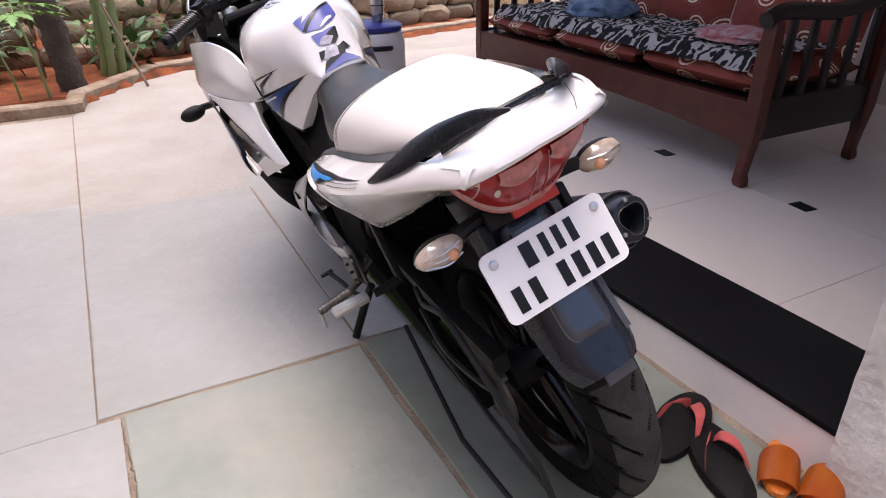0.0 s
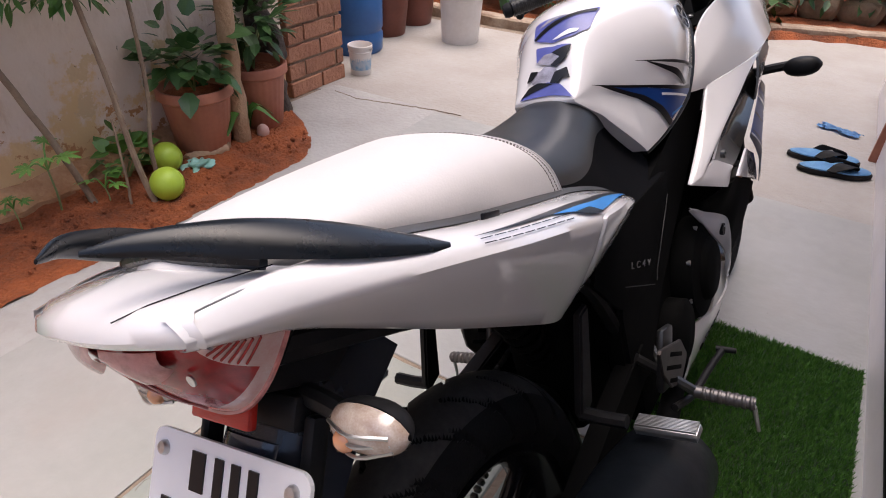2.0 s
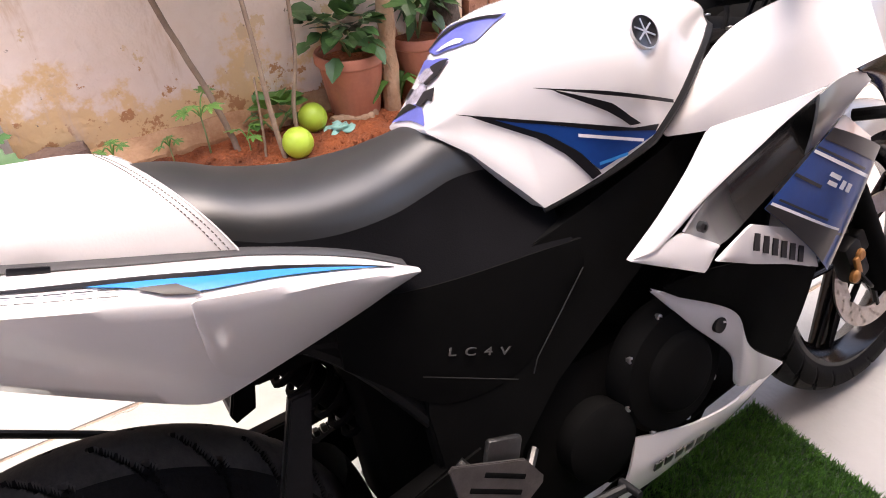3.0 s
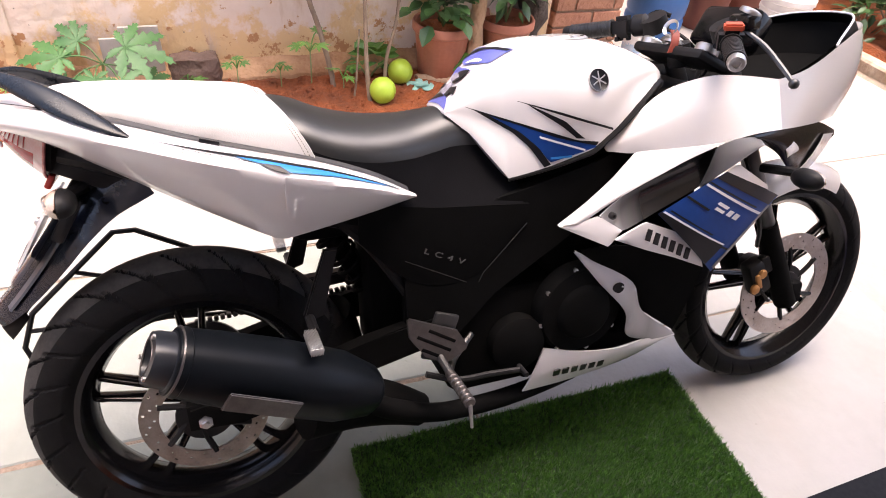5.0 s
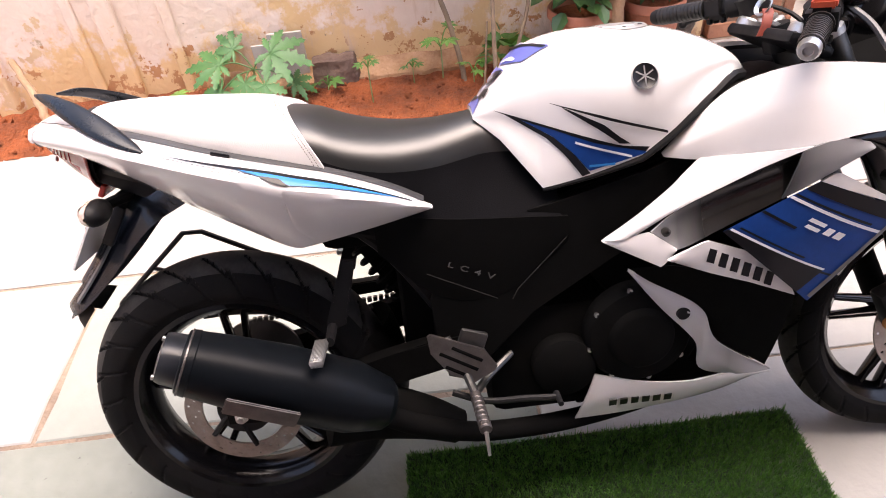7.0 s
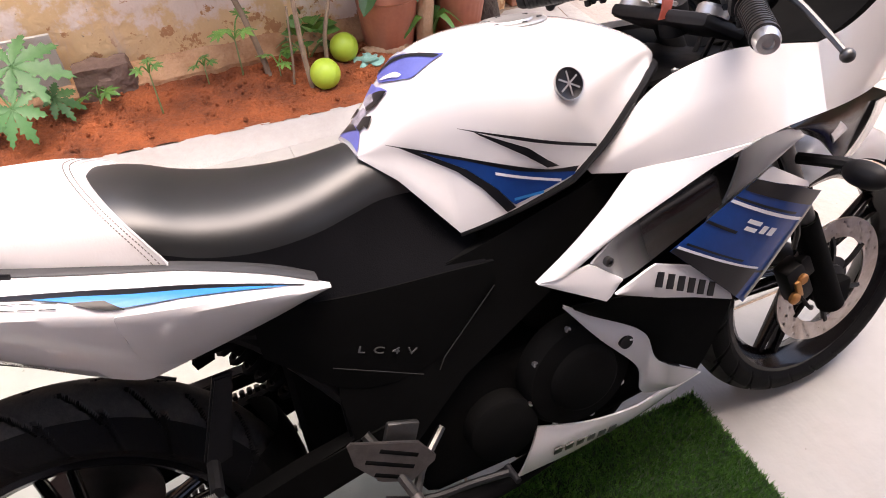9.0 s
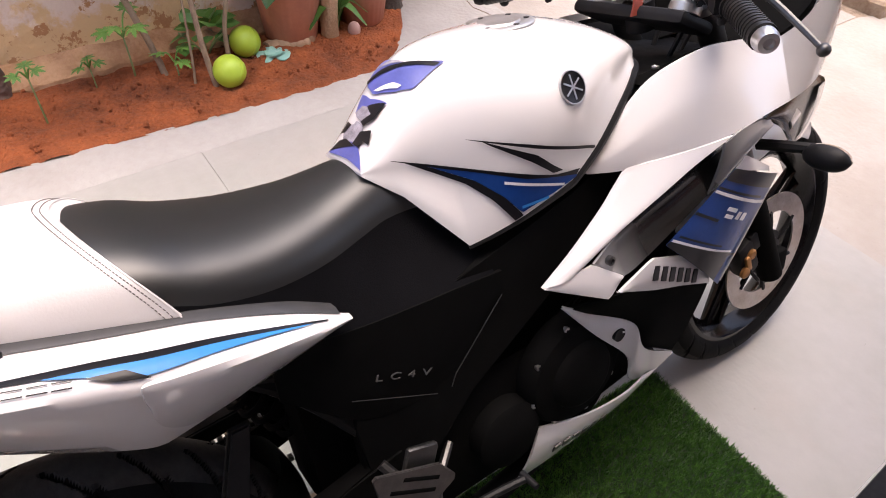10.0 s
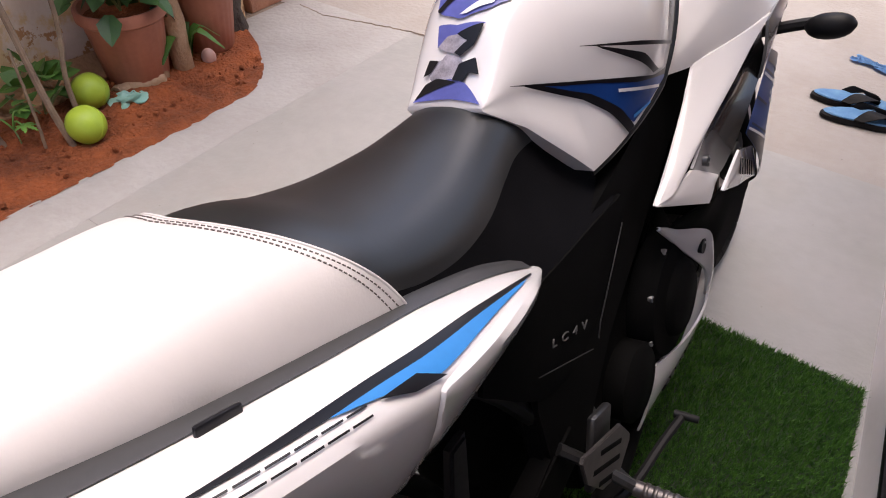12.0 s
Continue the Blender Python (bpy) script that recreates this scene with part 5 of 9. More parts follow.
# ---- foot controls ----
for s in (1, -1):
    bm = bmesh.new()
    plate_yz(bm, [(0.366, 0.456), (0.372, 0.460), (0.464, 0.418), (0.485, 0.381), (0.482, 0.372), (0.442, 0.351), (0.400, 0.373), (0.369, 0.420)], s * 0.166, s * 0.171, 0.001)
    heel = part("heel_plate", bm, GREY_METAL, bike, "slotted grey metal heel plate")
    for k in range(3):
        bm = bmesh.new()
        box(bm, (0.0065, (0.062, 0.078, 0.042)[k], 0.007), (s * 0.1685, (0.4335, 0.4175, 0.4105)[k], (0.412, 0.3985, 0.380)[k]), rot=(-33, 0, 0), bevel=0.001)
        part("slot", bm, BLACK_MATTE, heel)
    bm = bmesh.new()
    box(bm, (0.012, 0.05, 0.10), (s * 0.152, 0.435, 0.40), rot=(-20, 0, 0), bevel=0.005)
    tube(bm, [(s * 0.12, 0.40, 0.42), (s * 0.15, 0.42, 0.385), (s * 0.19, 0.44, 0.342)], 0.008, 8, n=8)
    tube(bm, [(s * 0.10, 0.52, 0.36), (s * 0.14, 0.47, 0.34), (s * 0.19, 0.44, 0.340)], 0.007, 8, n=8)
    part("peg_bracket", bm, DARK_STEEL, bike)
    bm = bmesh.new()
    cyl(bm, (s * 0.19, 0.44, 0.340), (s * 0.275, 0.448, 0.327), 0.0100, 0.0095, 12)
    peg = part("foot_peg", bm, GREY_METAL, bike, "ribbed grey metal foot peg")
    for k in range(7):
        bm = bmesh.new()
        lathe(bm, [(0.0102, -0.0032), (0.0112, -0.002), (0.0112, 0.002), (0.0102, 0.0032)], pose(s * (0.205 + 0.011 * k), 0.4415 + 0.0010 * k, 0.3375 - 0.0017 * k, 0, 90, 0), 12)
        part("rib", bm, GREY_METAL, peg)
    bm = bmesh.new()
    cyl(bm, (s * 0.273, 0.448, 0.322), (s * 0.277, 0.450, 0.275), 0.004, 0.003, 8)
    part("peg_feeler", bm, STEEL, peg)
    bm = bmesh.new()
    tube(bm, [(s * 0.17, 0.40, 0.335), (s * 0.18, 0.46, 0.315), (s * 0.19, 0.53, 0.318), (s * 0.20, 0.585, 0.320)], 0.0062, 8, n=14)
    cyl(bm, (s * 0.19, 0.585, 0.322), (s * 0.222, 0.587, 0.320), 0.006, 0.005, 10)
    part("foot_lever", bm, BLACK_SATIN, bike)
    bm = bmesh.new()
    plate_yz(bm, [(0.235, 0.60), (0.26, 0.60), (0.225, 0.475), (0.195, 0.465), (0.19, 0.48)], s * 0.115, s * 0.127, 0.003)
    tube(bm, [(s * 0.12, 0.20, 0.475), (s * 0.15, 0.20, 0.473), (s * 0.18, 0.20, 0.474)], 0.009, 8)
    part("pillion_bracket", bm, BLACK_SATIN, bike)
    bm = bmesh.new()
    box(bm, (0.075, 0.024, 0.012), (s * 0.232, 0.190, 0.486), rot=(0, -3 * s, 0), bevel=0.005)
    peg = part("pillion_peg", bm, ALU, bike, "ribbed pale pillion peg")
    for k in range(9):
        bm = bmesh.new()
        box(bm, (0.070, 0.0014, 0.0155), (s * 0.232, 0.181 + 0.00225 * k, 0.486), rot=(0, -3 * s, 0), bevel=0.0004, seg=1)
        part("rib", bm, ALU, peg)
bm = bmesh.new()
tube(bm, [(-0.12, 0.56, 0.24), (-0.17, 0.60, 0.14), (-0.225, 0.64, 0.02), (-0.238, 0.65, -0.07)], 0.011, 8, n=14)
box(bm, (0.05, 0.05, 0.008), (-0.240, 0.655, -0.0655), rot=(0, 18, 0), bevel=0.002)
part("side_stand", bm, BLACK_SATIN, bike)

# rear caliper with its bracket, chain, guard rails
bm = bmesh.new()
box(bm, (0.026, 0.036, 0.052), (0.090, -0.024, 0.430), rot=(20, 0, 0), bevel=0.006)
box(bm, (0.040, 0.024, 0.022), (0.078, -0.046, 0.408), rot=(20, 0, 0), bevel=0.004)
box(bm, (0.020, 0.026, 0.020), (0.100, -0.046, 0.392), rot=(30, 0, 8), bevel=0.004)
cyl(bm, (0.060, -0.054, 0.424), (0.086, -0.056, 0.424), 0.008, seg=10)
caliper = part("rear_caliper", bm, COPPER, bike, "rusty copper-coloured rear brake caliper")
for x, y, z in ((0.098, -0.050, 0.452), (0.106, -0.060, 0.408), (0.092, -0.062, 0.392)):
    bm = bmesh.new()
    cyl(bm, (x, y, z), (x + 0.004, y - 0.014, z + 0.006), 0.0065, 0.005, 8)
    part("caliper_bolt", bm, STEEL, caliper)
bm = bmesh.new()
lathe(bm, [(0.085, -0.003), (0.090, -0.003), (0.090, 0.003), (0.085, 0.003)], pose(-0.085, 0, 0.31, 0, 90, 0), 40)
for k in range(38):
    for (y0, z0, y1, z1) in ((0.0, 0.398, 0.46, 0.43), (0.0, 0.222, 0.46, 0.35)):
        f = k / 37
        box(bm, (0.012, 0.009, 0.010), (-0.085, y0 + (y1 - y0) * f, z0 + (z1 - z0) * f), bevel=0.0015, seg=1)
part("chain", bm, DARK_STEEL, bike)
bm = bmesh.new()
plate_yz(bm, [(-0.10, 0.46), (0.10, 0.455), (0.40, 0.47), (0.40, 0.445), (0.10, 0.425), (-0.10, 0.42)], -0.10, -0.07, 0.004)
part("chain_guard", bm, BLACK_SATIN, bike)
bm = bmesh.new()
tube(bm, [(-0.11, 0.16, 0.465), (-0.140, 0.03, 0.527), (-0.148, -0.085, 0.588), (-0.150, -0.125, 0.588), (-0.150, -0.205, 0.520), (-0.152, -0.295, 0.443), (-0.158, -0.325, 0.370), (-0.165, -0.310, 0.290), (-0.17, -0.22, 0.21), (-0.17, 0.02, 0.19), (-0.13, 0.30, 0.28)], 0.0055, 8)
tube(bm, [(-0.150, -0.205, 0.517), (-0.152, -0.150, 0.498), (-0.150, -0.03, 0.47), (-0.12, 0.14, 0.43)], 0.0045, 6, n=12)
tube(bm, [(-0.155, -0.312, 0.405), (-0.15, -0.16, 0.40), (-0.13, 0.10, 0.38)], 0.0045, 6, n=12)
part("cloth_guard", bm, BLACK_SATIN, bike, "black rod guard beside the rear wheel")
bm = bmesh.new()
rs = []
for i in range(22):
    a = radians(-12 + 34 * i / 21)
    rs.append(ring(bm, [V(0.072 * math.sin(radians(80) * (-1 + 2 * k / 10)), 0.0 + (0.262 + 0.056 * math.cos(radians(80) * (-1 + 2 * k / 10))) * math.cos(a), 0.31 + (0.262 + 0.056 * math.cos(radians(80) * (-1 + 2 * k / 10))) * math.sin(a)) for k in range(11)]))
skin(bm, rs, False, False)
bmesh.ops.solidify(bm, geom=bm.faces[:], thickness=0.003)
part("tyre_hugger", bm, BLACK_SATIN, bike)
bm = bmesh.new()
cyl(bm, (0, 0.36, 0.42), (0, 0.22, 0.66), 0.02, seg=12)
damper = part("rear_damper", bm, BLACK_MATTE, bike)
bm = bmesh.new()
tube(bm, [V(0, 0.34, 0.45) + V(0, -0.0866, 0.1485) * (i / 84) + V(0.028 * math.cos(i * 0.52), 0.0243 * math.sin(i * 0.52), 0.014 * math.sin(i * 0.52)) for i in range(85)], 0.005, 6)
part("spring", bm, BLACK_MATTE, damper)

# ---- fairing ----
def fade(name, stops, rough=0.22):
    """A grey tone that changes along the length of the machine, set by stops in y."""
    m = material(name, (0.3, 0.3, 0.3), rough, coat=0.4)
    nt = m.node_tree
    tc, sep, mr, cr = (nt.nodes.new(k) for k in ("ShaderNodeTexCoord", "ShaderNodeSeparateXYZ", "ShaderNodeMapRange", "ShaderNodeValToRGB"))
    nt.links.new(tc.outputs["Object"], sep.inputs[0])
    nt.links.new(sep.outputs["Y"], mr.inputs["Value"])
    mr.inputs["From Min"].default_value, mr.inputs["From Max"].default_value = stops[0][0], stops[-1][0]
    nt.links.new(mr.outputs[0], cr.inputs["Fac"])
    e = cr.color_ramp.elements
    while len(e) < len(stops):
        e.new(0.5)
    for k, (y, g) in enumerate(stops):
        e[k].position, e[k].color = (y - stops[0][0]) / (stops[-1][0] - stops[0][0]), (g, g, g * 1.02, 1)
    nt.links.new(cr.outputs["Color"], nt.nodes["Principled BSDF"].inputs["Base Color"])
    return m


FADE_REAR = fade("white_to_black_fade", ((0.755, 0.66), (0.775, 0.42), (0.800, 0.12), (0.835, 0.02), (0.88, 0.006)))
FADE_FRONT = fade("black_to_smoke_fade", ((0.95, 0.025), (0.975, 0.09), (1.00, 0.21), (1.04, 0.34), (1.092, 0.50)))
FADE_BELLY = fade("white_to_grey_fade", ((0.73, 0.69), (0.83, 0.66), (0.875, 0.36), (0.92, 0.20), (1.02, 0.40)))
HEAD_LENS = material("clear_headlamp_lens", (0.34, 0.33, 0.33), 0.10, coat=1.0, noise_scale=40, second=(0.60, 0.58, 0.57))
STRAP_DARK = material("dark_red_webbing", (0.22, 0.035, 0.02), 0.6, noise_scale=60, amount=0.4)
KEY_STRAP = material("orange_red_webbing", (0.50, 0.075, 0.03), 0.6, noise_scale=60, amount=0.4)


def panel(name, mat, top, low, n=28, rows=8, bulge=0.0, thick=0.004, smooth_line=True, label="", parent=None, both=True, angle=45, crease=0.0, along=None):
    f = spline if smooth_line else poly
    made = []
    for s in ((1, -1) if both else (1,)):
        bm = bmesh.new()
        sheet(bm, f([(s * a, b, c) for a, b, c in top], n), f([(s * a, b, c) for a, b, c in low], n), rows, thick, bulge, (-s, 0, 0), crease, along)
        made.append(part(name, bm, mat, parent or bike, label, angle=angle))
    return made


panel("upper_fairing", WHITE, [(0.118, 0.792, 0.722), (0.126, 0.845, 0.777), (0.134, 0.905, 0.824), (0.152, 0.985, 0.848), (0.166, 1.05, 0.848), (0.182, 1.13, 0.838)],
      [(0.122, 0.795, 0.716), (0.150, 0.850, 0.713), (0.182, 0.930, 0.722), (0.207, 1.00, 0.733), (0.215, 1.06, 0.744), (0.211, 1.13, 0.746)], rows=12, bulge=0.011, crease=0.42, along=lambda u: min(1.0, u / 0.2) * min(1.0, (1 - u) / 0.6), label="pearl white upper fairing side")
panel("fairing_arm", WHITE, [(0.148, 0.845, 0.716), (0.148, 0.820, 0.692), (0.148, 0.795, 0.668), (0.147, 0.740, 0.625), (0.146, 0.682, 0.588)],
      [(0.210, 0.995, 0.732), (0.200, 0.930, 0.707), (0.193, 0.880, 0.684), (0.178, 0.801, 0.643), (0.162, 0.731, 0.596)], bulge=0.006, label="white fairing arm sweeping down to a point")
panel("arm_foot", WHITE, [(0.146, 0.682, 0.588), (0.160, 0.720, 0.5945), (0.171, 0.757, 0.604), (0.1905, 0.795, 0.578)], [(0.148, 0.684, 0.585), (0.167, 0.728, 0.565), (0.187, 0.772, 0.545), (0.1905, 0.793, 0.573)], n=16, rows=5, bulge=0.002, smooth_line=False)
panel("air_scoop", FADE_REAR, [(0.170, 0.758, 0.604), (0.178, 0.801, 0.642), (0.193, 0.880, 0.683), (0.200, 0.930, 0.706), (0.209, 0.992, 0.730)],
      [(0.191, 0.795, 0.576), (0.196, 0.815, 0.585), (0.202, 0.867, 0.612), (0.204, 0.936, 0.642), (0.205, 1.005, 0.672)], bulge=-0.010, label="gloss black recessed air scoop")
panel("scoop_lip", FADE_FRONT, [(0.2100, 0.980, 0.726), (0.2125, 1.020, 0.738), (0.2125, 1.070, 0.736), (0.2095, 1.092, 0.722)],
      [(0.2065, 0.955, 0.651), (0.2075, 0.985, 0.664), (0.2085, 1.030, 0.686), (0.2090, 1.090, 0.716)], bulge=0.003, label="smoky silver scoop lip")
for s in (1, -1):
    bm = bmesh.new()
    lathe(bm, [(0.0075, -0.004), (0.0075, 0.003), (0.004, 0.004), (0.0035, 0.001), (0.0001, 0.001)], pose(s * 0.181, 0.779, 0.606, 0, 90 * s, 0), 12)
    part("fairing_screw", bm, DARK_STEEL, bike)

# blue lower fairing with stripes, and the white panel below it
blue_top = [(0.210, 0.860, 0.608), (0.209, 0.936, 0.641), (0.206, 1.015, 0.673)]
blue_low = [(0.190, 1.028, 0.450), (0.184, 1.095, 0.507), (0.172, 1.195, 0.592)]


def at(line, v):
    """The point at v (0 to 1) along a line of three points."""
    a, b, c = (Vector(q) for q in line)
    return a * ((1 - v) * (1 - 2 * v)) + b * (4 * v * (1 - v)) + c * (v * (2 * v - 1))


def blue_at(u, v, off=0.0):
    """u from the top edge (0) to the front edge (1), v across from rear-low to fore-high."""
    p = at(blue_top, v).lerp(at(blue_low, v), u)
    p.x += 0.018 * 4 * u * (1 - u) * 0.5 + off
    return p


for s in (1, -1):
    def blue_film(name, mat, u0, u1, v0, v1, off, parent=None, label="", tilt=True):
        b = bmesh.new()
        rs = []
        for k in range(13):
            u = u0 + (u1 - u0) * k / 12
            row = []
            for j in range(7):
                v = v0 + (v1 - v0) * j / 6
                p = blue_at(u, min(1, max(0, v + (0.36 * (1 - v) * u if tilt else 0))), off)
                row.append(V(s * p.x, p.y, p.z))
            rs.append(ring(b, row))
        skin(b, rs, False, False)
        return part(name, b, mat, parent or bike, label)

    panel_blue = blue_film("lower_fairing", BLUE, 0, 1, 0, 1, 0, label="deep blue lower fairing with white and black stripes", tilt=False)
    blue_film("white_stripe", GRAPHIC_WHITE, 0.01, 0.84, 0.055, 0.085, 0.0015, panel_blue)
    blue_film("white_stripe", GRAPHIC_WHITE, 0.0, 0.98, 0.685, 0.720, 0.0015, panel_blue)
    blue_film("black_stripe", GRAPHIC_BLACK, 0.0, 0.97, 0.85, 1.0, 0.0012, panel_blue)
    blue_film("black_stripe", GRAPHIC_BLACK, 0.0, 0.80, 0.74, 0.765, 0.0014, panel_blue)
    blue_film("black_stripe", GRAPHIC_BLACK, 0.0, 0.30, 0.40, 0.435, 0.0015, panel_blue)
    blue_film("black_stripe", GRAPHIC_BLACK, 0.04, 0.60, 0.12, 0.145, 0.0015, panel_blue)
    blue_film("black_stripe", GRAPHIC_BLACK, 0.0, 0.97, 0.0, 0.035, 0.0012, panel_blue)
    # black field below the lowest white stripe
    bm = bmesh.new()
    skin(bm, [ring(bm, [V(s * p.x, p.y, p.z) for p in (blue_at(0.84 * k / 12, (0.055 + 0.34 * 0.84 * k / 12) * j / 5, 0.0011) for j in range(6))]) for k in range(13)], False, False)
    part("black_field", bm, GRAPHIC_BLACK, panel_blue)
    blue_film("grey_edge", SILVER, 0.94, 0.985, 0.05, 0.90, 0.0022, panel_blue, tilt=False)
    # emblem lettering as plain slanting shapes
    for u0, u1, v0, v1 in ((0.30, 0.46, 0.55, 0.595), (0.33, 0.46, 0.47, 0.515), (0.50, 0.57, 0.48, 0.57), (0.60, 0.68, 0.48, 0.57)):
        blue_film("emblem_bar", GRAPHIC_WHITE, u0, u1, v0, v1, 0.002, panel_blue)
    # black shroud behind and below
    bm = bmesh.new()
    top = poly([(s * 0.150, 0.735, 0.530), (s * 0.190, 0.785, 0.548), (s * 0.186, 0.86, 0.530), (s * 0.184, 1.010, 0.460)], 24)
    low = poly([(s * 0.140, 0.745, 0.515), (s * 0.150, 0.85, 0.437), (s * 0.145, 0.90, 0.36), (s * 0.130, 1.000, 0.285)], 24)
    sheet(bm, top, low, 8, 0.004, 0.004, (-s, 0, 0))
    sheet(bm, poly([(s * 0.182, 1.010, 0.460), (s * 0.150, 1.03, 0.44)], 6), poly([(s * 0.130, 1.000, 0.285), (s * 0.10, 1.045, 0.37)], 6), 5, 0.004, 0.0, (-s, 0, 0))
    part("engine_shroud", bm, BLACK_MATTE, bike, "black lower cowl", angle=30)
    bm = bmesh.new()
    top = poly([(s * 0.204, 0.774, 0.566), (s * 0.208, 0.838, 0.594), (s * 0.200, 0.90, 0.567), (s * 0.196, 0.968, 0.537), (s * 0.194, 0.978, 0.522)], 20)
    low = poly([(s * 0.204, 0.774, 0.565), (s * 0.204, 0.85, 0.532), (s * 0.199, 0.92, 0.504), (s * 0.191, 1.004, 0.465)], 20)
    sheet(bm, top, low, 5, 0.004, 0.002, (-s, 0, 0))
    wp = part("white_panel", bm, WHITE, bike, "white lower panel with a row of black bars", angle=30)
    for k in range(6):
        bm = bmesh.new()
        f = k / 5
        c = V(s * (0.2080 - 0.009 * f), 0.846 + 0.105 * f, 0.566 - 0.058 * f)
        made = bmesh.ops.create_cube(bm, size=1.0, matrix=Matrix.Translation(c) @ pose(0, 0, 0, -28, 0, s * 7) @ Matrix.Diagonal((0.0016, 0.0125, 0.026, 1)))
        for v in made["verts"]:
            v.co.y -= (v.co.z - c.z) * 0.30
        part("bar", bm, GRAPHIC_BLACK, wp, smooth=False)
    panel("fairing_tab", WHITE, [(0.207, 1.009, 0.668), (0.204, 1.041, 0.682), (0.198, 1.070, 0.669), (0.180, 1.152, 0.622)], [(0.207, 1.015, 0.662), (0.203, 1.045, 0.657), (0.198, 1.078, 0.645), (0.179, 1.157, 0.611)], n=14, rows=3) if s > 0 else None

# belly pan
panel("belly_arm", FADE_BELLY, [(0.128, 0.735, 0.520), (0.152, 0.80, 0.482), (0.163, 0.858, 0.440), (0.156, 0.893, 0.366), (0.118, 1.020, 0.264)],
      [(0.128, 0.733, 0.516), (0.146, 0.785, 0.448), (0.156, 0.850, 0.372), (0.152, 0.862, 0.312), (0.138, 0.930, 0.278)], bulge=0.004, label="white belly pan arm")
panel("belly_pan", WHITE, [(0.130, 0.672, 0.308), (0.146, 0.760, 0.290), (0.150, 0.850, 0.282), (0.142, 0.92, 0.284), (0.118, 1.020, 0.262)],
      [(0.113, 0.636, 0.198), (0.118, 0.740, 0.206), (0.118, 0.850, 0.218), (0.112, 0.94, 0.232), (0.104, 1.020, 0.258)], bulge=0.006, label="white belly pan with a row of dark bars")
for s in (1, -1):
    for k in range(6):
        bm = bmesh.new()
        f = k / 5
        c = V(s * (0.1338 + 0.0045 * f), 0.705 + 0.105 * f, 0.243 + 0.002 * f)
        made = bmesh.ops.create_cube(bm, size=1.0, matrix=Matrix.Translation(c) @ pose(0, 0, 0, 4, s * 24, 0) @ Matrix.Diagonal((0.0030, 0.0145, 0.020, 1)))
        part("belly_bar", bm, GRAPHIC_BLACK, bike, smooth=False)
    bm = bmesh.new()
    lathe(bm, [(0.012, -0.004), (0.012, 0.004), (0.007, 0.003), (0.0001, 0.003)], pose(s * 0.158, 0.824, 0.436, 0, 90 * s, 0), 16)
    part("belly_plug", bm, BLACK_SATIN, bike)
bm = bmesh.new()
box(bm, (0.19, 0.36, 0.02), (0, 0.82, 0.245), rot=(6, 0, 0), bevel=0.008)
part("belly_floor", bm, BLACK_MATTE, bike)

# nose, windscreen and headlamp unit
bm = bmesh.new()
rim_z = curve1([(0.0, 0.926), (0.3, 0.923), (0.5, 0.912), (0.65, 0.892), (0.8, 0.862), (0.9, 0.846), (1.0, 0.838)])
low_z = curve1([(0.0, 0.740), (0.5, 0.742), (1.0, 0.746)])


def nose_plan(a, v):
    f = abs(a)
    yf = 1.473 + 0.034 * math.sin(math.pi * min(1.0, v * 0.9)) - 0.045 * v**1.5
    x = (0.182 + 0.029 * v * f**2) * math.sin(math.pi / 2 * f) ** 0.8
    y = yf - (yf - 1.130) * (1 - math.cos(math.pi / 2 * f)) ** 0.9
    return math.copysign(x, a), y


rs = []
for k in range(11):
    v = k / 10
    row = []
    for i in range(41):
        a = -1 + 2 * i / 40
        x, y = nose_plan(a, v)
        row.append(V(x, y, rim_z(abs(a)) + (low_z(abs(a)) - rim_z(abs(a))) * v))
    rs.append(ring(bm, row))
skin(bm, rs, False, False)
bmesh.ops.solidify(bm, geom=bm.faces[:], thickness=0.005)
part("nose_cowl", bm, WHITE, bike, "pearl white nose cowl")
bm = bmesh.new()
rs = []
edge = []
for k in range(9):
    v = k / 8
    row = []
    for i in range(33):
        a = -0.64 + 1.28 * i / 32
        h = 0.022 * max(0.0, 1 - (abs(a) / 0.64) ** 2) ** 0.8
        x, y = nose_plan(a, 0)
        row.append(V(x * (0.975 - 2.0 * h * v), y - 0.006 - 0.95 * h * v, rim_z(abs(a)) - 0.012 + (h + 0.008) * v + 0.1 * h * math.sin(math.pi * v)))
    edge = row
    rs.append(ring(bm, row))
skin(bm, rs, False, False)
bmesh.ops.solidify(bm, geom=bm.faces[:], thickness=0.003)
screen = part("windscreen", bm, GLASS_DARK, bike, "dark smoked windscreen")
bm = bmesh.new()
tube(bm, edge, 0.0024, 6)
part("screen_trim", bm, GRAPHIC_WHITE, screen, "bright edge of the windscreen")
# black tray between tank, fairing sides and nose
tray_x = curve1([(0.88, 0.112), (0.95, 0.136), (1.05, 0.158), (1.13, 0.172), (1.20, 0.165)])
tray_z = curve1([(0.88, 0.800), (0.95, 0.828), (1.05, 0.836), (1.13, 0.826), (1.20, 0.815)])
bm = bmesh.new()
skin(bm, [ring(bm, [V(tray_x(y) * a, y, tray_z(y) - 0.028 * (1 - a * a)) for a in [-1 + k / 6 for k in range(13)]]) for y in [0.88 + 0.32 * j / 12 for j in range(13)]], False, False)
bmesh.ops.solidify(bm, geom=bm.faces[:], thickness=0.003)
part("cockpit_tray", bm, BLACK_SATIN, bike, "black inner tray round the steering head")
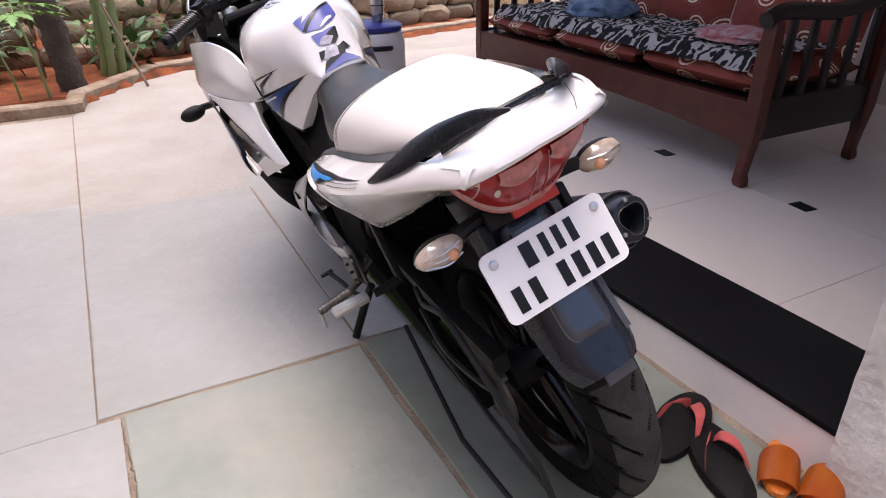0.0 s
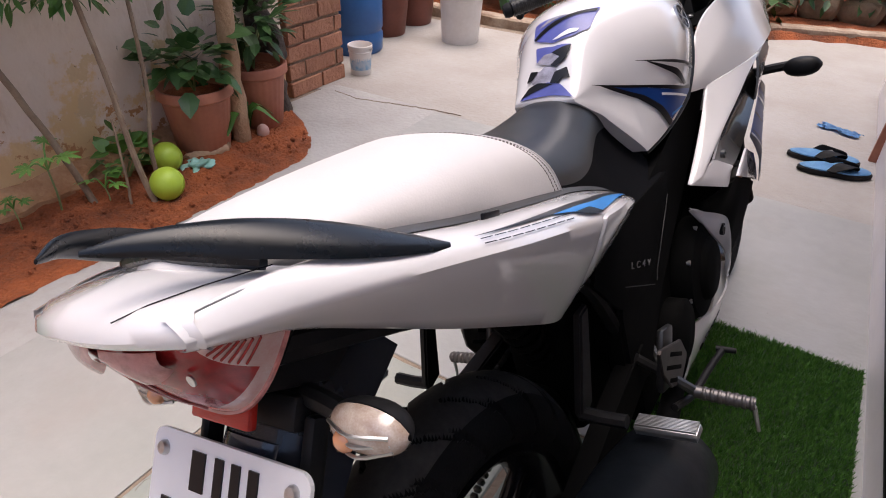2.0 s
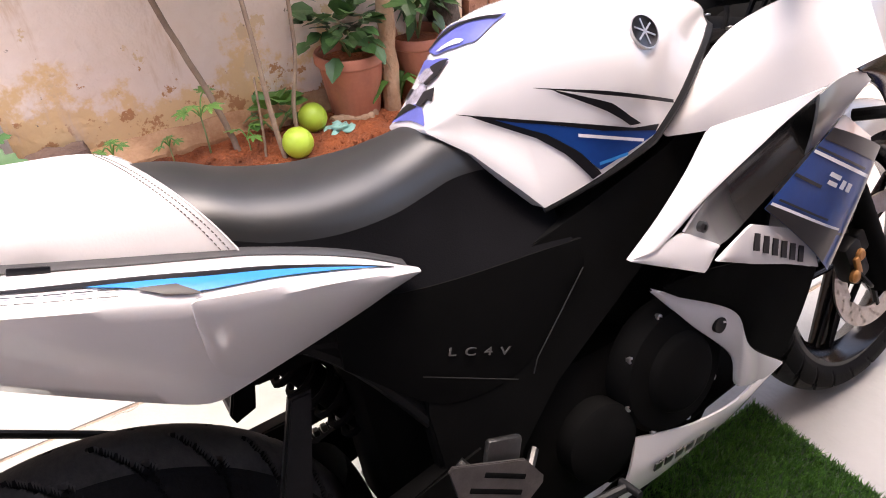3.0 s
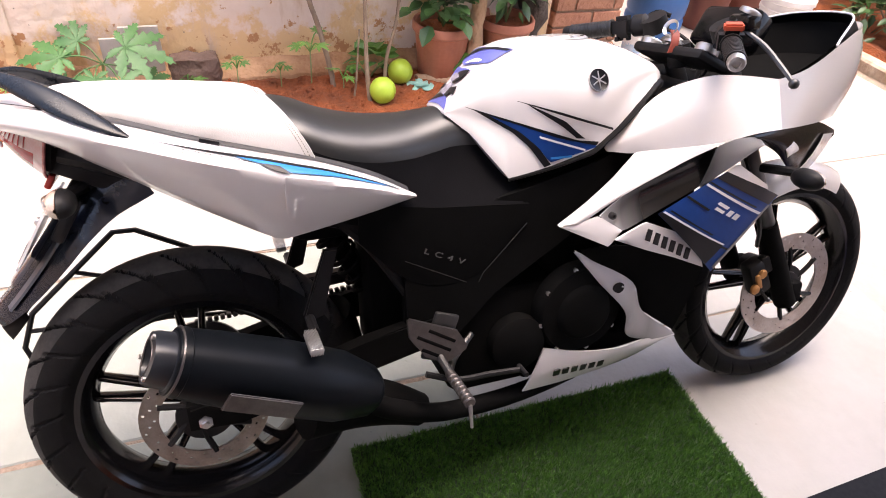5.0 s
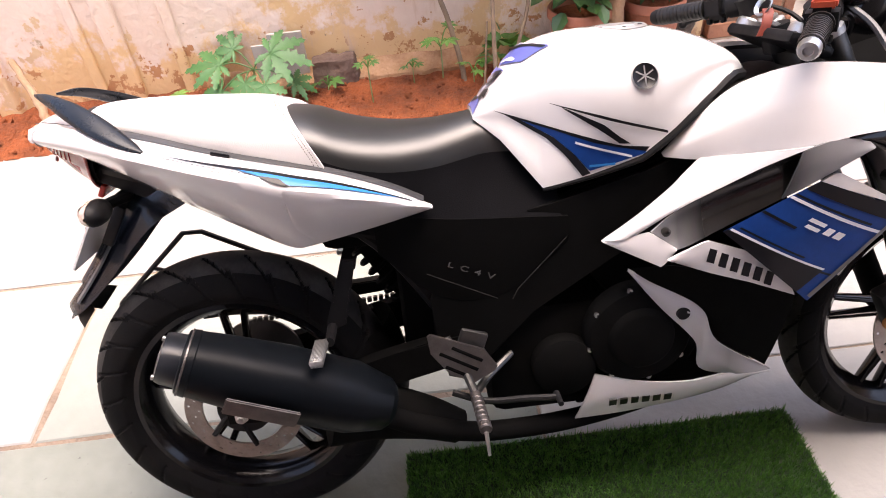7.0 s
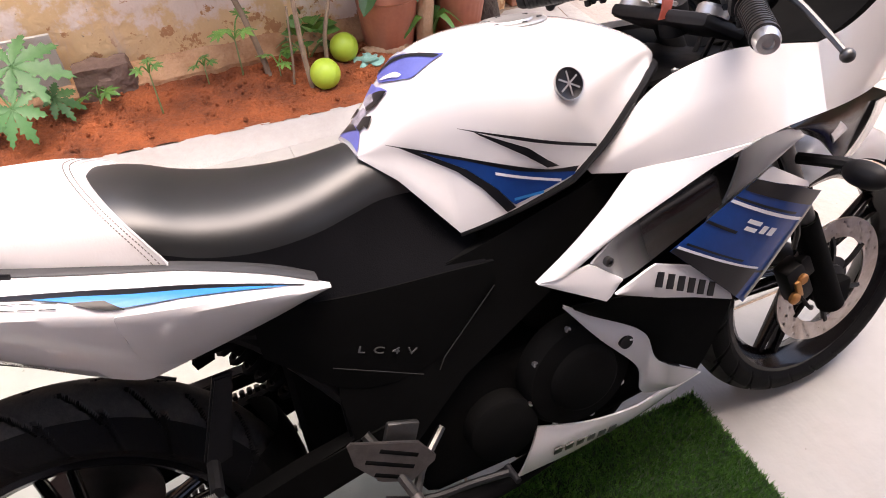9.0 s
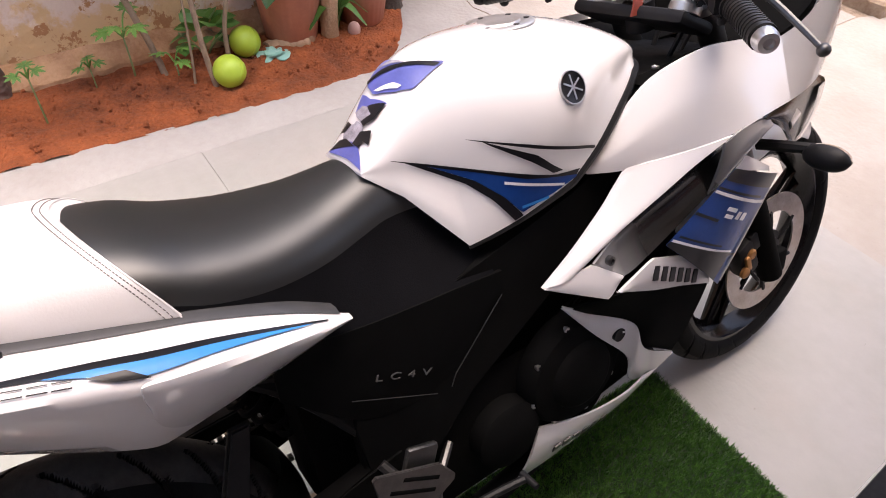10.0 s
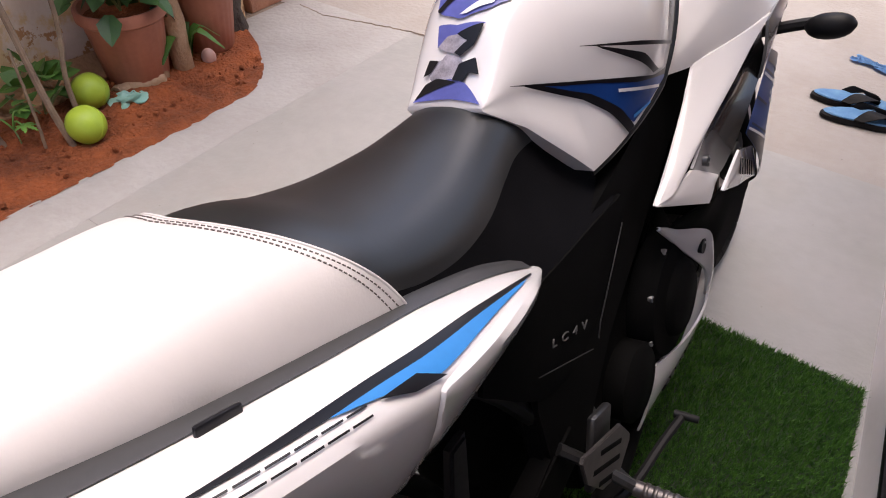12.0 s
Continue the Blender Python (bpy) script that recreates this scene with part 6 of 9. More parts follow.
# dark inner lining of the nose and of the fairing sides
bm = bmesh.new()
rs = []
for k in range(11):
    v, f = min(1.0, k / 4), max(0.0, (k - 4) / 6)
    row = []
    for i in range(33):
        a = -1 + 2 * i / 32
        x, y = nose_plan(a, 0)
        row.append(V(x * (0.95 - 0.06 * v), y - 0.010 - 0.03 * v, rim_z(abs(a)) - 0.004 - 0.07 * v).lerp(V(0.0, 1.18, 0.775), f * 0.96))
    rs.append(ring(bm, row))
skin(bm, rs, False, False)
part("nose_lining", bm, BLACK_MATTE, bike)
for s in (1, -1):
    bm = bmesh.new()
    sheet(bm, spline([(s * 0.124, 0.90, 0.816), (s * 0.140, 0.985, 0.840), (s * 0.154, 1.11, 0.834), (s * 0.150, 1.235, 0.810)], 20), spline([(s * 0.05, 0.93, 0.80), (s * 0.05, 1.00, 0.80), (s * 0.06, 1.11, 0.80), (s * 0.06, 1.235, 0.80)], 20), 5, 0.003, 0, (0, 0, -1))
    part("inner_panel", bm, BLACK_MATTE, bike)
    bm = bmesh.new()
    sheet(bm, spline([(s * 0.119, 0.850, 0.772), (s * 0.128, 0.905, 0.820), (s * 0.139, 0.985, 0.845), (s * 0.151, 1.11, 0.839), (s * 0.149, 1.235, 0.814)], 20), spline([(s * 0.119, 0.850, 0.745), (s * 0.124, 0.905, 0.780), (s * 0.132, 0.985, 0.785), (s * 0.142, 1.11, 0.785), (s * 0.140, 1.235, 0.785)], 20), 4, 0.002, 0, (-s, 0, 0))
    part("side_lining", bm, BLACK_MATTE, bike)
    bm = bmesh.new()
    lathe(bm, [(0.006, 0), (0.006, 0.003), (0.003, 0.004), (0.0001, 0.002)], pose(s * 0.120, 1.18, 0.818), 10)
    part("panel_screw", bm, STEEL, bike)
    bm = bmesh.new()
    lathe(bm, [(0.006, 0), (0.006, 0.003), (0.003, 0.004), (0.0001, 0.002)], pose(s * 0.100, 0.955, 0.822), 10)
    part("panel_screw", bm, STEEL, bike)
    # headlamp housing under the nose
    bm = bmesh.new()
    sheet(bm, spline([(s * 0.211, 1.055, 0.744), (s * 0.198, 1.13, 0.750), (s * 0.176, 1.22, 0.748), (s * 0.158, 1.29, 0.736), (s * 0.142, 1.353, 0.712)], 20), spline([(s * 0.207, 1.075, 0.730), (s * 0.196, 1.147, 0.693), (s * 0.180, 1.208, 0.646), (s * 0.163, 1.262, 0.632), (s * 0.146, 1.335, 0.690)], 20), 6, 0.004, 0.006, (-s, 0, 0))
    hl = part("headlamp", bm, BLACK_GLOSS, bike, "black headlamp housing with a clear lens")
    bm = bmesh.new()
    sheet(bm, poly([(s * 0.166, 1.300, 0.712), (s * 0.152, 1.340, 0.708)], 8), poly([(s * 0.176, 1.232, 0.640), (s * 0.166, 1.262, 0.632)], 8), 8, 0.003, 0.006, (-s, 0, 0))
    part("headlamp_lens", bm, HEAD_LENS, hl)
    bm = bmesh.new()
    sheet(bm, poly([(s * 0.196, 1.165, 0.700), (s * 0.190, 1.190, 0.712)], 5), poly([(s * 0.190, 1.180, 0.678), (s * 0.184, 1.215, 0.690)], 5), 4, 0.003, 0.004, (-s, 0, 0))
    part("headlamp_lens", bm, HEAD_LENS, hl)
indicator("front_indicator", (0.15, 1.16, 0.65), (0.262, 1.176, 0.655), True, 1.0)
indicator("front_indicator", (-0.15, 1.16, 0.65), (-0.262, 1.176, 0.655), True, 1.0)

# fork, caliper, front mudguard
rake = V(0, -0.438, 0.899)
for s in (1, -1):
    foot = V(s * 0.088, 1.364, 0.290)
    bm = bmesh.new()
    cyl(bm, foot - rake * 0.03, foot + rake * 0.22, 0.026, 0.025, 20)
    box(bm, (0.030, 0.06, 0.06), (s * 0.090, 1.382, 0.290), bevel=0.010)
    leg = part("fork_leg", bm, BLACK_MATTE, bike, "black telescopic fork leg")
    bm = bmesh.new()
    cyl(bm, foot + rake * 0.21, foot + rake * 0.66, 0.0205, None, 20)
    part("fork_tube", bm, DARK_STEEL, leg)
    bm = bmesh.new()
    lathe(bm, [(0.022, 0), (0.022, 0.012), (0.014, 0.016), (0.014, 0.022), (0.0001, 0.022)], Matrix.Translation(foot + rake * 0.655) @ rake.to_track_quat("Z", "Y").to_matrix().to_4x4(), 16)
    part("fork_cap", bm, ALU, leg)
bm = bmesh.new()
box(bm, (0.040, 0.05, 0.095), (0.082, 1.272, 0.350), rot=(25, 0, 0), bevel=0.010)
box(bm, (0.020, 0.05, 0.05), (0.092, 1.295, 0.390), rot=(25, 0, 0), bevel=0.006)
fc = part("front_caliper", bm, BLACK_SATIN, bike, "black front brake caliper with a gold face")
bm = bmesh.new()
for dy, dz, r in ((0.006, 0.022, 0.012), (-0.008, -0.016, 0.013)):
    lathe(bm, [(r, 0.0), (r, 0.006), (r * 0.7, 0.009), (0.0001, 0.009)], pose(0.100, 1.264 + dy, 0.342 + dz, 0, 90, 0), 16)
box(bm, (0.008, 0.014, 0.040), (0.104, 1.262, 0.345), rot=(20, 0, 0), bevel=0.003)
part("caliper_face", bm, GOLD, fc)
bm = bmesh.new()
tube(bm, [(0.10, 1.24, 0.44), (0.13, 1.20, 0.52), (0.10, 1.16, 0.66), (0.06, 1.08, 0.80)], 0.005, 6, n=16)
tube(bm, [(0.10, 1.26, 0.34), (0.115, 1.285, 0.30), (0.10, 1.31, 0.285)], 0.004, 6, n=8)
part("brake_hose", bm, BLACK_SATIN, bike)
bm = bmesh.new()
rs = []
for i in range(26):
    a = radians(60 + 90 * i / 25)
    row = []
    for k in range(13):
        q = radians(92) * (-1 + 2 * k / 12)
        r = 0.262 + 0.056 * math.cos(q)
        row.append(V(0.062 * math.sin(q) * (1 - 0.25 * max(0, (12 - i) / 12)), 1.395 + r * math.cos(a), 0.290 + r * math.sin(a)))
    rs.append(ring(bm, row))
skin(bm, rs, False, False)
bmesh.ops.solidify(bm, geom=bm.faces[:], thickness=0.003)
part("front_mudguard", bm, WHITE, bike, "pearl white front mudguard")

# ---- handlebars, clamps, clocks ----
bm = bmesh.new()
box(bm, (0.22, 0.085, 0.022), (0, 1.035, 0.868), rot=(-26, 0, 0), bevel=0.009)
cyl(bm, (0, 1.04, 0.85), (0, 1.03, 0.895), 0.024, seg=20)
clamp = part("top_clamp", bm, BLACK_SATIN, bike, "black top clamp with the ignition lock")
bm = bmesh.new()
lathe(bm, [(0.020, 0), (0.020, 0.006), (0.012, 0.008), (0.0001, 0.008)], pose(0, 1.018, 0.895, -20, 0, 0), 20)
part("ignition_lock", bm, STEEL, clamp)
bm = bmesh.new()
lathe(bm, [(0.013, 0), (0.018, 0.003), (0.018, 0.006), (0.013, 0.003)], pose(0.0, 1.01, 0.925, 60, 20, 0), 20, False)
cyl(bm, (0, 1.016, 0.90), (0, 1.012, 0.915), 0.004, seg=8)
part("key_ring", bm, STEEL, clamp)
bm = bmesh.new()
strap = spline([(0.004, 1.012, 0.922), (0.016, 1.008, 0.914), (0.024, 1.002, 0.898), (0.026, 0.994, 0.880)], 10)
skin(bm, [ring(bm, [p + V(-0.003, -0.008, 0), p + V(0.001, -0.008, 0.001), p + V(0.003, 0.008, 0.001), p + V(-0.001, 0.008, 0)]) for p in strap])
part("key_strap", bm, STRAP_DARK, clamp, "dark red key strap")
for s in (1, -1):
    bm = bmesh.new()
    lathe(bm, [(0.024, -0.006), (0.024, 0.006), (0.020, 0.010), (0.012, 0.010), (0.011, 0.006), (0.0001, 0.006)], pose(s * 0.088, 1.030, 0.888, -26, 0, 0), 24)
    part("stem_cap", bm, ALU, clamp)
    bm = bmesh.new()
    box(bm, (0.030, 0.034, 0.026), (s * 0.135, 1.040, 0.932), rot=(0, 0, s * 35), bevel=0.006)
    tube(bm, [(s * 0.135, 1.046, 0.940), (s * 0.128, 1.070, 0.950), (s * 0.112, 1.092, 0.942)], 0.006, 8, n=8)
    part("lever_perch", bm, BLACK_GLOSS, clamp)
bm = bmesh.new()
box(bm, (0.16, 0.06, 0.09), (0, 1.16, 0.915), rot=(-32, 0, 0), bevel=0.016)
part("instrument_panel", bm, BLACK_GLOSS, bike, "black instrument panel")
for s in (1, -1):
    end, inner = (V(0.286, 0.922, 0.890), V(0.120, 1.045, 0.925)) if s > 0 else (V(-0.268, 0.918, 0.903), V(-0.100, 1.040, 0.928))
    d = (end - inner).normalized()
    ln = (end - inner).length
    bm = bmesh.new()
    cyl(bm, inner, end, 0.011, seg=14)
    lathe(bm, [(0.030, -0.016), (0.030, 0.016)], Matrix.Translation(inner) @ pose(0, 0, 0, 26, 0, 0), 20)
    bar = part("clip_on_bar", bm, BLACK_SATIN, bike, "clip-on handlebar")
    q = d.to_track_quat("Z", "Y").to_matrix().to_4x4()
    bm = bmesh.new()
    prof = []
    for k in range(24):
        prof += [(0.0165 + 0.0012 * (k % 2), 0.004 * k), (0.0165 + 0.0012 * (k % 2), 0.004 * k + 0.0035)]
    lathe(bm, [(0.020, -0.004), (0.020, 0.0)] + prof + [(0.0175, 0.098), (0.0001, 0.098)], Matrix.Translation(inner + d * (ln - 0.112)) @ q, 20)
    part("grip", bm, RUBBER_GRIP, bar, "ribbed rubber grip")
    bm = bmesh.new()
    lathe(bm, [(0.012, 0), (0.0155, 0.003), (0.0155, 0.011), (0.0125, 0.019), (0.007, 0.020), (0.006, 0.015), (0.0001, 0.015)], Matrix.Translation(end - d * 0.014) @ q, 20)
    part("bar_end", bm, STEEL if s > 0 else BLACK_SATIN, bar, "bar-end weight")
    bm = bmesh.new()
    c = inner + d * (ln - 0.140)
    m = Matrix.Translation(c) @ q
    made = bmesh.ops.create_cube(bm, size=1.0, matrix=m @ Matrix.Diagonal((0.044, 0.048, 0.046, 1)))
    bmesh.ops.bevel(bm, geom=bm.edges[:], offset=0.010, segments=2, affect="EDGES")
    for dx, dz in ((0.012, 0.012), (-0.008, 0.010), (0.004, -0.012)):
        lathe(bm, [(0.006, 0.020), (0.006, 0.028), (0.004, 0.030), (0.0001, 0.030)], m @ pose(0, 0, 0, 90, 0, 0) @ pose(dx, dz, 0), 10)
    lathe(bm, [(0.016, -0.02), (0.024, -0.012), (0.024, 0.012), (0.016, 0.02)], Matrix.Translation(inner + d * (ln - 0.178)) @ q, 18)
    part("switch_housing", bm, BLACK_SATIN, bar)
    if s > 0:
        bm = bmesh.new()
        made = bmesh.ops.create_cube(bm, size=1.0, matrix=m @ Matrix.Translation((0.002, 0.026, 0.002)) @ Matrix.Diagonal((0.034, 0.014, 0.026, 1)))
        bmesh.ops.bevel(bm, geom=bm.edges[:], offset=0.003, segments=2, affect="EDGES")
        part("stop_switch", bm, KEY_STRAP, bar)
        bm = bmesh.new()
        box(bm, (0.055, 0.035, 0.030), inner + d * (ln - 0.19) + V(0, 0.035, 0.020), bevel=0.008)
        part("brake_reservoir", bm, BLACK_GLOSS, bar)
        bm = bmesh.new()
        lathe(bm, [(0.021, 0.0), (0.022, 0.004), (0.020, 0.009), (0.008, 0.012), (0.0001, 0.012)], Matrix.Translation(inner + d * (ln - 0.19) + V(0.004, 0.040, 0.034)) @ pose(0, 0, 0, -20, 15, 0), 24)
        part("reservoir_cap", bm, STEEL, bar, "silver reservoir cap")
    # lever with a ball at its end
    bm = bmesh.new()
    piv = inner + d * (ln - 0.175) + V(0, 0.036, 0.008)
    tip = V(0.282, 1.060, 0.847) if s > 0 else end + V(-0.0, 0.06, -0.02)
    tube(bm, [piv, piv.lerp(tip, 0.3) + V(s * 0.006, 0.008, 0.0), piv.lerp(tip, 0.7) + V(s * 0.004, 0.004, 0), tip], 0.0058, 8, n=18, taper=0.0042)
    bmesh.ops.create_icosphere(bm, subdivisions=2, radius=0.0095, matrix=Matrix.Translation(tip))
    part("lever", bm, DARK_STEEL if s > 0 else BLACK_SATIN, bar, "brake lever with a ball end")
for pts in (((0.14, 1.03, 0.93), (0.10, 1.10, 0.90), (0.04, 1.12, 0.84), (0.02, 1.08, 0.76)), ((-0.14, 1.03, 0.93), (-0.09, 1.11, 0.90), (-0.04, 1.13, 0.84), (-0.03, 1.08, 0.76)), ((0.12, 1.02, 0.90), (0.08, 1.06, 0.88), (0.05, 1.04, 0.80))):
    bm = bmesh.new()
    tube(bm, pts, 0.0045, 6, n=16)
    part("control_cable", bm, BLACK_SATIN, bike)

# the side that leans to the ground stands out a little further
for ob in list(bike.children_recursive):
    if ob.type == "MESH" and ob.name.split(".")[0] in ("upper_fairing", "fairing_arm", "arm_foot", "air_scoop", "scoop_lip", "lower_fairing", "white_stripe", "black_stripe", "black_field", "grey_edge", "emblem_bar", "engine_shroud", "white_panel", "bar", "fairing_screw", "front_indicator", "lens", "bulb", "lens_ribs"):
        for v in ob.data.vertices:
            if v.co.y > 0.66 and v.co.x < -0.11:
                v.co.x -= 0.026 * min(1.0, (-v.co.x - 0.11) / 0.05)
# ---- things of the yard and the veranda ----
TURF = material("green_turf_pile", (0.028, 0.105, 0.019), 0.7, noise_scale=75, second=(0.135, 0.315, 0.055), spec=0.2)
TURF_BACK = material("turf_backing", (0.015, 0.035, 0.012), 0.9, noise_scale=60, amount=0.3)
WOOD_RED = material("red_stained_wood", (0.11, 0.024, 0.016), 0.35, noise_scale=18, second=(0.055, 0.014, 0.011), bump=0.1, bump_scale=40)
WOOD_DARK = material("dark_stained_wood", (0.016, 0.010, 0.008), 0.4, noise_scale=18, amount=0.3)
WOOD_POST = material("weathered_post_wood", (0.46, 0.30, 0.19), 0.85, noise_scale=9, second=(0.30, 0.18, 0.10), bump=0.4, bump_scale=60)
BARK = material("dark_tree_bark", (0.045, 0.032, 0.026), 0.95, noise_scale=8, second=(0.09, 0.07, 0.055), bump=1.0, bump_scale=30)
TWIG = material("grey_brown_twig", (0.30, 0.22, 0.15), 0.85, noise_scale=20, second=(0.17, 0.11, 0.08), bump=0.3, bump_scale=90)
TERRA = material("terracotta_plastic", (0.44, 0.17, 0.10), 0.55, noise_scale=8, second=(0.32, 0.11, 0.07))
RED_POT = material("dark_red_pot", (0.20, 0.055, 0.035), 0.5, noise_scale=8, amount=0.35)
DRUM_BLUE = material("blue_drum_plastic", (0.020, 0.115, 0.33), 0.4, noise_scale=5, amount=0.25)
WHITE_PLASTIC = material("white_bucket_plastic", (0.74, 0.70, 0.67), 0.45, noise_scale=5, second=(0.60, 0.55, 0.50))
LABEL_BLUE = material("pale_blue_label", (0.16, 0.36, 0.55), 0.5, noise_scale=40, second=(0.6, 0.6, 0.6))
COOLER_BLUE = material("cobalt_cooler_plastic", (0.018, 0.028, 0.21), 0.35, noise_scale=6, amount=0.15)
COOLER_WHITE = material("white_cooler_plastic", (0.74, 0.71, 0.72), 0.35, noise_scale=6, amount=0.05)
COIR = material("brown_coir", (0.115, 0.062, 0.045), 0.95, noise_scale=30, second=(0.06, 0.034, 0.026), bump=1.0, bump_scale=160)
FOAM_BLACK = material("black_sole_foam", (0.006, 0.0055, 0.0055), 0.6, noise_scale=30, amount=0.3, bump=0.08, bump_scale=200, spec=0.2)
STRAP_RED = material("dusty_red_strap", (0.55, 0.10, 0.095), 0.5, noise_scale=20, amount=0.3)
FOAM_BLUE = material("blue_sole_foam", (0.05, 0.17, 0.36), 0.55, noise_scale=20, second=(0.14, 0.32, 0.50))
ORANGE = material("orange_rubber", (0.55, 0.105, 0.015), 0.3, noise_scale=12, second=(0.62, 0.20, 0.03))
LIME = material("lime_green_ball", (0.40, 0.56, 0.055), 0.45, noise_scale=12, second=(0.33, 0.48, 0.04))
FOIL = material("sea_green_plastic_bag", (0.18, 0.44, 0.36), 0.35, noise_scale=14, second=(0.30, 0.50, 0.44))
LEAF = material("green_leaf", (0.075, 0.19, 0.030), 0.45, noise_scale=14, second=(0.04, 0.115, 0.022))
LEAF_LIGHT = material("young_green_leaf", (0.15, 0.30, 0.06), 0.45, noise_scale=14, second=(0.09, 0.22, 0.04))
LEAF_PALE = material("papaya_leaf_green", (0.030, 0.115, 0.026), 0.5, noise_scale=9, second=(0.07, 0.19, 0.055))
LEAF_DARK = material("dark_green_leaf", (0.028, 0.075, 0.020), 0.4, noise_scale=14, second=(0.05, 0.12, 0.03))
STEM = material("pale_green_stem", (0.20, 0.26, 0.10), 0.6, noise_scale=14, amount=0.3)
BRICK = material("red_brick", (0.42, 0.20, 0.12), 0.9, noise_scale=9, second=(0.30, 0.13, 0.08), bump=0.5, bump_scale=50, random_tint=0.2)
LIME_MORTAR = material("lime_mortar", (0.30, 0.20, 0.14), 0.95, noise_scale=12, amount=0.35, bump=0.6, bump_scale=60)
GREY_TILE = material("grey_tile_back", (0.50, 0.48, 0.44), 0.7, noise_scale=8, second=(0.40, 0.37, 0.33))
DARK_STONE = material("dark_rough_stone", (0.11, 0.07, 0.055), 0.9, noise_scale=9, second=(0.20, 0.13, 0.10), bump=0.9, bump_scale=30)
PALE_PINK = material("pale_pink_bud", (0.62, 0.38, 0.32), 0.5, noise_scale=12, amount=0.2)
RAG_BLUE = material("light_blue_cloth", (0.16, 0.36, 0.66), 0.9, noise_scale=20, amount=0.25, bump=0.3, bump_scale=200)


def cloth_rings(name, ground, ring_col):
    """Maroon cloth printed with cream rings round scattered centres."""
    m = material(name, ground, 0.85, noise_scale=16, amount=0.3, bump=0.2, bump_scale=300)
    nt = m.node_tree
    b = nt.nodes["Principled BSDF"]
    base = b.inputs["Base Color"].links[0].from_socket
    tc = nt.nodes.new("ShaderNodeTexCoord")
    vo = nt.nodes.new("ShaderNodeTexVoronoi")
    vo.inputs["Scale"].default_value, vo.inputs["Randomness"].default_value = 6.0, 0.55
    vo.voronoi_dimensions = "2D"
    nt.links.new(tc.outputs["UV"], vo.inputs["Vector"])
    sn = nt.nodes.new("ShaderNodeMath")
    sn.operation = "MULTIPLY"
    sn.inputs[1].default_value = 62.0
    nt.links.new(vo.outputs["Distance"], sn.inputs[0])
    si = nt.nodes.new("ShaderNodeMath")
    si.operation = "SINE"
    nt.links.new(sn.outputs[0], si.inputs[0])
    lim = nt.nodes.new("ShaderNodeMath")
    lim.operation = "LESS_THAN"
    lim.inputs[1].default_value = 0.31
    nt.links.new(vo.outputs["Distance"], lim.inputs[0])
    gt = nt.nodes.new("ShaderNodeMath")
    gt.operation = "GREATER_THAN"
    gt.inputs[1].default_value = 0.25
    nt.links.new(si.outputs[0], gt.inputs[0])
    both = nt.nodes.new("ShaderNodeMath")
    both.operation = "MULTIPLY"
    nt.links.new(lim.outputs[0], both.inputs[0])
    nt.links.new(gt.outputs[0], both.inputs[1])
    mix = nt.nodes.new("ShaderNodeMix")
    mix.data_type = "RGBA"
    nt.links.new(both.outputs[0], mix.inputs[0])
    nt.links.new(base, mix.inputs[6])
    mix.inputs[7].default_value = (*ring_col, 1)
    nt.links.new(mix.outputs[2], b.inputs["Base Color"])
    return m


def cloth_swirl(name, dark, light):
    """Dark cloth printed with pale winding bands."""
    m = material(name, dark, 0.9, noise_scale=16, amount=0.3, bump=0.2, bump_scale=300)
    nt = m.node_tree
    b = nt.nodes["Principled BSDF"]
    tc = nt.nodes.new("ShaderNodeTexCoord")
    wv = nt.nodes.new("ShaderNodeTexWave")
    wv.inputs["Scale"].default_value, wv.inputs["Distortion"].default_value, wv.inputs["Detail"].default_value, wv.inputs["Detail Scale"].default_value = 7.0, 18.0, 4.0, 2.6
    nt.links.new(tc.outputs["UV"], wv.inputs["Vector"])
    cr = nt.nodes.new("ShaderNodeValToRGB")
    cr.color_ramp.elements[0].position, cr.color_ramp.elements[0].color = 0.45, (*dark, 1)
    cr.color_ramp.elements[1].position, cr.color_ramp.elements[1].color = 0.72, (*light, 1)
    e = cr.color_ramp.elements.new(0.58)
    e.color = (0.10, 0.11, 0.11, 1)
    nt.links.new(wv.outputs["Fac"], cr.inputs["Fac"])
    nt.links.new(cr.outputs["Color"], b.inputs["Base Color"])
    return m


RINGS = cloth_rings("maroon_ring_print", (0.27, 0.050, 0.032), (0.84, 0.66, 0.50))
SWIRL = cloth_swirl("black_white_swirl_print", (0.02, 0.022, 0.024), (0.74, 0.70, 0.68))
RED_CLOTH = material("red_towel", (0.40, 0.035, 0.045), 0.9, noise_scale=30, second=(0.55, 0.45, 0.45), bump=0.4, bump_scale=120)
BLUE_CLOTH = material("dark_blue_bag", (0.03, 0.07, 0.16), 0.7, noise_scale=20, second=(0.2, 0.3, 0.4))


def give_uv(ob, scale=1.0, axes=(1, 2)):
    me = ob.data
    uv = me.uv_layers.new(name="uv")
    for l in me.loops:
        c = me.vertices[l.vertex_index].co
        uv.data[l.index].uv = (c[axes[0]] * scale, c[axes[1]] * scale)
    return ob


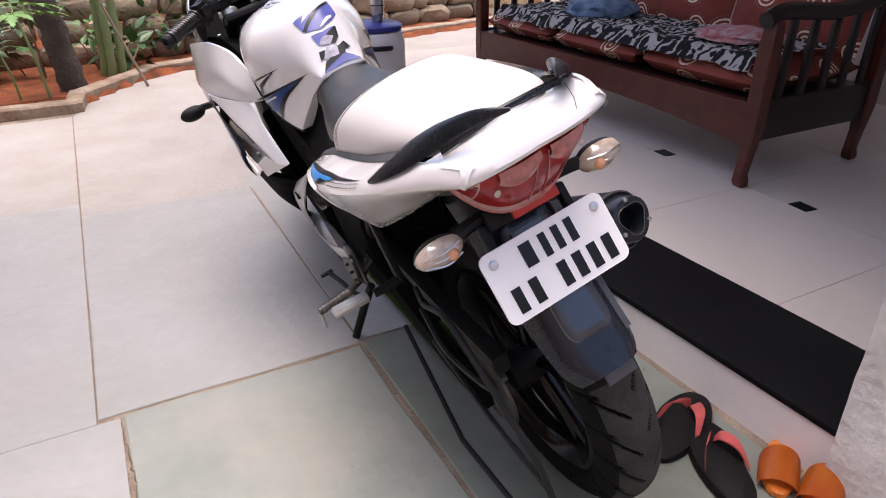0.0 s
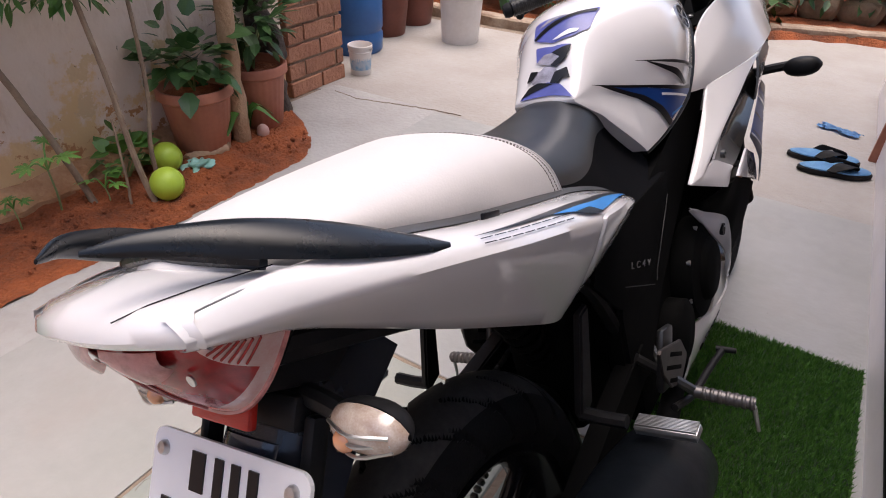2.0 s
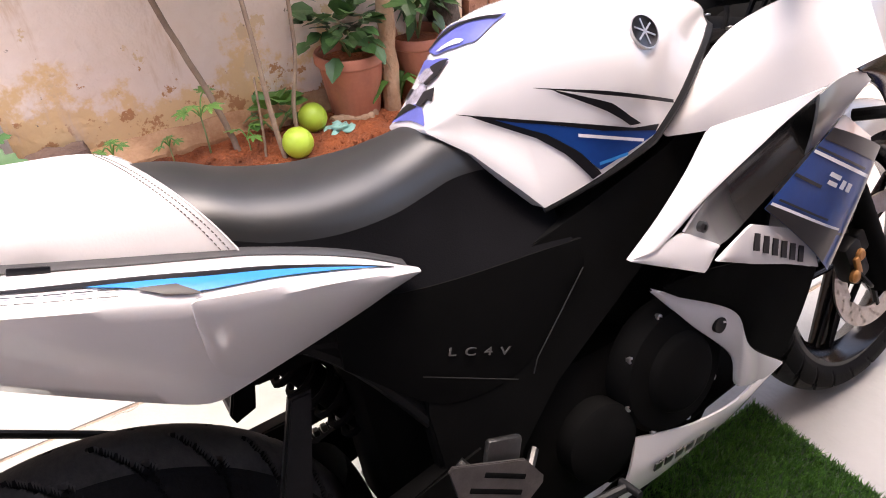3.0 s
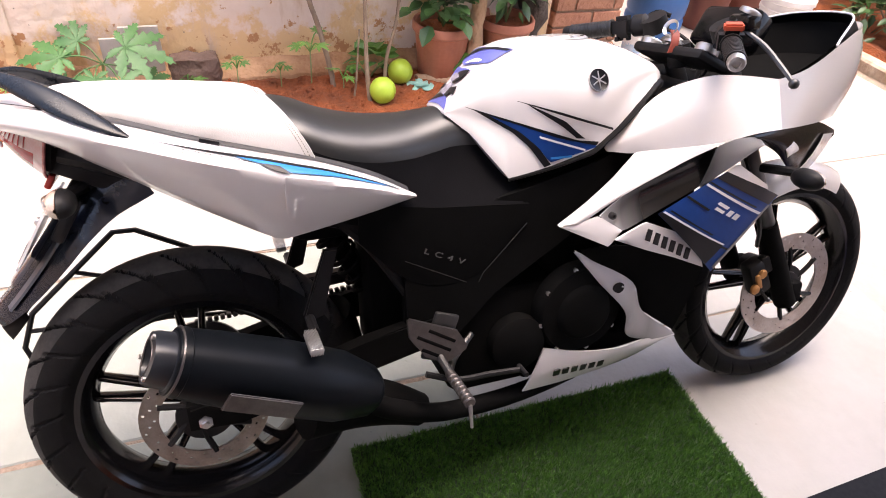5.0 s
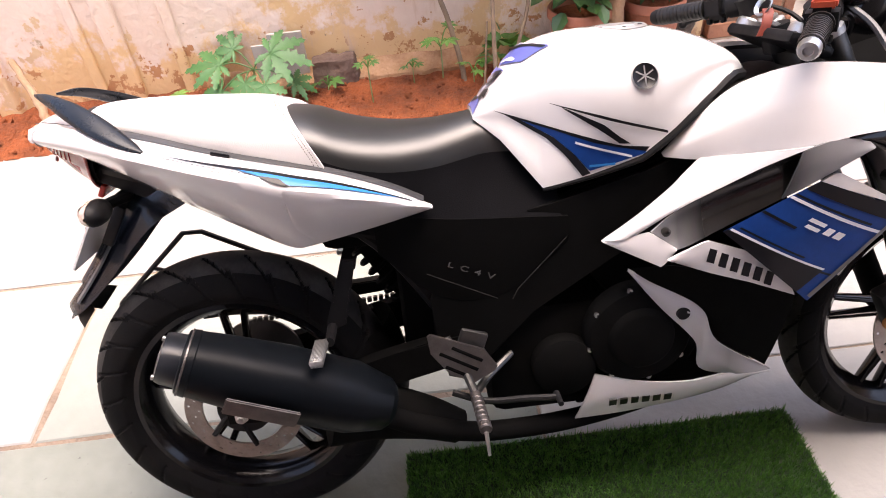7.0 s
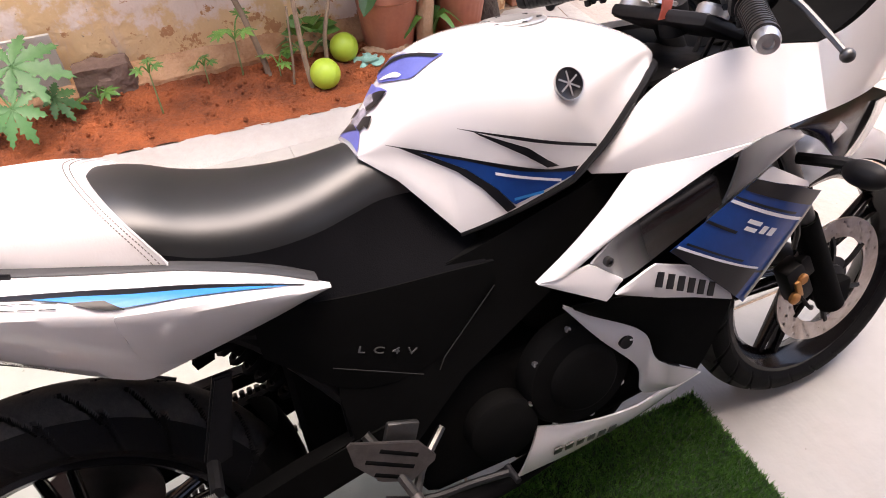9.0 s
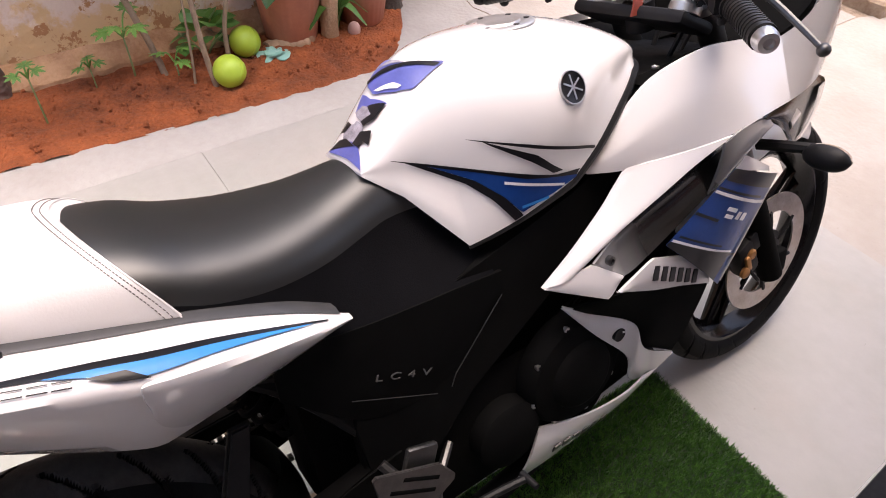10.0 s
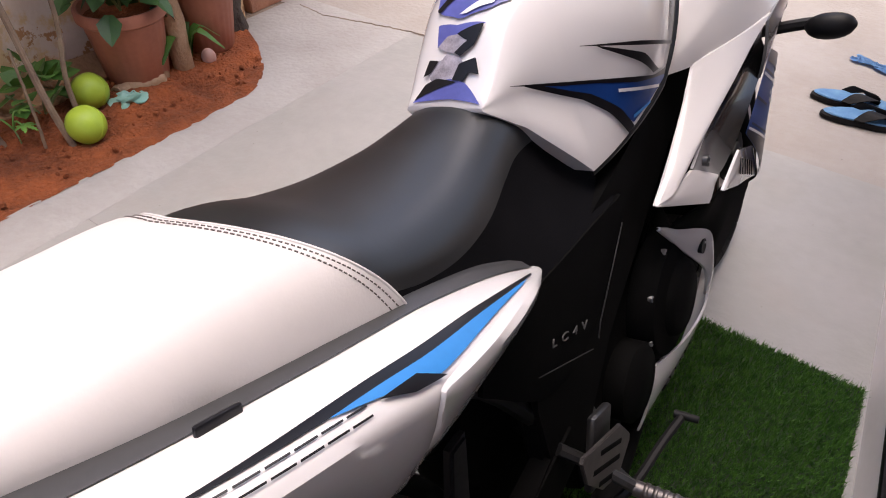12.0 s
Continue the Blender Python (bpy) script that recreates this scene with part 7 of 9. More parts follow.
# -- turf mat under the machine --
mat_thing = thing("turf_mat", "rectangle of bright green artificial turf under the motorcycle", "mat", pose(0.145, 0.722, 0))
bm = bmesh.new()
box(bm, (0.450, 0.885, 0.006), (0, 0, 0.0032), bevel=0.002)
part("backing", bm, TURF_BACK, mat_thing)
rng = np.random.default_rng(4)
nb = 60000
bx, by_ = rng.uniform(-0.226, 0.226, nb), rng.uniform(-0.445, 0.445, nb)
ba, bl = rng.uniform(0, 2 * np.pi, nb), rng.uniform(0.010, 0.020, nb)
tx, ty = rng.normal(0, 0.005, nb), rng.normal(0, 0.005, nb)
bw = 0.0013
v0 = np.stack([bx - bw * np.cos(ba), by_ - bw * np.sin(ba), np.full(nb, 0.004)], 1)
v1 = np.stack([bx + bw * np.cos(ba), by_ + bw * np.sin(ba), np.full(nb, 0.004)], 1)
v2 = np.stack([bx + tx, by_ + ty, 0.004 + bl], 1)
verts = np.stack([v0, v1, v2], 1).reshape(-1, 3)
me = bpy.data.meshes.new("artificial_grass")
me.from_pydata(verts.tolist(), [], np.arange(3 * nb).reshape(-1, 3).tolist())
me.materials.append(TURF)
pile = tagged(new("artificial_grass", me), kind="stuff")
pile.parent = mat_thing


# -- wooden settee with printed cushions --
def cushion(bm, size, centre, rot=(0, 0, 0), puff=0.02, n=10):
    m = pose(*centre, *rot)
    sx, sy, sz = (s / 2 for s in size)
    grids = []
    for sg in (1, -1):
        g = []
        for i in range(n + 1):
            row = []
            for j in range(n + 1):
                u, v = -1 + 2 * i / n, -1 + 2 * j / n
                h = sz * (1 - max(abs(u), abs(v)) ** 8) + puff * (1 - u * u) * (1 - v * v)
                row.append(m @ V(sx * u, sy * v, sg * h))
            g.append(ring(bm, row))
        skin(bm, g, False, False)
        grids.append(g)
    merge(bm, 0.0005)
    return bm


settee = thing("settee", "dark red wooden settee with maroon ring-print cushions", "sofa", pose(1.34, 0.66, 0.130))
LEN = 1.97
for k, (x, y, h) in enumerate(((0.0, 0.03, 0.60), (0.0, LEN - 0.03, 0.60), (0.66, 0.03, 0.95), (0.66, LEN - 0.03, 0.95))):
    bm = bmesh.new()
    prof = [(0.0, 0.000, 0.030), (0.02, -0.004, 0.036), (0.05, -0.010, 0.030), (0.12, 0.0, 0.032), (0.22, 0.004, 0.044), (0.50, 0.0, 0.044), (h, 0.0, 0.036)]
    skin(bm, [ring(bm, [(x + o + w * 0.5 * a * 1.3, y + w * 0.5 * b * 1.3, z) for a, b in ((-1, -1), (1, -1), (1, 1), (-1, 1))]) for z, o, w in prof])
    bmesh.ops.bevel(bm, geom=bm.edges[:], offset=0.004, segments=1, affect="EDGES")
    part("leg", bm, WOOD_RED, settee)
bm = bmesh.new()
rs = []
for i in range(25):
    f = i / 24
    z0 = 0.15 + 0.055 * math.sin(math.pi * f) ** 0.7
    rs.append(ring(bm, [(-0.022, 0.03 + (LEN - 0.06) * f, z0), (0.018, 0.03 + (LEN - 0.06) * f, z0), (0.018, 0.03 + (LEN - 0.06) * f, 0.315), (-0.022, 0.03 + (LEN - 0.06) * f, 0.315)]))
skin(bm, rs)
bmesh.ops.bevel(bm, geom=[e for e in bm.edges if abs(e.verts[0].co.z - e.verts[1].co.z) < 0.03], offset=0.004, segments=2, affect="EDGES")
part("front_rail", bm, WOOD_RED, settee)
for y in (0.03, LEN - 0.03):
    bm = bmesh.new()
    box(bm, (0.64, 0.035, 0.15), (0.33, y, 0.25), bevel=0.006)
    part("side_rail", bm, WOOD_DARK, settee)
    bm = bmesh.new()
    tube(bm, [(-0.05, y, 0.60), (0.05, y, 0.625), (0.35, y, 0.61), (0.66, y, 0.66)], 0.030, 8, n=14)
    part("armrest", bm, WOOD_DARK, settee)
    for k in range(5):
        bm = bmesh.new()
        box(bm, (0.035, 0.018, 0.30), (0.10 + 0.12 * k, y, 0.46), bevel=0.004)
        part("arm_slat", bm, WOOD_DARK, settee)
bm = bmesh.new()
box(bm, (0.04, LEN - 0.06, 0.08), (0.67, LEN / 2, 0.92), bevel=0.008)
part("top_rail", bm, WOOD_RED, settee)
bm = bmesh.new()
box(bm, (0.62, LEN - 0.1, 0.03), (0.33, LEN / 2, 0.30))
part("seat_board", bm, WOOD_DARK, settee)
for k in range(3):
    w = (LEN - 0.10) / 3
    bm = bmesh.new()
    cushion(bm, (0.66, w - 0.006, 0.11), (0.32, 0.05 + w * (k + 0.5), 0.375), puff=0.012)
    give_uv(part("seat_cushion", bm, RINGS, settee, "maroon seat cushion printed with cream rings"), 0.85, (1, 0))
    bm = bmesh.new()
    cushion(bm, (0.50, w - 0.006, 0.10), (0.60, 0.05 + w * (k + 0.5), 0.66), rot=(0, -78, 0), puff=0.02)
    give_uv(part("back_cushion", bm, RINGS, settee, "maroon back cushion printed with cream rings"), 0.85, (1, 2))
bm = bmesh.new()
g = []
for i in range(41):
    row = []
    for j in range(61):
        u, v = i / 40, j / 60
        x = -0.005 + 0.50 * u + 0.02 * wobble(v * 3, u * 3, 2)
        y = 0.10 + 1.70 * v + 0.03 * wobble(u * 3, v * 4, 2, 5)
        z = 0.452 + 0.016 * wobble(u * 5, v * 9, 1.6, 2) + 0.008 * wobble(u * 14, v * 24, 1, 7) - 0.05 * max(0, 0.10 - u) / 0.10
        row.append((x, y, z + 0.012))
    g.append(ring(bm, row))
skin(bm, g, False, False)
bmesh.ops.solidify(bm, geom=bm.faces[:], thickness=0.004)
sheet_ob = solid("bed_sheet", bm, SWIRL, "crumpled black and white swirl-print sheet lying on the settee", "sheet", pose(1.34, 0.66, 0.130))
give_uv(sheet_ob, 0.55, (1, 0))
for name, label, cat, mtl, x, y, r, sq in (("towel", "folded red and white towel on the settee", "towel", RED_CLOTH, 0.26, 0.36, 0.15, 0.45), ("cloth_bag", "small dark blue bag on the settee", "bag", BLUE_CLOTH, 0.30, 1.25, 0.16, 0.45)):
    bm = bmesh.new()
    bmesh.ops.create_icosphere(bm, subdivisions=4, radius=1.0)
    for v in bm.verts:
        d = 1 + 0.16 * noise.noise(v.co * 2.6) + 0.06 * noise.noise(v.co * 8)
        v.co = V(v.co.x * r * d, v.co.y * r * 1.25 * d, max(-0.02, v.co.z * r * sq * d) if name == "cloth_bag" else max(-0.01, v.co.z * 0.035 * d))
    solid(name, bm, mtl, label, cat, pose(1.34 + x, 0.66 + y, 0.130 + 0.482))

# -- water cooler with a steel tumbler --
cooler = thing("water_cooler", "round insulated water cooler, cobalt blue below and white above", "cooler", pose(0.520, 2.29, 0.134, 0, 0, 20))
bm = bmesh.new()
lathe(bm, [(0.145, 0.0), (0.152, 0.006), (0.156, 0.05), (0.160, 0.195), (0.158, 0.205)], None, 48)
part("base", bm, COOLER_BLUE, cooler, "cobalt blue lower body")
bm = bmesh.new()
lathe(bm, [(0.159, 0.205), (0.162, 0.212), (0.160, 0.36), (0.150, 0.405), (0.136, 0.415)], None, 48)
part("upper_body", bm, COOLER_WHITE, cooler, "white upper body")
bm = bmesh.new()
lathe(bm, [(0.140, 0.413), (0.150, 0.418), (0.150, 0.436), (0.140, 0.444), (0.06, 0.446), (0.05, 0.452), (0.0001, 0.452)], None, 48)
part("lid", bm, COOLER_BLUE, cooler, "cobalt blue screw lid")
for a in (0, 180):
    bm = bmesh.new()
    m = pose(0, 0, 0, 0, 0, a + 60)
    tube(bm, [m @ V(0.150, -0.060, 0.345), m @ V(0.176, -0.040, 0.348), m @ V(0.176, 0.040, 0.348), m @ V(0.150, 0.060, 0.345)], 0.012, 8, n=16)
    part("handle", bm, GRAPHIC_BLACK, cooler)
bm = bmesh.new()
for k in range(3):
    box(bm, (0.004, 0.006, 0.03), (-0.158 * math.cos(0.35 * 1) , -0.055 + 0.012 * k, 0.33), bevel=0.001)
part("mark", bm, GRAPHIC_GREY, cooler)
tumbler = thing("tumbler", "steel tumbler standing on the cooler lid", "cup", pose(0.545, 2.27, 0.587))
bm = bmesh.new()
lathe(bm, [(0.026, 0.0), (0.028, 0.002), (0.034, 0.11), (0.036, 0.113), (0.034, 0.113), (0.028, 0.006), (0.0001, 0.006)], None, 28)
part("cup", bm, STEEL, tumbler)
bm = bmesh.new()
for z in (0.03, 0.07):
    bm = bmesh.new()
    lathe(bm, [(0.029 + z * 0.05, z), (0.0335, z + 0.003), (0.029 + z * 0.05, z + 0.006)], None, 28, False)
    part("band", bm, DARK_STEEL, tumbler)

# -- oval coir mat --
coir = thing("coir_mat", "brown oval mat of coiled coir rope", "mat", pose(0.955, 2.45, 0.130, 0, 0, -22))
for k in range(9):
    a, b = 0.020 + 0.0225 * k, 0.145 + 0.0225 * k
    bm = bmesh.new()
    tube(bm, [(a * math.cos(t), b * math.sin(t), 0.016 + 0.004 * math.sin(9 * t + k)) for t in [2 * math.pi * i / 56 for i in range(57)]], 0.0145, 6)
    part("rope_coil", bm, COIR, coir)

# -- reddish plank beside the cooler --
bm = bmesh.new()
box(bm, (0.05, 0.03, 0.75), (0, 0, 0.375), bevel=0.005)
solid("wooden_plank", bm, TERRA, "red-brown painted plank standing behind the cooler", "plank", pose(0.335, 2.62, -0.004, -3, 3, 0))


# -- footwear --
def sole(bm, L, W, h, m, toe=0.0):
    rs = []
    outl = []
    for i in range(40):
        t = 2 * math.pi * i / 40
        y = 0.5 * L * math.sin(t)
        f = y / L + 0.5
        w = W * 0.5 * (0.80 + 0.20 * math.sin(math.pi * (f * 1.1 - 0.1)) + 0.12 * (f - 0.5)) * math.copysign(abs(math.cos(t)) ** 0.75, math.cos(t))
        w -= 0.012 * math.exp(-((f - 0.45) / 0.16) ** 2) * (1 if w > 0 else 0)
        outl.append((w, y))
    for s, z in ((0.93, 0.0), (1.0, 0.004), (1.0, h - 0.004), (0.95, h)):
        rs.append(ring(bm, [m @ V(x * s, y * s, z + toe * max(0, y) ** 2) for x, y in outl]))
    return skin(bm, rs)


def flip_flop(name, label, m, sole_mat, strap_mat, L=0.26, group="", bed_mat=None, wide=1.0):
    t = thing(name, label, "sandal", m, group)
    bm = bmesh.new()
    sole(bm, L, 0.115, 0.020, Matrix())
    part("sole", bm, bed_mat and FOAM_BLACK or sole_mat, t)
    if bed_mat:
        bm = bmesh.new()
        sole(bm, L * 0.95, 0.107, 0.007, pose(0, 0, 0.0195))
        part("footbed", bm, bed_mat, t)
    for s in (1, -1):
        bm = bmesh.new()
        pts = spline([(0.004 * s, L * 0.24, 0.020), (0.012 * s, L * 0.19, 0.042), (0.034 * s, L * 0.06, 0.046), (0.046 * s, -L * 0.10, 0.022)], 14)
        rs = []
        for i, p in enumerate(pts):
            w = (0.006 + 0.008 * math.sin(math.pi * i / 13)) * wide
            rs.append(ring(bm, [p + V(-w * 0.5, -w, 0.0), p + V(w * 0.5, w, 0.001), p + V(w * 0.5, w, 0.004), p + V(-w * 0.5, -w, 0.004)]))
        skin(bm, rs)
        part("strap", bm, strap_mat, t)
    return t


g1 = "flip-flops by the rear wheel"
flip_flop("flip_flop", "black flip-flop with dusty red straps on the paving", pose(0.275, -0.067, 0.0, 0, 0, -66), FOAM_BLACK, STRAP_RED, group=g1)
flip_flop("flip_flop", "black flip-flop with dusty red straps on the paving", pose(0.262, -0.195, 0.002, 0, 0, -28), FOAM_BLACK, STRAP_RED, group=g1)
g2 = "blue sandals by the cooler"
flip_flop("sandal", "worn blue and black sandal on the concrete", pose(0.150, 2.50, 0.0, 0, 0, -82), FOAM_BLUE, FOAM_BLACK, 0.27, g2, FOAM_BLUE, 2.0)
flip_flop("sandal", "worn blue and black sandal on the concrete", pose(0.200, 2.39, 0.0, 0, 0, -74), FOAM_BLUE, FOAM_BLACK, 0.27, g2, FOAM_BLUE, 2.0)


def slipper(m):
    t = thing("slipper", "small bright orange rubber slipper by the step", "slipper", m, "orange slippers")
    bm = bmesh.new()
    sole(bm, 0.17, 0.075, 0.018, Matrix())
    part("sole", bm, ORANGE, t)
    bm = bmesh.new()
    rs = []
    for i in range(9):
        y = -0.01 + 0.085 * i / 8
        w, h = 0.040 - 0.10 * max(0, y - 0.03) ** 1.3, 0.050 - 0.020 * i / 8
        rs.append(ring(bm, [V(w * math.cos(a), y, 0.012 + h * math.sin(a)) for a in [math.pi * k / 12 for k in range(13)]]))
    skin(bm, rs, False, False)
    bmesh.ops.solidify(bm, geom=bm.faces[:], thickness=0.004)
    part("upper", bm, ORANGE, t)
    return t


slipper(pose(0.365, -0.255, 0.0, 0, 0, 125))
slipper(pose(0.400, -0.335, 0.0, 0, 0, 112))

bm = bmesh.new()
g = []
for i in range(17):
    g.append(ring(bm, [(-0.09 + 0.18 * i / 16 + 0.02 * wobble(i * 0.3, j * 0.3, 1), -0.03 + 0.06 * j / 8 + 0.02 * wobble(i * 0.2, j * 0.4, 1, 4), 0.010 + 0.008 * wobble(i * 0.5, j * 0.5, 1, 9)) for j in range(9)]))
skin(bm, g, False, False)
bmesh.ops.solidify(bm, geom=bm.faces[:], thickness=0.003)
solid("rag", bm, RAG_BLUE, "light blue rag lying on the concrete", "cloth", pose(0.18, 2.885, 0.0, 0, 0, -22))

# ---- garden ----
def leaf(bm, base, tip, width, up=(0, 0, 1), fold=0.15, n=5):
    """A pointed leaf blade from base to tip, folded along its rib."""
    base, tip, up = Vector(base), Vector(tip), Vector(up)
    d = tip - base
    side_v = d.cross(up)
    side_v = (side_v if side_v.length > 1e-6 else Vector((1, 0, 0))).normalized()
    nrm = side_v.cross(d).normalized()
    rows = []
    for i in range(n + 1):
        f = i / n
        w = width * 0.5 * max(0.03, math.sin(math.pi * (0.06 + 0.94 * f) ** 0.8))
        p = base + d * f - Vector((0, 0, 0.12 * d.length * f * f))
        rows.append(ring(bm, [p - side_v * w + nrm * w * fold, p, p + side_v * w + nrm * w * fold]))
    return skin(bm, rows, False, False)


def bush(bm, centre, radius, count, size, seed, flat=1.0, droop=0.0, broad=(0.38, 0.6)):
    rnd = random.Random(seed)
    c = Vector(centre)
    for _ in range(count):
        d = Vector((rnd.gauss(0, 1), rnd.gauss(0, 1), rnd.gauss(0.2, 0.8))).normalized()
        r = radius * rnd.uniform(0.25, 1.0)
        b = c + Vector((d.x * r, d.y * r, d.z * r * flat))
        o = (d + Vector((rnd.uniform(-0.6, 0.6), rnd.uniform(-0.6, 0.6), rnd.uniform(-0.5, 0.4) - droop))).normalized()
        s = size * rnd.uniform(0.6, 1.25)
        leaf(bm, b, b + o * s, s * rnd.uniform(*broad), (rnd.uniform(-0.4, 0.4), rnd.uniform(-0.4, 0.4), 1), n=3)
    return bm


def papaya_leaf(bm, base, tip, size, roll=0.0, face=0.0):
    """A hand-shaped leaf of seven toothed lobes at the end of a stalk."""
    base, tip = Vector(base), Vector(tip)
    d = (tip - base).normalized()
    flat = Vector((d.x, d.y, d.z * 0.35 - 0.12 - face * d.x)).normalized()
    sv = flat.cross(Vector((0, 0, 1))).normalized()
    sv = (sv + Vector((0, 0, roll - face * sv.x))).normalized()
    nv = sv.cross(flat).normalized()
    def at(r, a, side, h=0.0):
        """A place on the blade: r along a lobe at angle a, side across it."""
        x, y = r * math.cos(a) - side * math.sin(a), r * math.sin(a) + side * math.cos(a)
        q = math.hypot(x, y)
        return tip + flat * x + sv * y + nv * (0.10 * q - 0.30 * q * q / size + h)

    half = ((0.0, 0.03), (0.16, 0.07), (0.30, 0.10), (0.36, 0.19), (0.45, 0.12), (0.52, 0.22), (0.62, 0.11), (0.70, 0.17), (0.79, 0.07), (0.86, 0.09), (0.93, 0.03), (1.0, 0.0))
    for ang, reach in ((-128, 0.50), (-84, 0.78), (-42, 0.96), (0, 1.08), (42, 0.96), (84, 0.78), (128, 0.50)):
        a, r = radians(ang), reach * size
        fold = 0.05 * size
        mid = [bm.verts.new(at(f * r, a, 0.0, -0.012 * size)) for f, _ in half]
        for s in (1, -1):
            edge = [bm.verts.new(at(f * r + (0.05 * r if k in (3, 5, 7, 9) else 0.0), a, s * w * r, fold * w * 2.5)) for k, (f, w) in enumerate(half[:-1])] + [mid[-1]]
            for k in range(len(half) - 1):
                face_of = [mid[k], mid[k + 1], edge[k + 1], edge[k]]
                if k == len(half) - 2:
                    face_of = [mid[k], mid[k + 1], edge[k]]
                bm.faces.new(face_of)
    return bm


def papaya(name, label, m, stalks, lean=(0, 0), height=0.2, size=0.12, mat=None, stem_r=0.008, face=0.0):
    t = thing(name, label, "plant", m)
    top = Vector((lean[0], lean[1], height))
    bm = bmesh.new()
    tube(bm, [(0, 0, -0.02), top * 0.5 + Vector((0.01, 0, 0)), top], stem_r, 7, n=8, taper=stem_r * 0.7)
    part("stem", bm, STEM, t)
    rnd = random.Random(name + str(m.translation))
    for a, r, dz, *own in stalks:
        tip = top + Vector((r * math.cos(radians(a)), r * math.sin(radians(a)), dz))
        bm = bmesh.new()
        tube(bm, [top, top.lerp(tip, 0.5) + Vector((0, 0, 0.02)), tip], 0.003, 5, n=6)
        papaya_leaf(bm, top, tip, own[0] if own else size * rnd.uniform(0.85, 1.15), rnd.uniform(-0.3, 0.3), face)
        part("leaf", bm, mat or LEAF, t, angle=80)
    return t


def stick(name, label, cat, pts, r, mat, taper=None, seed=0):
    bm = bmesh.new()
    rnd = random.Random(seed)
    p = spline(pts, 22)
    p = [v + Vector((rnd.uniform(-1, 1), rnd.uniform(-1, 1), 0)) * r * 0.16 for v in p]
    tube(bm, p, r, 12, taper=taper)
    return solid(name, bm, mat, label, cat)


def pot(name, label, m, r, h, mat, ribs=28, soil=True):
    t = thing(name, label, "flower pot", m)
    bm = bmesh.new()
    prof = [(0.70, 0.0), (0.74, 0.03), (0.95, 0.82), (1.0, 0.83), (1.06, 0.86), (1.06, 0.97), (1.02, 1.0), (0.95, 0.99), (0.93, 0.86), (0.70, 0.30)]
    rs = []
    for f, z in prof:
        rs.append(ring(bm, [(r * f * (1 + (0.012 * math.cos(ribs * a) if 0.02 < z < 0.8 and f < 0.96 else 0)) * math.cos(a), r * f * (1 + (0.012 * math.cos(ribs * a) if 0.02 < z < 0.8 and f < 0.96 else 0)) * math.sin(a), h * z) for a in [2 * math.pi * i / 112 for i in range(112)]]))
    skin(bm, rs)
    part("pot_body", bm, mat, t)
    if soil:
        bm = bmesh.new()
        lathe(bm, [(r * 0.90, h * 0.86), (r * 0.4, h * 0.90), (0.001, h * 0.89)], None, 24)
        part("pot_soil", bm, SOIL, t)
    return t


def potted_plant(label, m, radius, count, size, seed, mat, stems=5, high=0.2, broad=(0.38, 0.6)):
    t = thing("potted_plant", label, "plant", m)
    bm = bmesh.new()
    rnd = random.Random(seed)
    for k in range(stems):
        a = rnd.uniform(0, 6.28)
        tube(bm, [(0, 0, 0), (0.03 * math.cos(a), 0.03 * math.sin(a), high * 0.5), (0.08 * math.cos(a), 0.08 * math.sin(a), high)], 0.004, 5, n=6)
    part("stem", bm, STEM, t)
    bm = bmesh.new()
    bush(bm, (0, 0, high), radius, count, size, seed, 0.9, 0.0, broad)
    tagged(part("foliage", bm, mat, t, smooth=False), kind="stuff")
    return t


pot("flower_pot", "ribbed terracotta-coloured flower pot on the soil", pose(-1.935, 1.135, 0.012), 0.132, 0.265, TERRA)
pot("flower_pot", "ribbed terracotta-coloured flower pot beside the tree", pose(-1.955, 1.455, 0.012), 0.128, 0.265, TERRA)
potted_plant("leafy green plant in the terracotta pot", pose(-1.935, 1.135, 0.25), 0.17, 80, 0.085, 5, LEAF_DARK, high=0.12, broad=(0.7, 0.95))
potted_plant("dark leafy plant in the terracotta pot", pose(-1.955, 1.455, 0.25), 0.18, 150, 0.085, 6, LEAF_DARK, high=0.20)
potted_plant("low leafy plant growing at the foot of the pots", pose(-1.96, 0.80, 0.0), 0.11, 26, 0.070, 8, LEAF, high=0.11, broad=(0.75, 0.95))

stick("wooden_post", "pale weathered wooden post driven into the soil", "post", [(-1.865, 1.265, -0.03), (-1.88, 1.28, 0.5), (-1.90, 1.31, 1.1), (-1.91, 1.33, 1.7)], 0.036, WOOD_POST, 0.030, 1)
tree = thing("garden_tree", "garden tree with a dark rough trunk and an added unseen crown that shades the corner", "tree", pose(0, 0, 0))
rnd = random.Random(2)
bm = bmesh.new()
tube(bm, [v + Vector((rnd.uniform(-1, 1), rnd.uniform(-1, 1), 0)) * 0.026 for v in spline([(-2.03, 1.60, -0.05), (-2.06, 1.62, 0.25), (-2.09, 1.64, 0.8), (-2.10, 1.62, 2.0)], 22)], 0.082, 10, taper=0.062)
part("trunk", bm, BARK, tree)
# limbs and crown are added above the view to shade the garden corner
for tip in ((-1.5, 1.0, 2.5), (-2.4, 0.8, 2.6), (-1.6, 2.2, 2.6), (-2.6, 2.1, 2.7)):
    bm = bmesh.new()
    a, b = V(-2.10, 1.62, 1.95), Vector(tip)
    tube(bm, [a, a.lerp(b, 0.5) + V(0, 0, 0.08), b], 0.045, 8, n=12, taper=0.012)
    part("limb", bm, BARK, tree)
bm = bmesh.new()
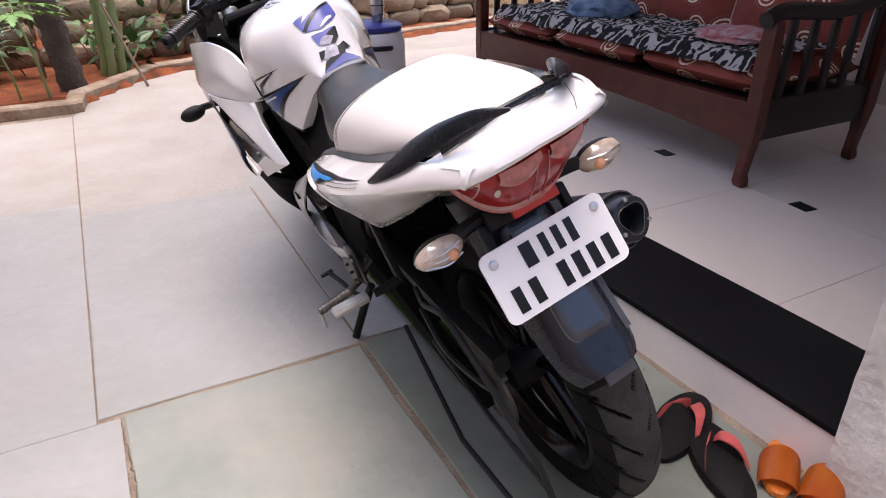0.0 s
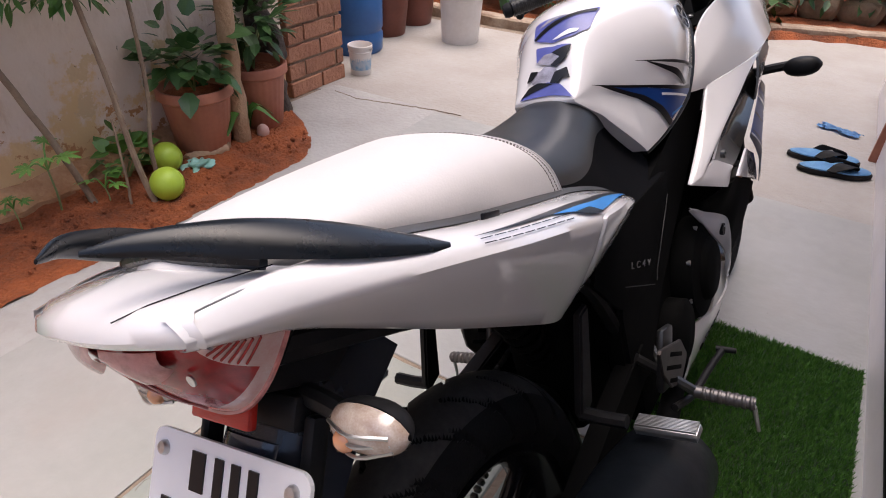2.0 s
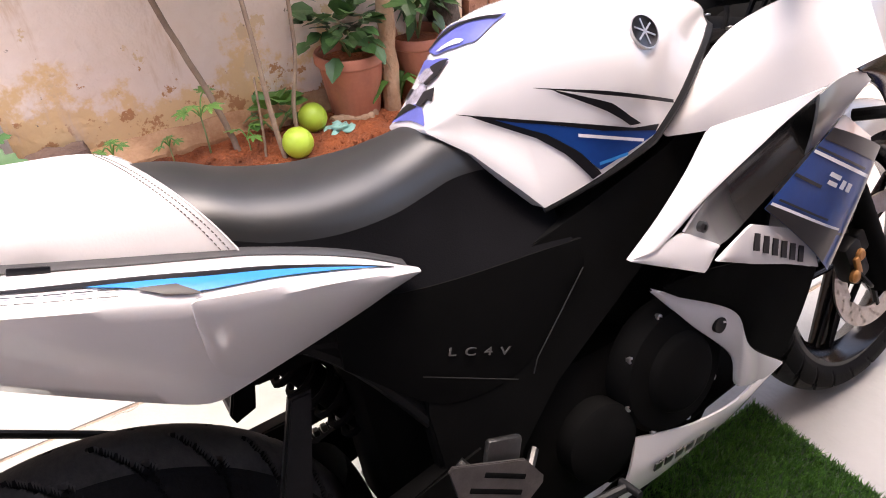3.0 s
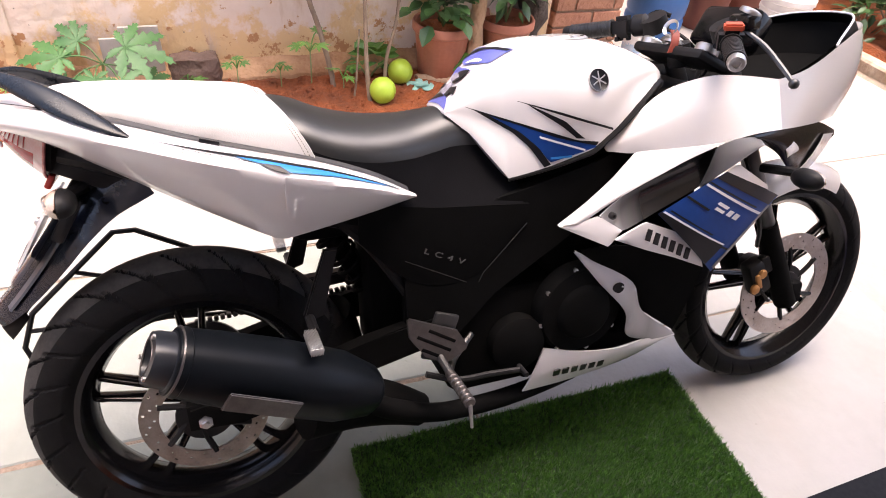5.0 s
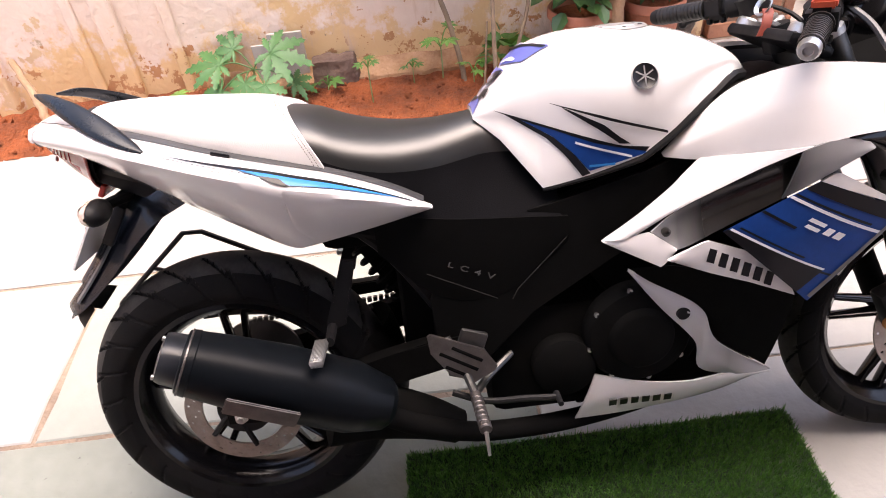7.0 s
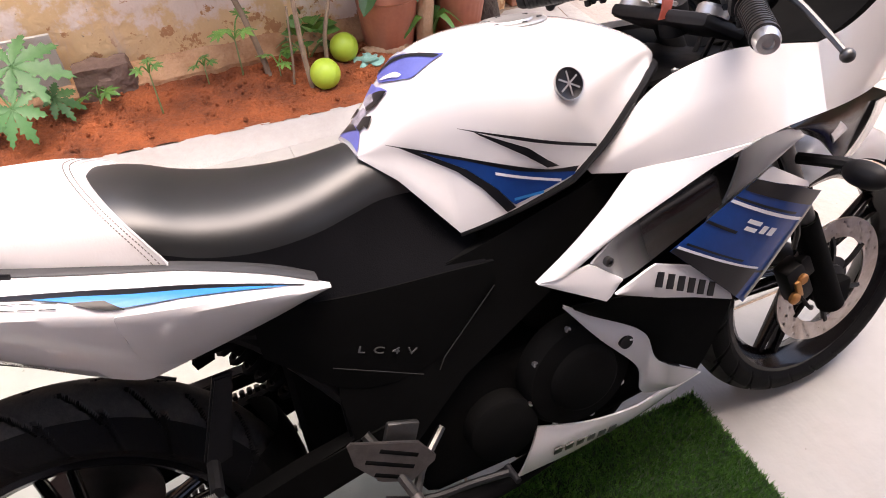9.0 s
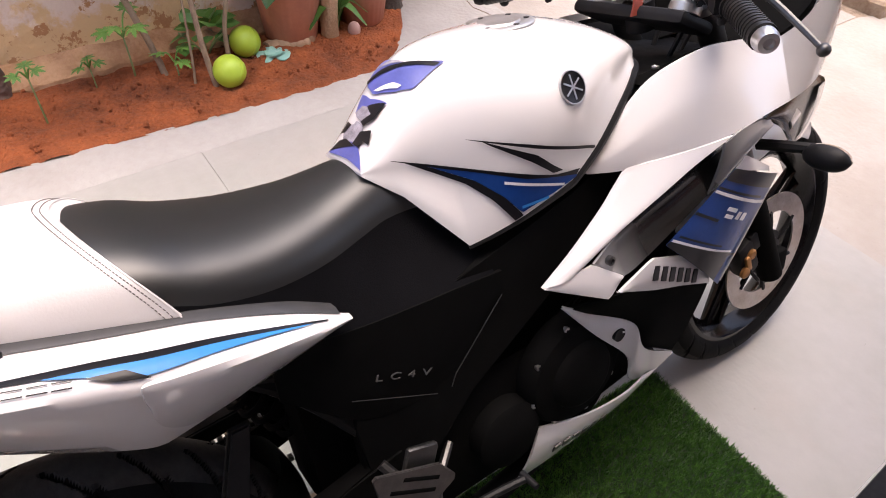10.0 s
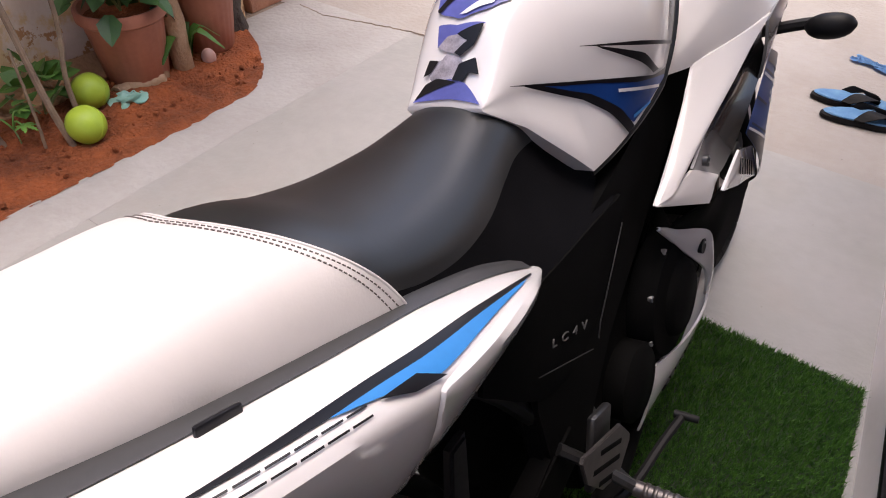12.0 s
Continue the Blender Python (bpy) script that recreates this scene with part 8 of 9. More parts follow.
for k, (c, r, n) in enumerate((((-1.55, 1.05, 2.5), 0.48, 260), ((-2.3, 0.85, 2.6), 0.45, 220), ((-1.65, 2.1, 2.6), 0.45, 200), ((-2.5, 2.1, 2.7), 0.45, 180), ((-2.0, 1.5, 2.8), 0.55, 300))):
    bush(bm, c, r, n, 0.15, 300 + k, 0.6, 0.2)
tagged(part("crown", bm, LEAF_DARK, tree, smooth=False), kind="stuff")
stick("garden_cane", "leaning brown cane stuck in the soil", "stick", [(-1.87, 0.63, -0.02), (-1.93, 0.59, 0.2), (-1.99, 0.48, 0.6), (-2.02, 0.36, 1.1)], 0.012, TWIG, 0.009, 3)
stick("garden_cane", "thin upright red-brown cane", "stick", [(-1.79, 0.69, -0.03), (-1.80, 0.705, 0.1), (-1.82, 0.72, 0.30)], 0.005, TWIG, 0.004, 4)

# young tree: two thin stems and a small crown
sap = thing("sapling", "young tree with two thin grey stems and a leafy crown", "tree", pose(0, 0, 0))
bm = bmesh.new()
tube(bm, [(-1.74, 0.755, -0.02), (-1.785, 0.745, 0.15), (-1.83, 0.745, 0.42), (-1.90, 0.74, 0.75), (-1.95, 0.72, 1.3)], 0.011, 8, n=20, taper=0.007)
part("trunk", bm, TWIG, sap)
bm = bmesh.new()
tube(bm, [(-1.84, 0.845, -0.02), (-1.85, 0.85, 0.15), (-1.87, 0.90, 0.36), (-1.89, 0.91, 0.8), (-1.93, 0.90, 1.25)], 0.009, 8, n=20, taper=0.006)
part("limb", bm, TWIG, sap)
bm = bmesh.new()
for k, (c, r, n) in enumerate((((-1.93, 0.70, 1.00), 0.24, 120), ((-1.90, 0.45, 0.86), 0.22, 110), ((-1.92, 0.92, 1.08), 0.22, 90), ((-1.93, 0.25, 1.00), 0.24, 90))):
    bush(bm, c, r, n, 0.075, 40 + k, 0.7, 0.3)
tagged(part("crown", bm, LEAF_DARK, sap, smooth=False), kind="stuff")
bm = bmesh.new()
for k, (c, r, n) in enumerate((((-1.90, 0.72, 0.68), 0.12, 60), ((-1.90, 0.58, 0.72), 0.13, 55), ((-1.91, 0.87, 0.72), 0.11, 45))):
    bush(bm, c, r, n, 0.058, 60 + k, 0.8, 0.3)
tagged(part("low_crown", bm, LEAF, sap, smooth=False), kind="stuff")
bm = bmesh.new()
for a, b in (((-1.92, 0.73, 0.85), (-1.90, 0.45, 0.86)), ((-1.93, 0.72, 1.0), (-1.93, 0.25, 1.0)), ((-1.89, 0.91, 0.9), (-1.92, 0.95, 1.1))):
    tube(bm, [a, Vector(a).lerp(Vector(b), 0.5) + Vector((0, 0, 0.05)), b], 0.005, 5, n=8)
part("branch", bm, TWIG, sap)

# balls, bag, bud, log
for x, y, z in ((-1.735, 0.805, 0.060), (-1.897, 0.931, 0.064)):
    bm = bmesh.new()
    bmesh.ops.create_uvsphere(bm, u_segments=32, v_segments=20, radius=0.057)
    tube(bm, [(0.0572 * math.cos(t), 0.0572 * math.sin(t) * math.cos(0.6), 0.0572 * math.sin(t) * math.sin(0.6)) for t in [2 * math.pi * i / 48 for i in range(49)]], 0.0012, 5)
    solid("ball", bm, LIME, "lime green rubber ball lying on the soil", "ball", pose(x, y, z, 20, 30, 0), "balls on the soil")
bm = bmesh.new()
bmesh.ops.create_icosphere(bm, subdivisions=4, radius=0.05)
for v in bm.verts:
    n1 = noise.noise(v.co * 38)
    v.co = Vector((v.co.x * (1.1 + 0.7 * n1), v.co.y * (1.0 + 0.7 * n1), max(-0.012, v.co.z * 0.5 * (1 + 0.8 * n1))))
solid("plastic_bag", bm, FOIL, "crumpled sea-green plastic bag on the soil", "bag", pose(-1.835, 1.017, 0.016), smooth=True, angle=15)
bud = thing("drooping_plant", "small plant with drooping leaves and a pale pink bud", "plant", pose(-1.87, 1.29, 0.0))
bm = bmesh.new()
for a in (80, 35, 130, 200, 290):
    for k in range(1):
        p = spline([(0, 0, 0), (0.05 * math.cos(radians(a)), 0.05 * math.sin(radians(a)), 0.15), (0.14 * math.cos(radians(a)), 0.14 * math.sin(radians(a)), 0.085)], 8)
        rs = []
        for i, q in enumerate(p):
            w = 0.020 * math.sin(math.pi * (0.1 + 0.85 * i / 7))
            sd = Vector((-math.sin(radians(a)), math.cos(radians(a)), 0)) * w
            rs.append(ring(bm, [q - sd, q + Vector((0, 0, 0.003)), q + sd]))
        skin(bm, rs, False, False)
part("leaf", bm, LEAF, bud)
bm = bmesh.new()
bmesh.ops.create_uvsphere(bm, u_segments=20, v_segments=14, radius=0.026, matrix=pose(0.02, 0.075, 0.028) @ Matrix.Diagonal((1, 1, 1.25, 1)))
part("bud", bm, PALE_PINK, bud)
stick("log", "short split log lying against the pot", "log", [(-1.84, 1.17, 0.025), (-1.86, 1.10, 0.03), (-1.89, 1.01, 0.028)], 0.028, WOOD_POST, 0.02, 9)

# tile and stone leaning on the wall
bm = bmesh.new()
box(bm, (0.014, 0.15, 0.27), (-2.03, -0.135, 0.135), rot=(0, 4, 0), bevel=0.002)
solid("loose_tile", bm, GREY_TILE, "grey floor tile leaning on the garden wall", "tile", smooth=False)
bm = bmesh.new()
box(bm, (0.010, 0.10, 0.23), (-2.02, -0.235, 0.115), rot=(0, 5, 0), bevel=0.002)
solid("loose_tile", bm, GREY_TILE, "narrow grey tile leaning on the garden wall", "tile", smooth=False)
bm = bmesh.new()
bmesh.ops.create_cube(bm, size=1.0)
bmesh.ops.subdivide_edges(bm, edges=bm.edges[:], cuts=9, use_grid_fill=True)
for v in bm.verts:
    q = Vector((v.co.x * 0.09, v.co.y * 0.19, v.co.z * 0.13))
    v.co = q + q.normalized() * (0.02 * noise.noise(q * 16) + 0.008 * noise.noise(q * 50) - 0.3 * max(0, q.length - 0.10))
solid("rough_stone", bm, DARK_STONE, "dark rough stone block at the foot of the wall", "stone", pose(-2.01, 0.055, 0.075), angle=20)

papaya("papaya_plant", "low papaya plant with broad lobed leaves by the wall", pose(-1.93, -0.30, 0.0), [(70, 0.10, 0.08, 0.175), (-95, 0.14, 0.03, 0.16), (-20, 0.09, -0.02, 0.125), (78, 0.17, -0.06, 0.10), (-130, 0.10, 0.07, 0.11), (-60, 0.16, -0.05, 0.115), (22, 0.18, 0.0, 0.12)], (0.0, 0.02), 0.16, 0.115, LEAF_PALE, face=0.75)
papaya("papaya_seedling", "thin papaya seedling in the red soil", pose(-1.80, 0.215, 0.0), [(50, 0.03, 0.03), (170, 0.03, 0.025), (290, 0.03, 0.02)], (0.0, 0.0), 0.17, 0.035, LEAF, 0.0035)
papaya("papaya_seedling", "thin papaya seedling near the wall", pose(-1.93, 0.40, 0.0), [(50, 0.03, 0.02), (170, 0.03, 0.015), (290, 0.03, 0.01)], (0.0, 0.0), 0.09, 0.035, LEAF, 0.003)
papaya("papaya_seedling", "leafy seedling with pale young leaves", pose(-1.92, 0.53, 0.0), [(30, 0.06, 0.05), (140, 0.06, 0.07), (250, 0.05, 0.02), (330, 0.05, 0.06)], (0.0, 0.0), 0.17, 0.05, LEAF_LIGHT, 0.004)
papaya("papaya_seedling", "small seedling beside the stone", pose(-1.93, 0.02, 0.0), [(50, 0.04, 0.03), (170, 0.04, 0.025), (290, 0.04, 0.02)], (0.0, 0.0), 0.05, 0.05, LEAF, 0.003)
papaya("papaya_seedling", "seedling with bright lobed leaves", pose(-1.86, 0.66, 0.0), [(20, 0.04, 0.02), (110, 0.04, 0.04), (230, 0.04, 0.03)], (0, 0), 0.07, 0.045, LEAF_LIGHT, 0.003)
papaya("papaya_seedling", "small seedling by the end of the bed", pose(-1.80, -0.62, 0.0), [(40, 0.05, 0.03), (160, 0.05, 0.04), (280, 0.05, 0.03)], (0, 0), 0.08, 0.06, LEAF_LIGHT, 0.003)
stick("stump", "thin crooked brown stem rising from the soil", "stick", [(-1.70, -1.08, -0.02), (-1.74, -1.11, 0.06), (-1.84, -1.17, 0.18), (-1.96, -1.26, 0.30)], 0.022, WOOD_POST, 0.014, 12)

# scattered pebbles and clods on the soil
rng = np.random.default_rng(9)
bm = bmesh.new()
for _ in range(1500):
    y = rng.uniform(-1.8, 1.5)
    x = rng.uniform(-2.02, bed_edge(y) - 0.03)
    r = 0.002 + 0.012 * rng.uniform(0, 1) ** 5
    made = bmesh.ops.create_icosphere(bm, subdivisions=1, radius=r, matrix=pose(x, y, 0.006 + 0.024 * wobble(x, y, 5) * math.sin(math.pi * min(1, (x + 2.1) / (bed_edge(y) + 2.1) * 1.2)) + 0.03 * (1 - (x + 2.1) / (bed_edge(y) + 2.1)) + 0.002, rng.uniform(0, 90), rng.uniform(0, 90), 0) @ Matrix.Diagonal((1, rng.uniform(0.6, 1), 0.7, 1)))
solid("soil_clods", bm, SOIL, "scattered clods and pebbles of red soil", "soil", kind="stuff", smooth=False)

# brick pillar, drum, buckets and pots at the corner
drum = thing("plastic_drum", "tall blue plastic drum behind the brick pillar", "drum", pose(-2.35, 2.60, -0.004))
bm = bmesh.new()
prof = [(0.155, 0.0), (0.165, 0.015), (0.168, 0.10), (0.160, 0.112), (0.160, 0.124), (0.168, 0.136), (0.170, 0.33), (0.162, 0.342), (0.162, 0.354), (0.168, 0.366), (0.160, 0.50), (0.140, 0.53), (0.0001, 0.535)]
lathe(bm, prof, None, 40)
part("drum_body", bm, DRUM_BLUE, drum)
bm = bmesh.new()
for x, y in ((0.07, 0.0), (-0.07, 0.02)):
    lathe(bm, [(0.028, 0.53), (0.028, 0.55), (0.0001, 0.55)], Matrix.Translation((x, y, 0)), 20)
part("bung", bm, GRAPHIC_BLACK, drum)


def bucket(name, label, m, r, h, mat):
    t = thing(name, label, "bucket", m)
    bm = bmesh.new()
    lathe(bm, [(0.80 * r, 0.0), (0.82 * r, 0.01), (0.95 * r, h * 0.74), (1.0 * r, h * 0.75), (1.0 * r, h * 0.79), (0.96 * r, h * 0.80), (0.98 * r, h * 0.90), (1.04 * r, h * 0.91), (1.04 * r, h * 0.985), (1.0 * r, h), (0.96 * r, h * 0.98), (0.80 * r, 0.02), (0.0001, 0.02)], None, 40)
    part("bucket_body", bm, mat, t)
    bm = bmesh.new()
    tube(bm, [(1.04 * r * math.cos(a), 1.04 * r * math.sin(a) , h * 0.86 - 0.10 * r * math.sin(a) ** 2 * 2) for a in [math.pi * i / 20 for i in range(21)]], 0.003, 6)
    part("bail", bm, STEEL, t)
    return t


bucket("bucket", "white plastic paint bucket standing on the concrete", pose(-1.94, 3.12, -0.004), 0.135, 0.345, WHITE_PLASTIC)
sb = bucket("small_bucket", "small white bucket with a pale blue label", pose(-2.045, 2.27, -0.004), 0.062, 0.155, WHITE_PLASTIC)
bm = bmesh.new()
lathe(bm, [(0.0535, 0.03), (0.0575, 0.10)], None, 32, False)
part("paper_label", bm, LABEL_BLUE, sb)
pot("garden_pot", "dark red planting pot beside the blue drum", pose(-2.40, 2.99, -0.004), 0.155, 0.36, RED_POT, 0)
pot("garden_pot", "dark red planting pot near the far kerb", pose(-2.42, 3.32, -0.004), 0.160, 0.38, RED_POT, 0)
potted_plant("small green plant in the red pot", pose(-2.42, 3.32, 0.33), 0.16, 90, 0.08, 21, LEAF, high=0.16)

# far bed: trunk, papaya plants, banana-like stems, bushes
stick("tree_trunk", "dark tree trunk in the far bed", "tree", [(-0.86, 4.05, 0.0), (-0.90, 4.12, 0.4), (-0.97, 4.2, 1.0), (-1.05, 4.3, 2.2)], 0.085, BARK, 0.06, 14)
papaya("papaya_plant", "tall thin papaya with light green leaves", pose(-1.00, 3.86, 0.03), [(20, 0.16, 0.0), (100, 0.15, 0.05), (190, 0.16, 0.0), (270, 0.16, 0.02), (330, 0.14, 0.06)], (-0.07, 0.04), 0.50, 0.15, LEAF_LIGHT, 0.010)
papaya("papaya_plant", "slender papaya in the far bed", pose(-1.16, 3.90, 0.03), [(20, 0.12, 0.0), (140, 0.12, 0.05), (250, 0.12, 0.0)], (-0.05, 0.04), 0.30, 0.11, LEAF, 0.008)
for k, (x, y) in enumerate(((-0.62, 4.35), (-0.55, 4.38), (-0.66, 4.42))):
    stick("green_stem", "thick upright green stem in the far bed", "plant", [(x, y, 0.0), (x + 0.02, y, 0.4), (x + 0.03 * (k - 1), y + 0.04, 1.2)], 0.030, STEM, 0.022, 20 + k)
stick("garden_cane", "thin leaning brown cane in the far bed", "stick", [(-0.42, 4.10, 0.0), (-0.52, 4.2, 0.3), (-0.66, 4.32, 0.75)], 0.010, TWIG, 0.008, 31)
rnd = random.Random(77)
spots = [(-2.9 + 5.8 * k / 21 + rnd.uniform(-0.1, 0.1), rnd.uniform(-0.1, 0.5)) for k in range(22)]
spots = [(x, 4.15 + 1.20 * min(0.5, max(0, x + 0.80)) + 0.27 * max(0, x + 0.30) + (d if x < -0.3 else 0.25)) for x, d in spots if x < 1.1] + [(-2.08, 3.98), (-1.93, 4.05), (-2.28, 4.12), (-1.72, 4.10)]
for k, (x, y) in enumerate(spots):
    t = thing("shrub", "green leafy shrub in the far bed", "plant", pose(x, y, 0.03), "shrubs in the far bed")
    h = rnd.uniform(0.15, 0.45)
    bm = bmesh.new()
    for q in range(4):
        a = rnd.uniform(0, 6.28)
        tube(bm, [(0, 0, 0), (0.05 * math.cos(a), 0.05 * math.sin(a), h * 0.5), (0.12 * math.cos(a), 0.12 * math.sin(a), h)], 0.006, 5, n=6)
    part("stem", bm, TWIG, t)
    bm = bmesh.new()
    bush(bm, (0, 0, h), rnd.uniform(0.14, 0.26), rnd.randint(60, 120), rnd.uniform(0.07, 0.12), 200 + k, 0.9)
    tagged(part("foliage", bm, rnd.choice((LEAF, LEAF_DARK, LEAF_DARK)), t, smooth=False), kind="stuff")

# ---- paving slabs and tiles, each a piece of its own ----
bm = bmesh.new()
box(bm, (0.02, 0.02, 0.01), (0, 0, -0.028))
pavement = solid("pavement", bm, MORTAR, "yard paving of large pale grey-green stone slabs", "paving", kind="structure")


def slab_mesh(outline, top=0.0, deep=0.03, edge=0.004):
    bm = bmesh.new()
    cx, cy = sum(p[0] for p in outline) / len(outline), sum(p[1] for p in outline) / len(outline)
    ins = [(cx + (x - cx) * (1 - edge / max(0.05, abs(x - cx) + 1e-6)), cy + (y - cy) * (1 - edge / max(0.05, abs(y - cy) + 1e-6))) for x, y in outline]
    rs = [ring(bm, [(x, y, top - deep) for x, y in outline]), ring(bm, [(x, y, top - edge * 0.8) for x, y in outline]), ring(bm, [(x, y, top) for x, y in ins])]
    skin(bm, rs)
    return bm


def slab(name, mat, parent, outline, gap=0.006, top=0.0):
    rnd = random.Random(str(outline))
    cx, cy = sum(p[0] for p in outline) / len(outline), sum(p[1] for p in outline) / len(outline)
    pts = []
    n = len(outline)
    for i in range(n):
        a, b = outline[i], outline[(i + 1) % n]
        for k in range(5):
            f = k / 5
            x, y = a[0] + (b[0] - a[0]) * f, a[1] + (b[1] - a[1]) * f
            g = gap * rnd.uniform(0.4, 1.6)
            d = math.hypot(x - cx, y - cy)
            pts.append((x - math.copysign(min(g, abs(x - cx)), x - cx), y - math.copysign(min(g, abs(y - cy)), y - cy)))
    return part(name, slab_mesh(pts, top, 0.03, min(0.004, gap * 0.9)), mat, parent, smooth=False)


def rect(x0, x1, y0, y1):
    return [(x0, y0), (x1, y0), (x1, y1), (x0, y1)]


# the column beside the step, y below 0.55, takes the slab with painted shade
for x0, x1, cuts in ((-1.44, -0.85, (-3.3, -1.9, -0.65, 0.575, 2.03)), (-0.85, -0.24, (-3.3, -1.95, -0.65, 0.59, 1.90)), (-0.24, 0.402, (-3.3, -1.2, 0.605, 2.02))):
    for y0, y1 in zip(cuts, cuts[1:]):
        xx = (x0 - 0.05 if x0 == -0.85 and y0 > 0.55 else x0, x1 - 0.05 if x1 == -0.85 and y0 > 0.55 else x1)
        slab("slab", SLAB_SHADE if x0 == -0.24 and y0 < 0.55 else SLAB_GREEN if x0 > -1 and -1.3 < y0 < 0.55 else SLAB, pavement, rect(*xx, y0, y1), (0.0075 if x0 > -1 else 0.0006) if y0 < 0.5 else 0.0006 if x0 < -1 else 0.003)
slab("slab", CONCRETE, pavement, [(-2.03, 1.95), (-0.90, 1.95), (-0.90, 3.50), (-3.2, 3.45), (-3.2, 1.95)], 0.0010, -0.001)
slab("slab", CONCRETE, pavement, [(-0.895, 1.82), (0.402, 1.95), (0.402, 4.70), (-0.28, 4.52), (-0.76, 3.90), (-0.895, 3.5)], 0.0008, -0.001)
slab("slab", CONCRETE, pavement, [(0.345, 3.10), (3.4, 3.10), (3.4, 5.52), (0.345, 4.69)], 0.0010, -0.002)
# the flush concrete border along the bed
bm = bmesh.new()
rows = []
for j in range(70):
    y = -3.2 + 5.24 * j / 69
    xe = bed_edge(y) if y < 1.25 else max(bed_edge(y), -2.03)
    rows.append(ring(bm, [(xe - 0.050, y, -0.012), (xe - 0.012 + 0.006 * wobble(0, y, 12), y, -0.001), (xe + 0.02, y, 0.004 + 0.003 * wobble(1, y, 9)), (-1.450, y, 0.0012), (-1.424 + 0.004 * wobble(2, y, 6), y, 0.0005), (-1.418, y, -0.02)]))
skin(bm, rows, False, False)
part("border_strip", bm, BORDER, pavement, "pale concrete border strip along the soil bed")
veranda_floor = solid("veranda_floor", box(bmesh.new(), (2.3, 4.1, 0.008), (1.86, 1.5, 0.118)), MORTAR, "veranda floor of cream tiles with small black corner insets", "floor", kind="structure", smooth=False)
for i in range(4):
    for j in range(7):
        x0, y0 = 0.705 + 0.655 * i, -0.56 + 0.62 * j
        if y0 + 0.62 > 2.7 and y0 < 2.6:
            slab("tile", TILE, veranda_floor, rect(x0, x0 + 0.655, y0, 2.66), 0.0008, 0.128)
        else:
            slab("tile", TILE, veranda_floor, rect(x0, x0 + 0.655, y0, y0 + 0.62), 0.0008, 0.128)
for y in (-0.18, 0.45, 1.11, 1.73):
    bm = bmesh.new()
    box(bm, (0.055, 0.075, 0.004), (1.375, y, 0.1285), rot=(0, 0, -6))
    part("inset", bm, GRANITE, veranda_floor, smooth=False)


# hairline cracks in the paving
for k, run in enumerate(([(-1.97, 1.97), (-1.81, 1.945), (-1.645, 1.99), (-1.48, 2.03), (-1.30, 2.05)], [(-0.83, -0.01), (-0.842, 0.18), (-0.836, 0.36), (-0.852, 0.56)])):
    rnd = random.Random(70 + k)
    line = poly([(x, y, 0.0) for x, y in run], 46)
    bm = bmesh.new()
    rs = []
    for i, p in enumerate(line):
        w = 0.0028 * rnd.uniform(0.4, 1.3)
        d = (line[min(i + 1, 45)] - line[max(i - 1, 0)]).normalized()
        n = Vector((-d.y, d.x, 0))
        c = p + n * rnd.uniform(-0.004, 0.004)
        z = 0.0055 if k == 0 else 0.0008
        rs.append(ring(bm, [c - n * w + Vector((0, 0, z - 0.004)), c + Vector((0, 0, z)), c + n * w + Vector((0, 0, z - 0.004))]))
    skin(bm, rs, False, False)
    part("crack", bm, MORTAR, pavement, smooth=False)
# ---- bricks and stones, each a piece of its own ----
bm = bmesh.new()
box(bm, (0.36, 0.37, 2.0), (-2.262, 1.975, 0.98))
pillar = solid("brick_pillar", bm, LIME_MORTAR, "bare red brick pillar with rough mortar joints", "pillar", kind="structure", smooth=False)


def brick_mesh(sx, sy, sz, seed):
    bm = bmesh.new()
    made = bmesh.ops.create_cube(bm, size=1.0, matrix=Matrix.Diagonal((sx, sy, sz, 1)))
    bmesh.ops.bevel(bm, geom=bm.edges[:], offset=0.004, segments=1, affect="EDGES")
    rnd = random.Random(seed)
    for v in bm.verts:
        v.co += Vector((rnd.uniform(-1, 1), rnd.uniform(-1, 1), rnd.uniform(-1, 1))) * 0.002
    return finish(bm, "brick", BRICK, smooth=False)


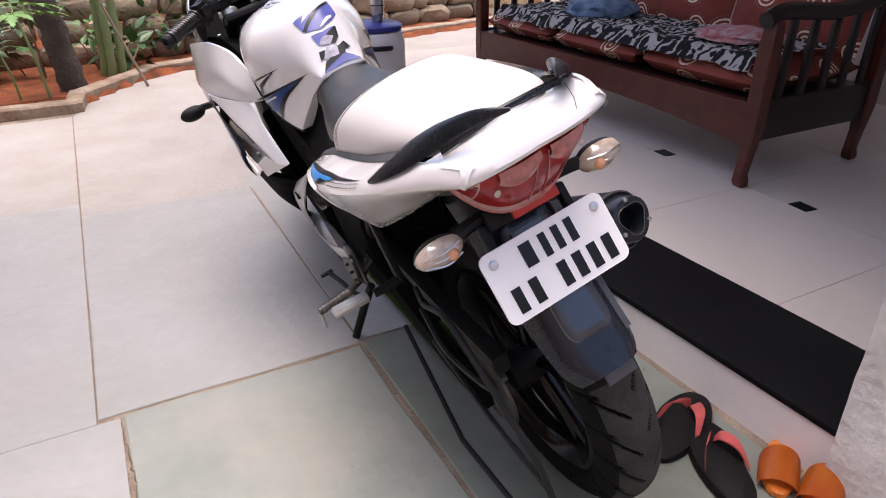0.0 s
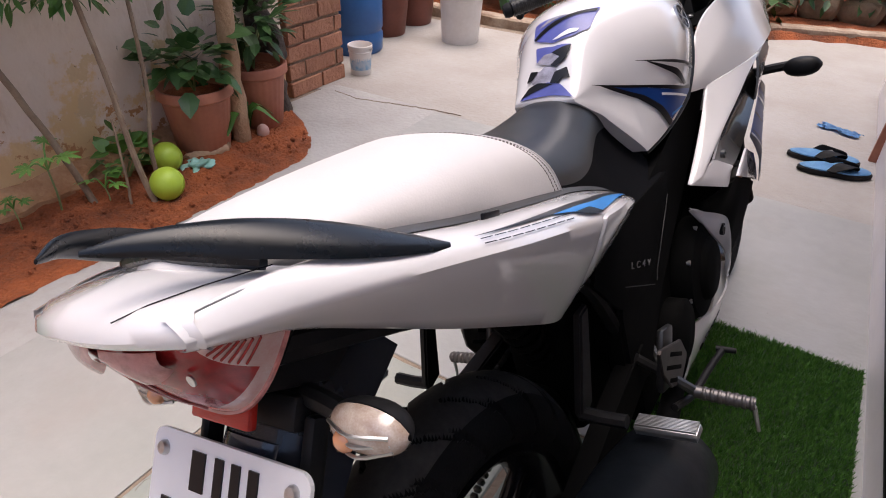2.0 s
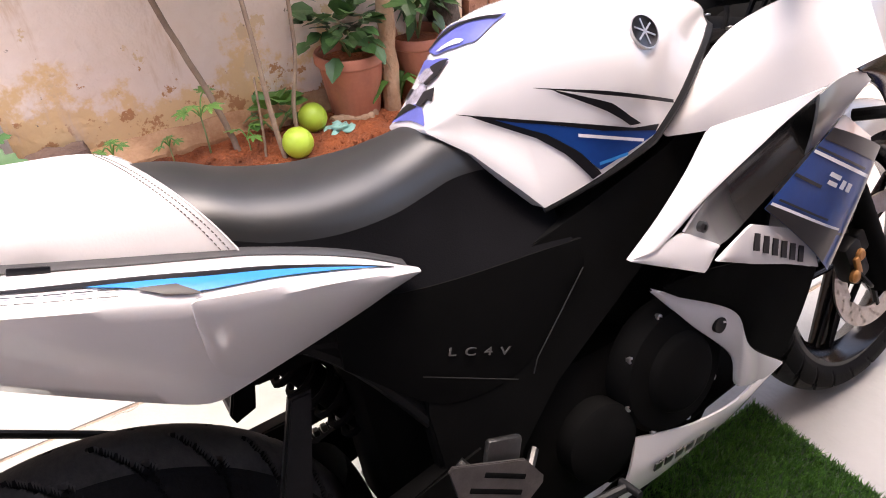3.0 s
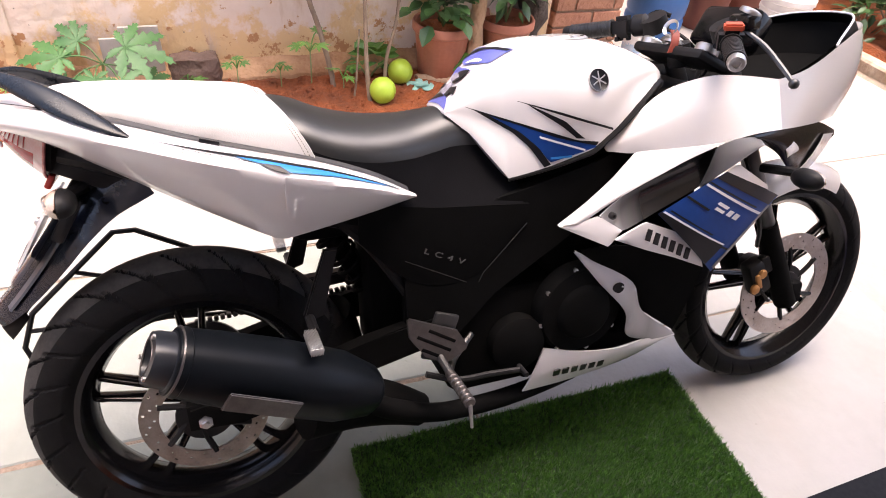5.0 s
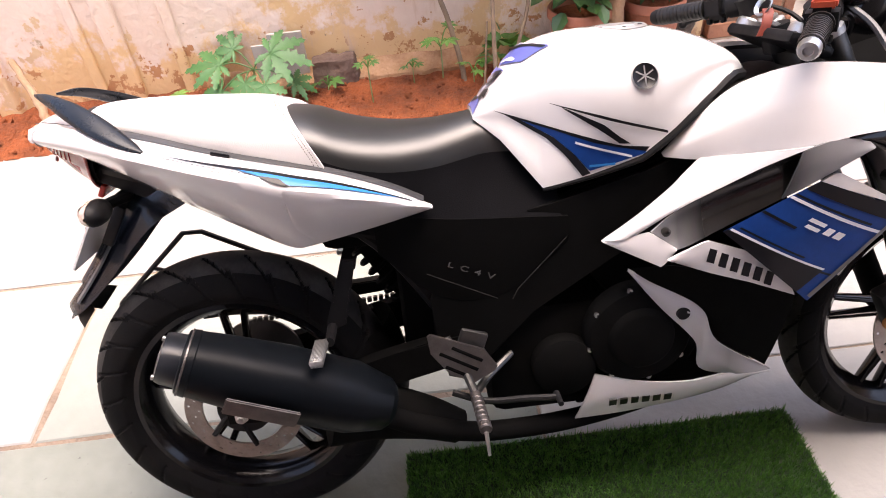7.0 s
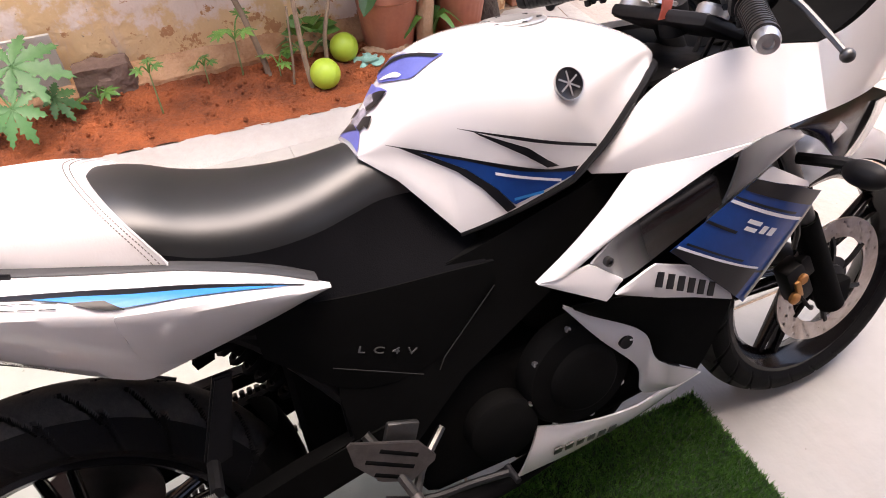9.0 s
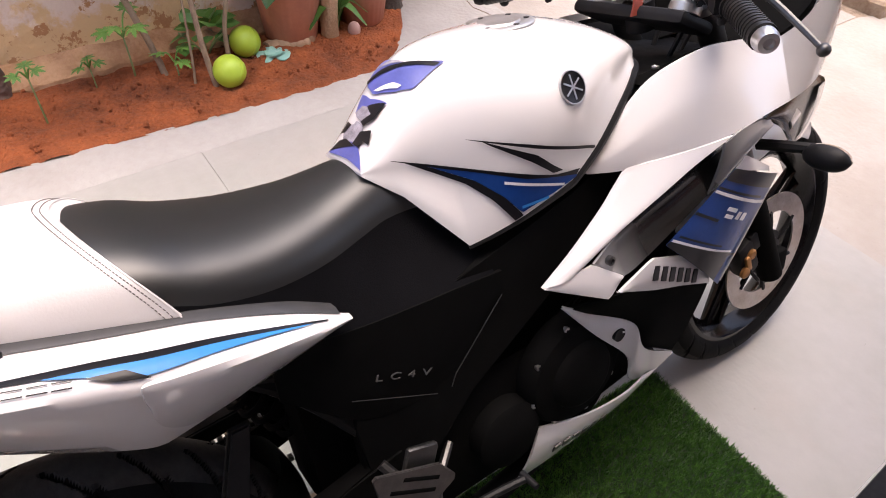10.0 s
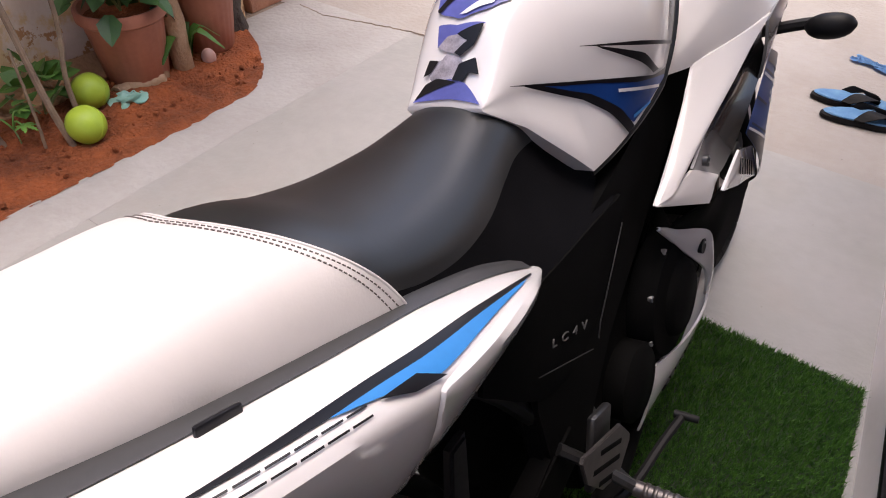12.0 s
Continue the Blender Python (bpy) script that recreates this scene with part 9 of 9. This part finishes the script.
brick_long = [brick_mesh(0.110, 0.215, 0.070, k) for k in range(4)]
brick_head = [brick_mesh(0.215, 0.110, 0.070, 10 + k) for k in range(4)]
rnd = random.Random(5)
for row in range(22):
    z = 0.032 + 0.083 * row
    lens = (0.225, 0.175) if row % 2 == 0 else (0.115, 0.225, 0.06)
    y = 1.775
    for k, ln in enumerate(lens):
        ob = new("brick", rnd.choice(brick_long))
        ob.parent = pillar
        ob.matrix_basis = pose(-2.128 + rnd.uniform(-0.004, 0.004), y + ln / 2, z, rnd.uniform(-1, 1), rnd.uniform(-1, 1), rnd.uniform(-1, 1)) @ Matrix.Diagonal((1, (ln - 0.012) / 0.215, 1, 1))
        y += ln
    x = -2.44
    for k, ln in enumerate((0.20, 0.125) if row % 2 == 0 else (0.10, 0.225)):
        ob = new("brick", rnd.choice(brick_head))
        ob.parent = pillar
        ob.matrix_basis = pose(x + ln / 2, 1.815 + rnd.uniform(-0.004, 0.004), z, rnd.uniform(-1, 1), 0, rnd.uniform(-1, 1)) @ Matrix.Diagonal(((ln - 0.012) / 0.215, 1, 1, 1))
        x += ln

stones = []
for k in range(6):
    bm = bmesh.new()
    bmesh.ops.create_icosphere(bm, subdivisions=2, radius=0.5)
    for v in bm.verts:
        c = v.co * 2
        v.co = Vector([math.copysign(abs(a) ** 0.6, a) * 0.5 for a in c]) * (1 + 0.18 * noise.noise(c * 1.6 + Vector((k * 7, 0, 0))))
    stones.append(finish(bm, "stone", STONE, smooth=True, angle=35))
rnd = random.Random(12)
for row in range(7):
    x = -3.0 + rnd.uniform(0, 0.2)
    while x < 3.2:
        w, h = rnd.uniform(0.18, 0.42), 0.16
        ob = new("stone", rnd.choice(stones))
        ob.parent = wall_far
        ob.matrix_basis = pose(x + w / 2, 5.02 + 0.27 * max(0.0, x + 0.5) * 0.9 + 0.05 * row + rnd.uniform(-0.03, 0.03), 0.10 + 0.155 * row, rnd.uniform(-8, 8), rnd.uniform(-8, 8), rnd.uniform(-10, 10)) @ Matrix.Diagonal((w, 0.24, h * 1.08, 1))
        x += w * 0.97
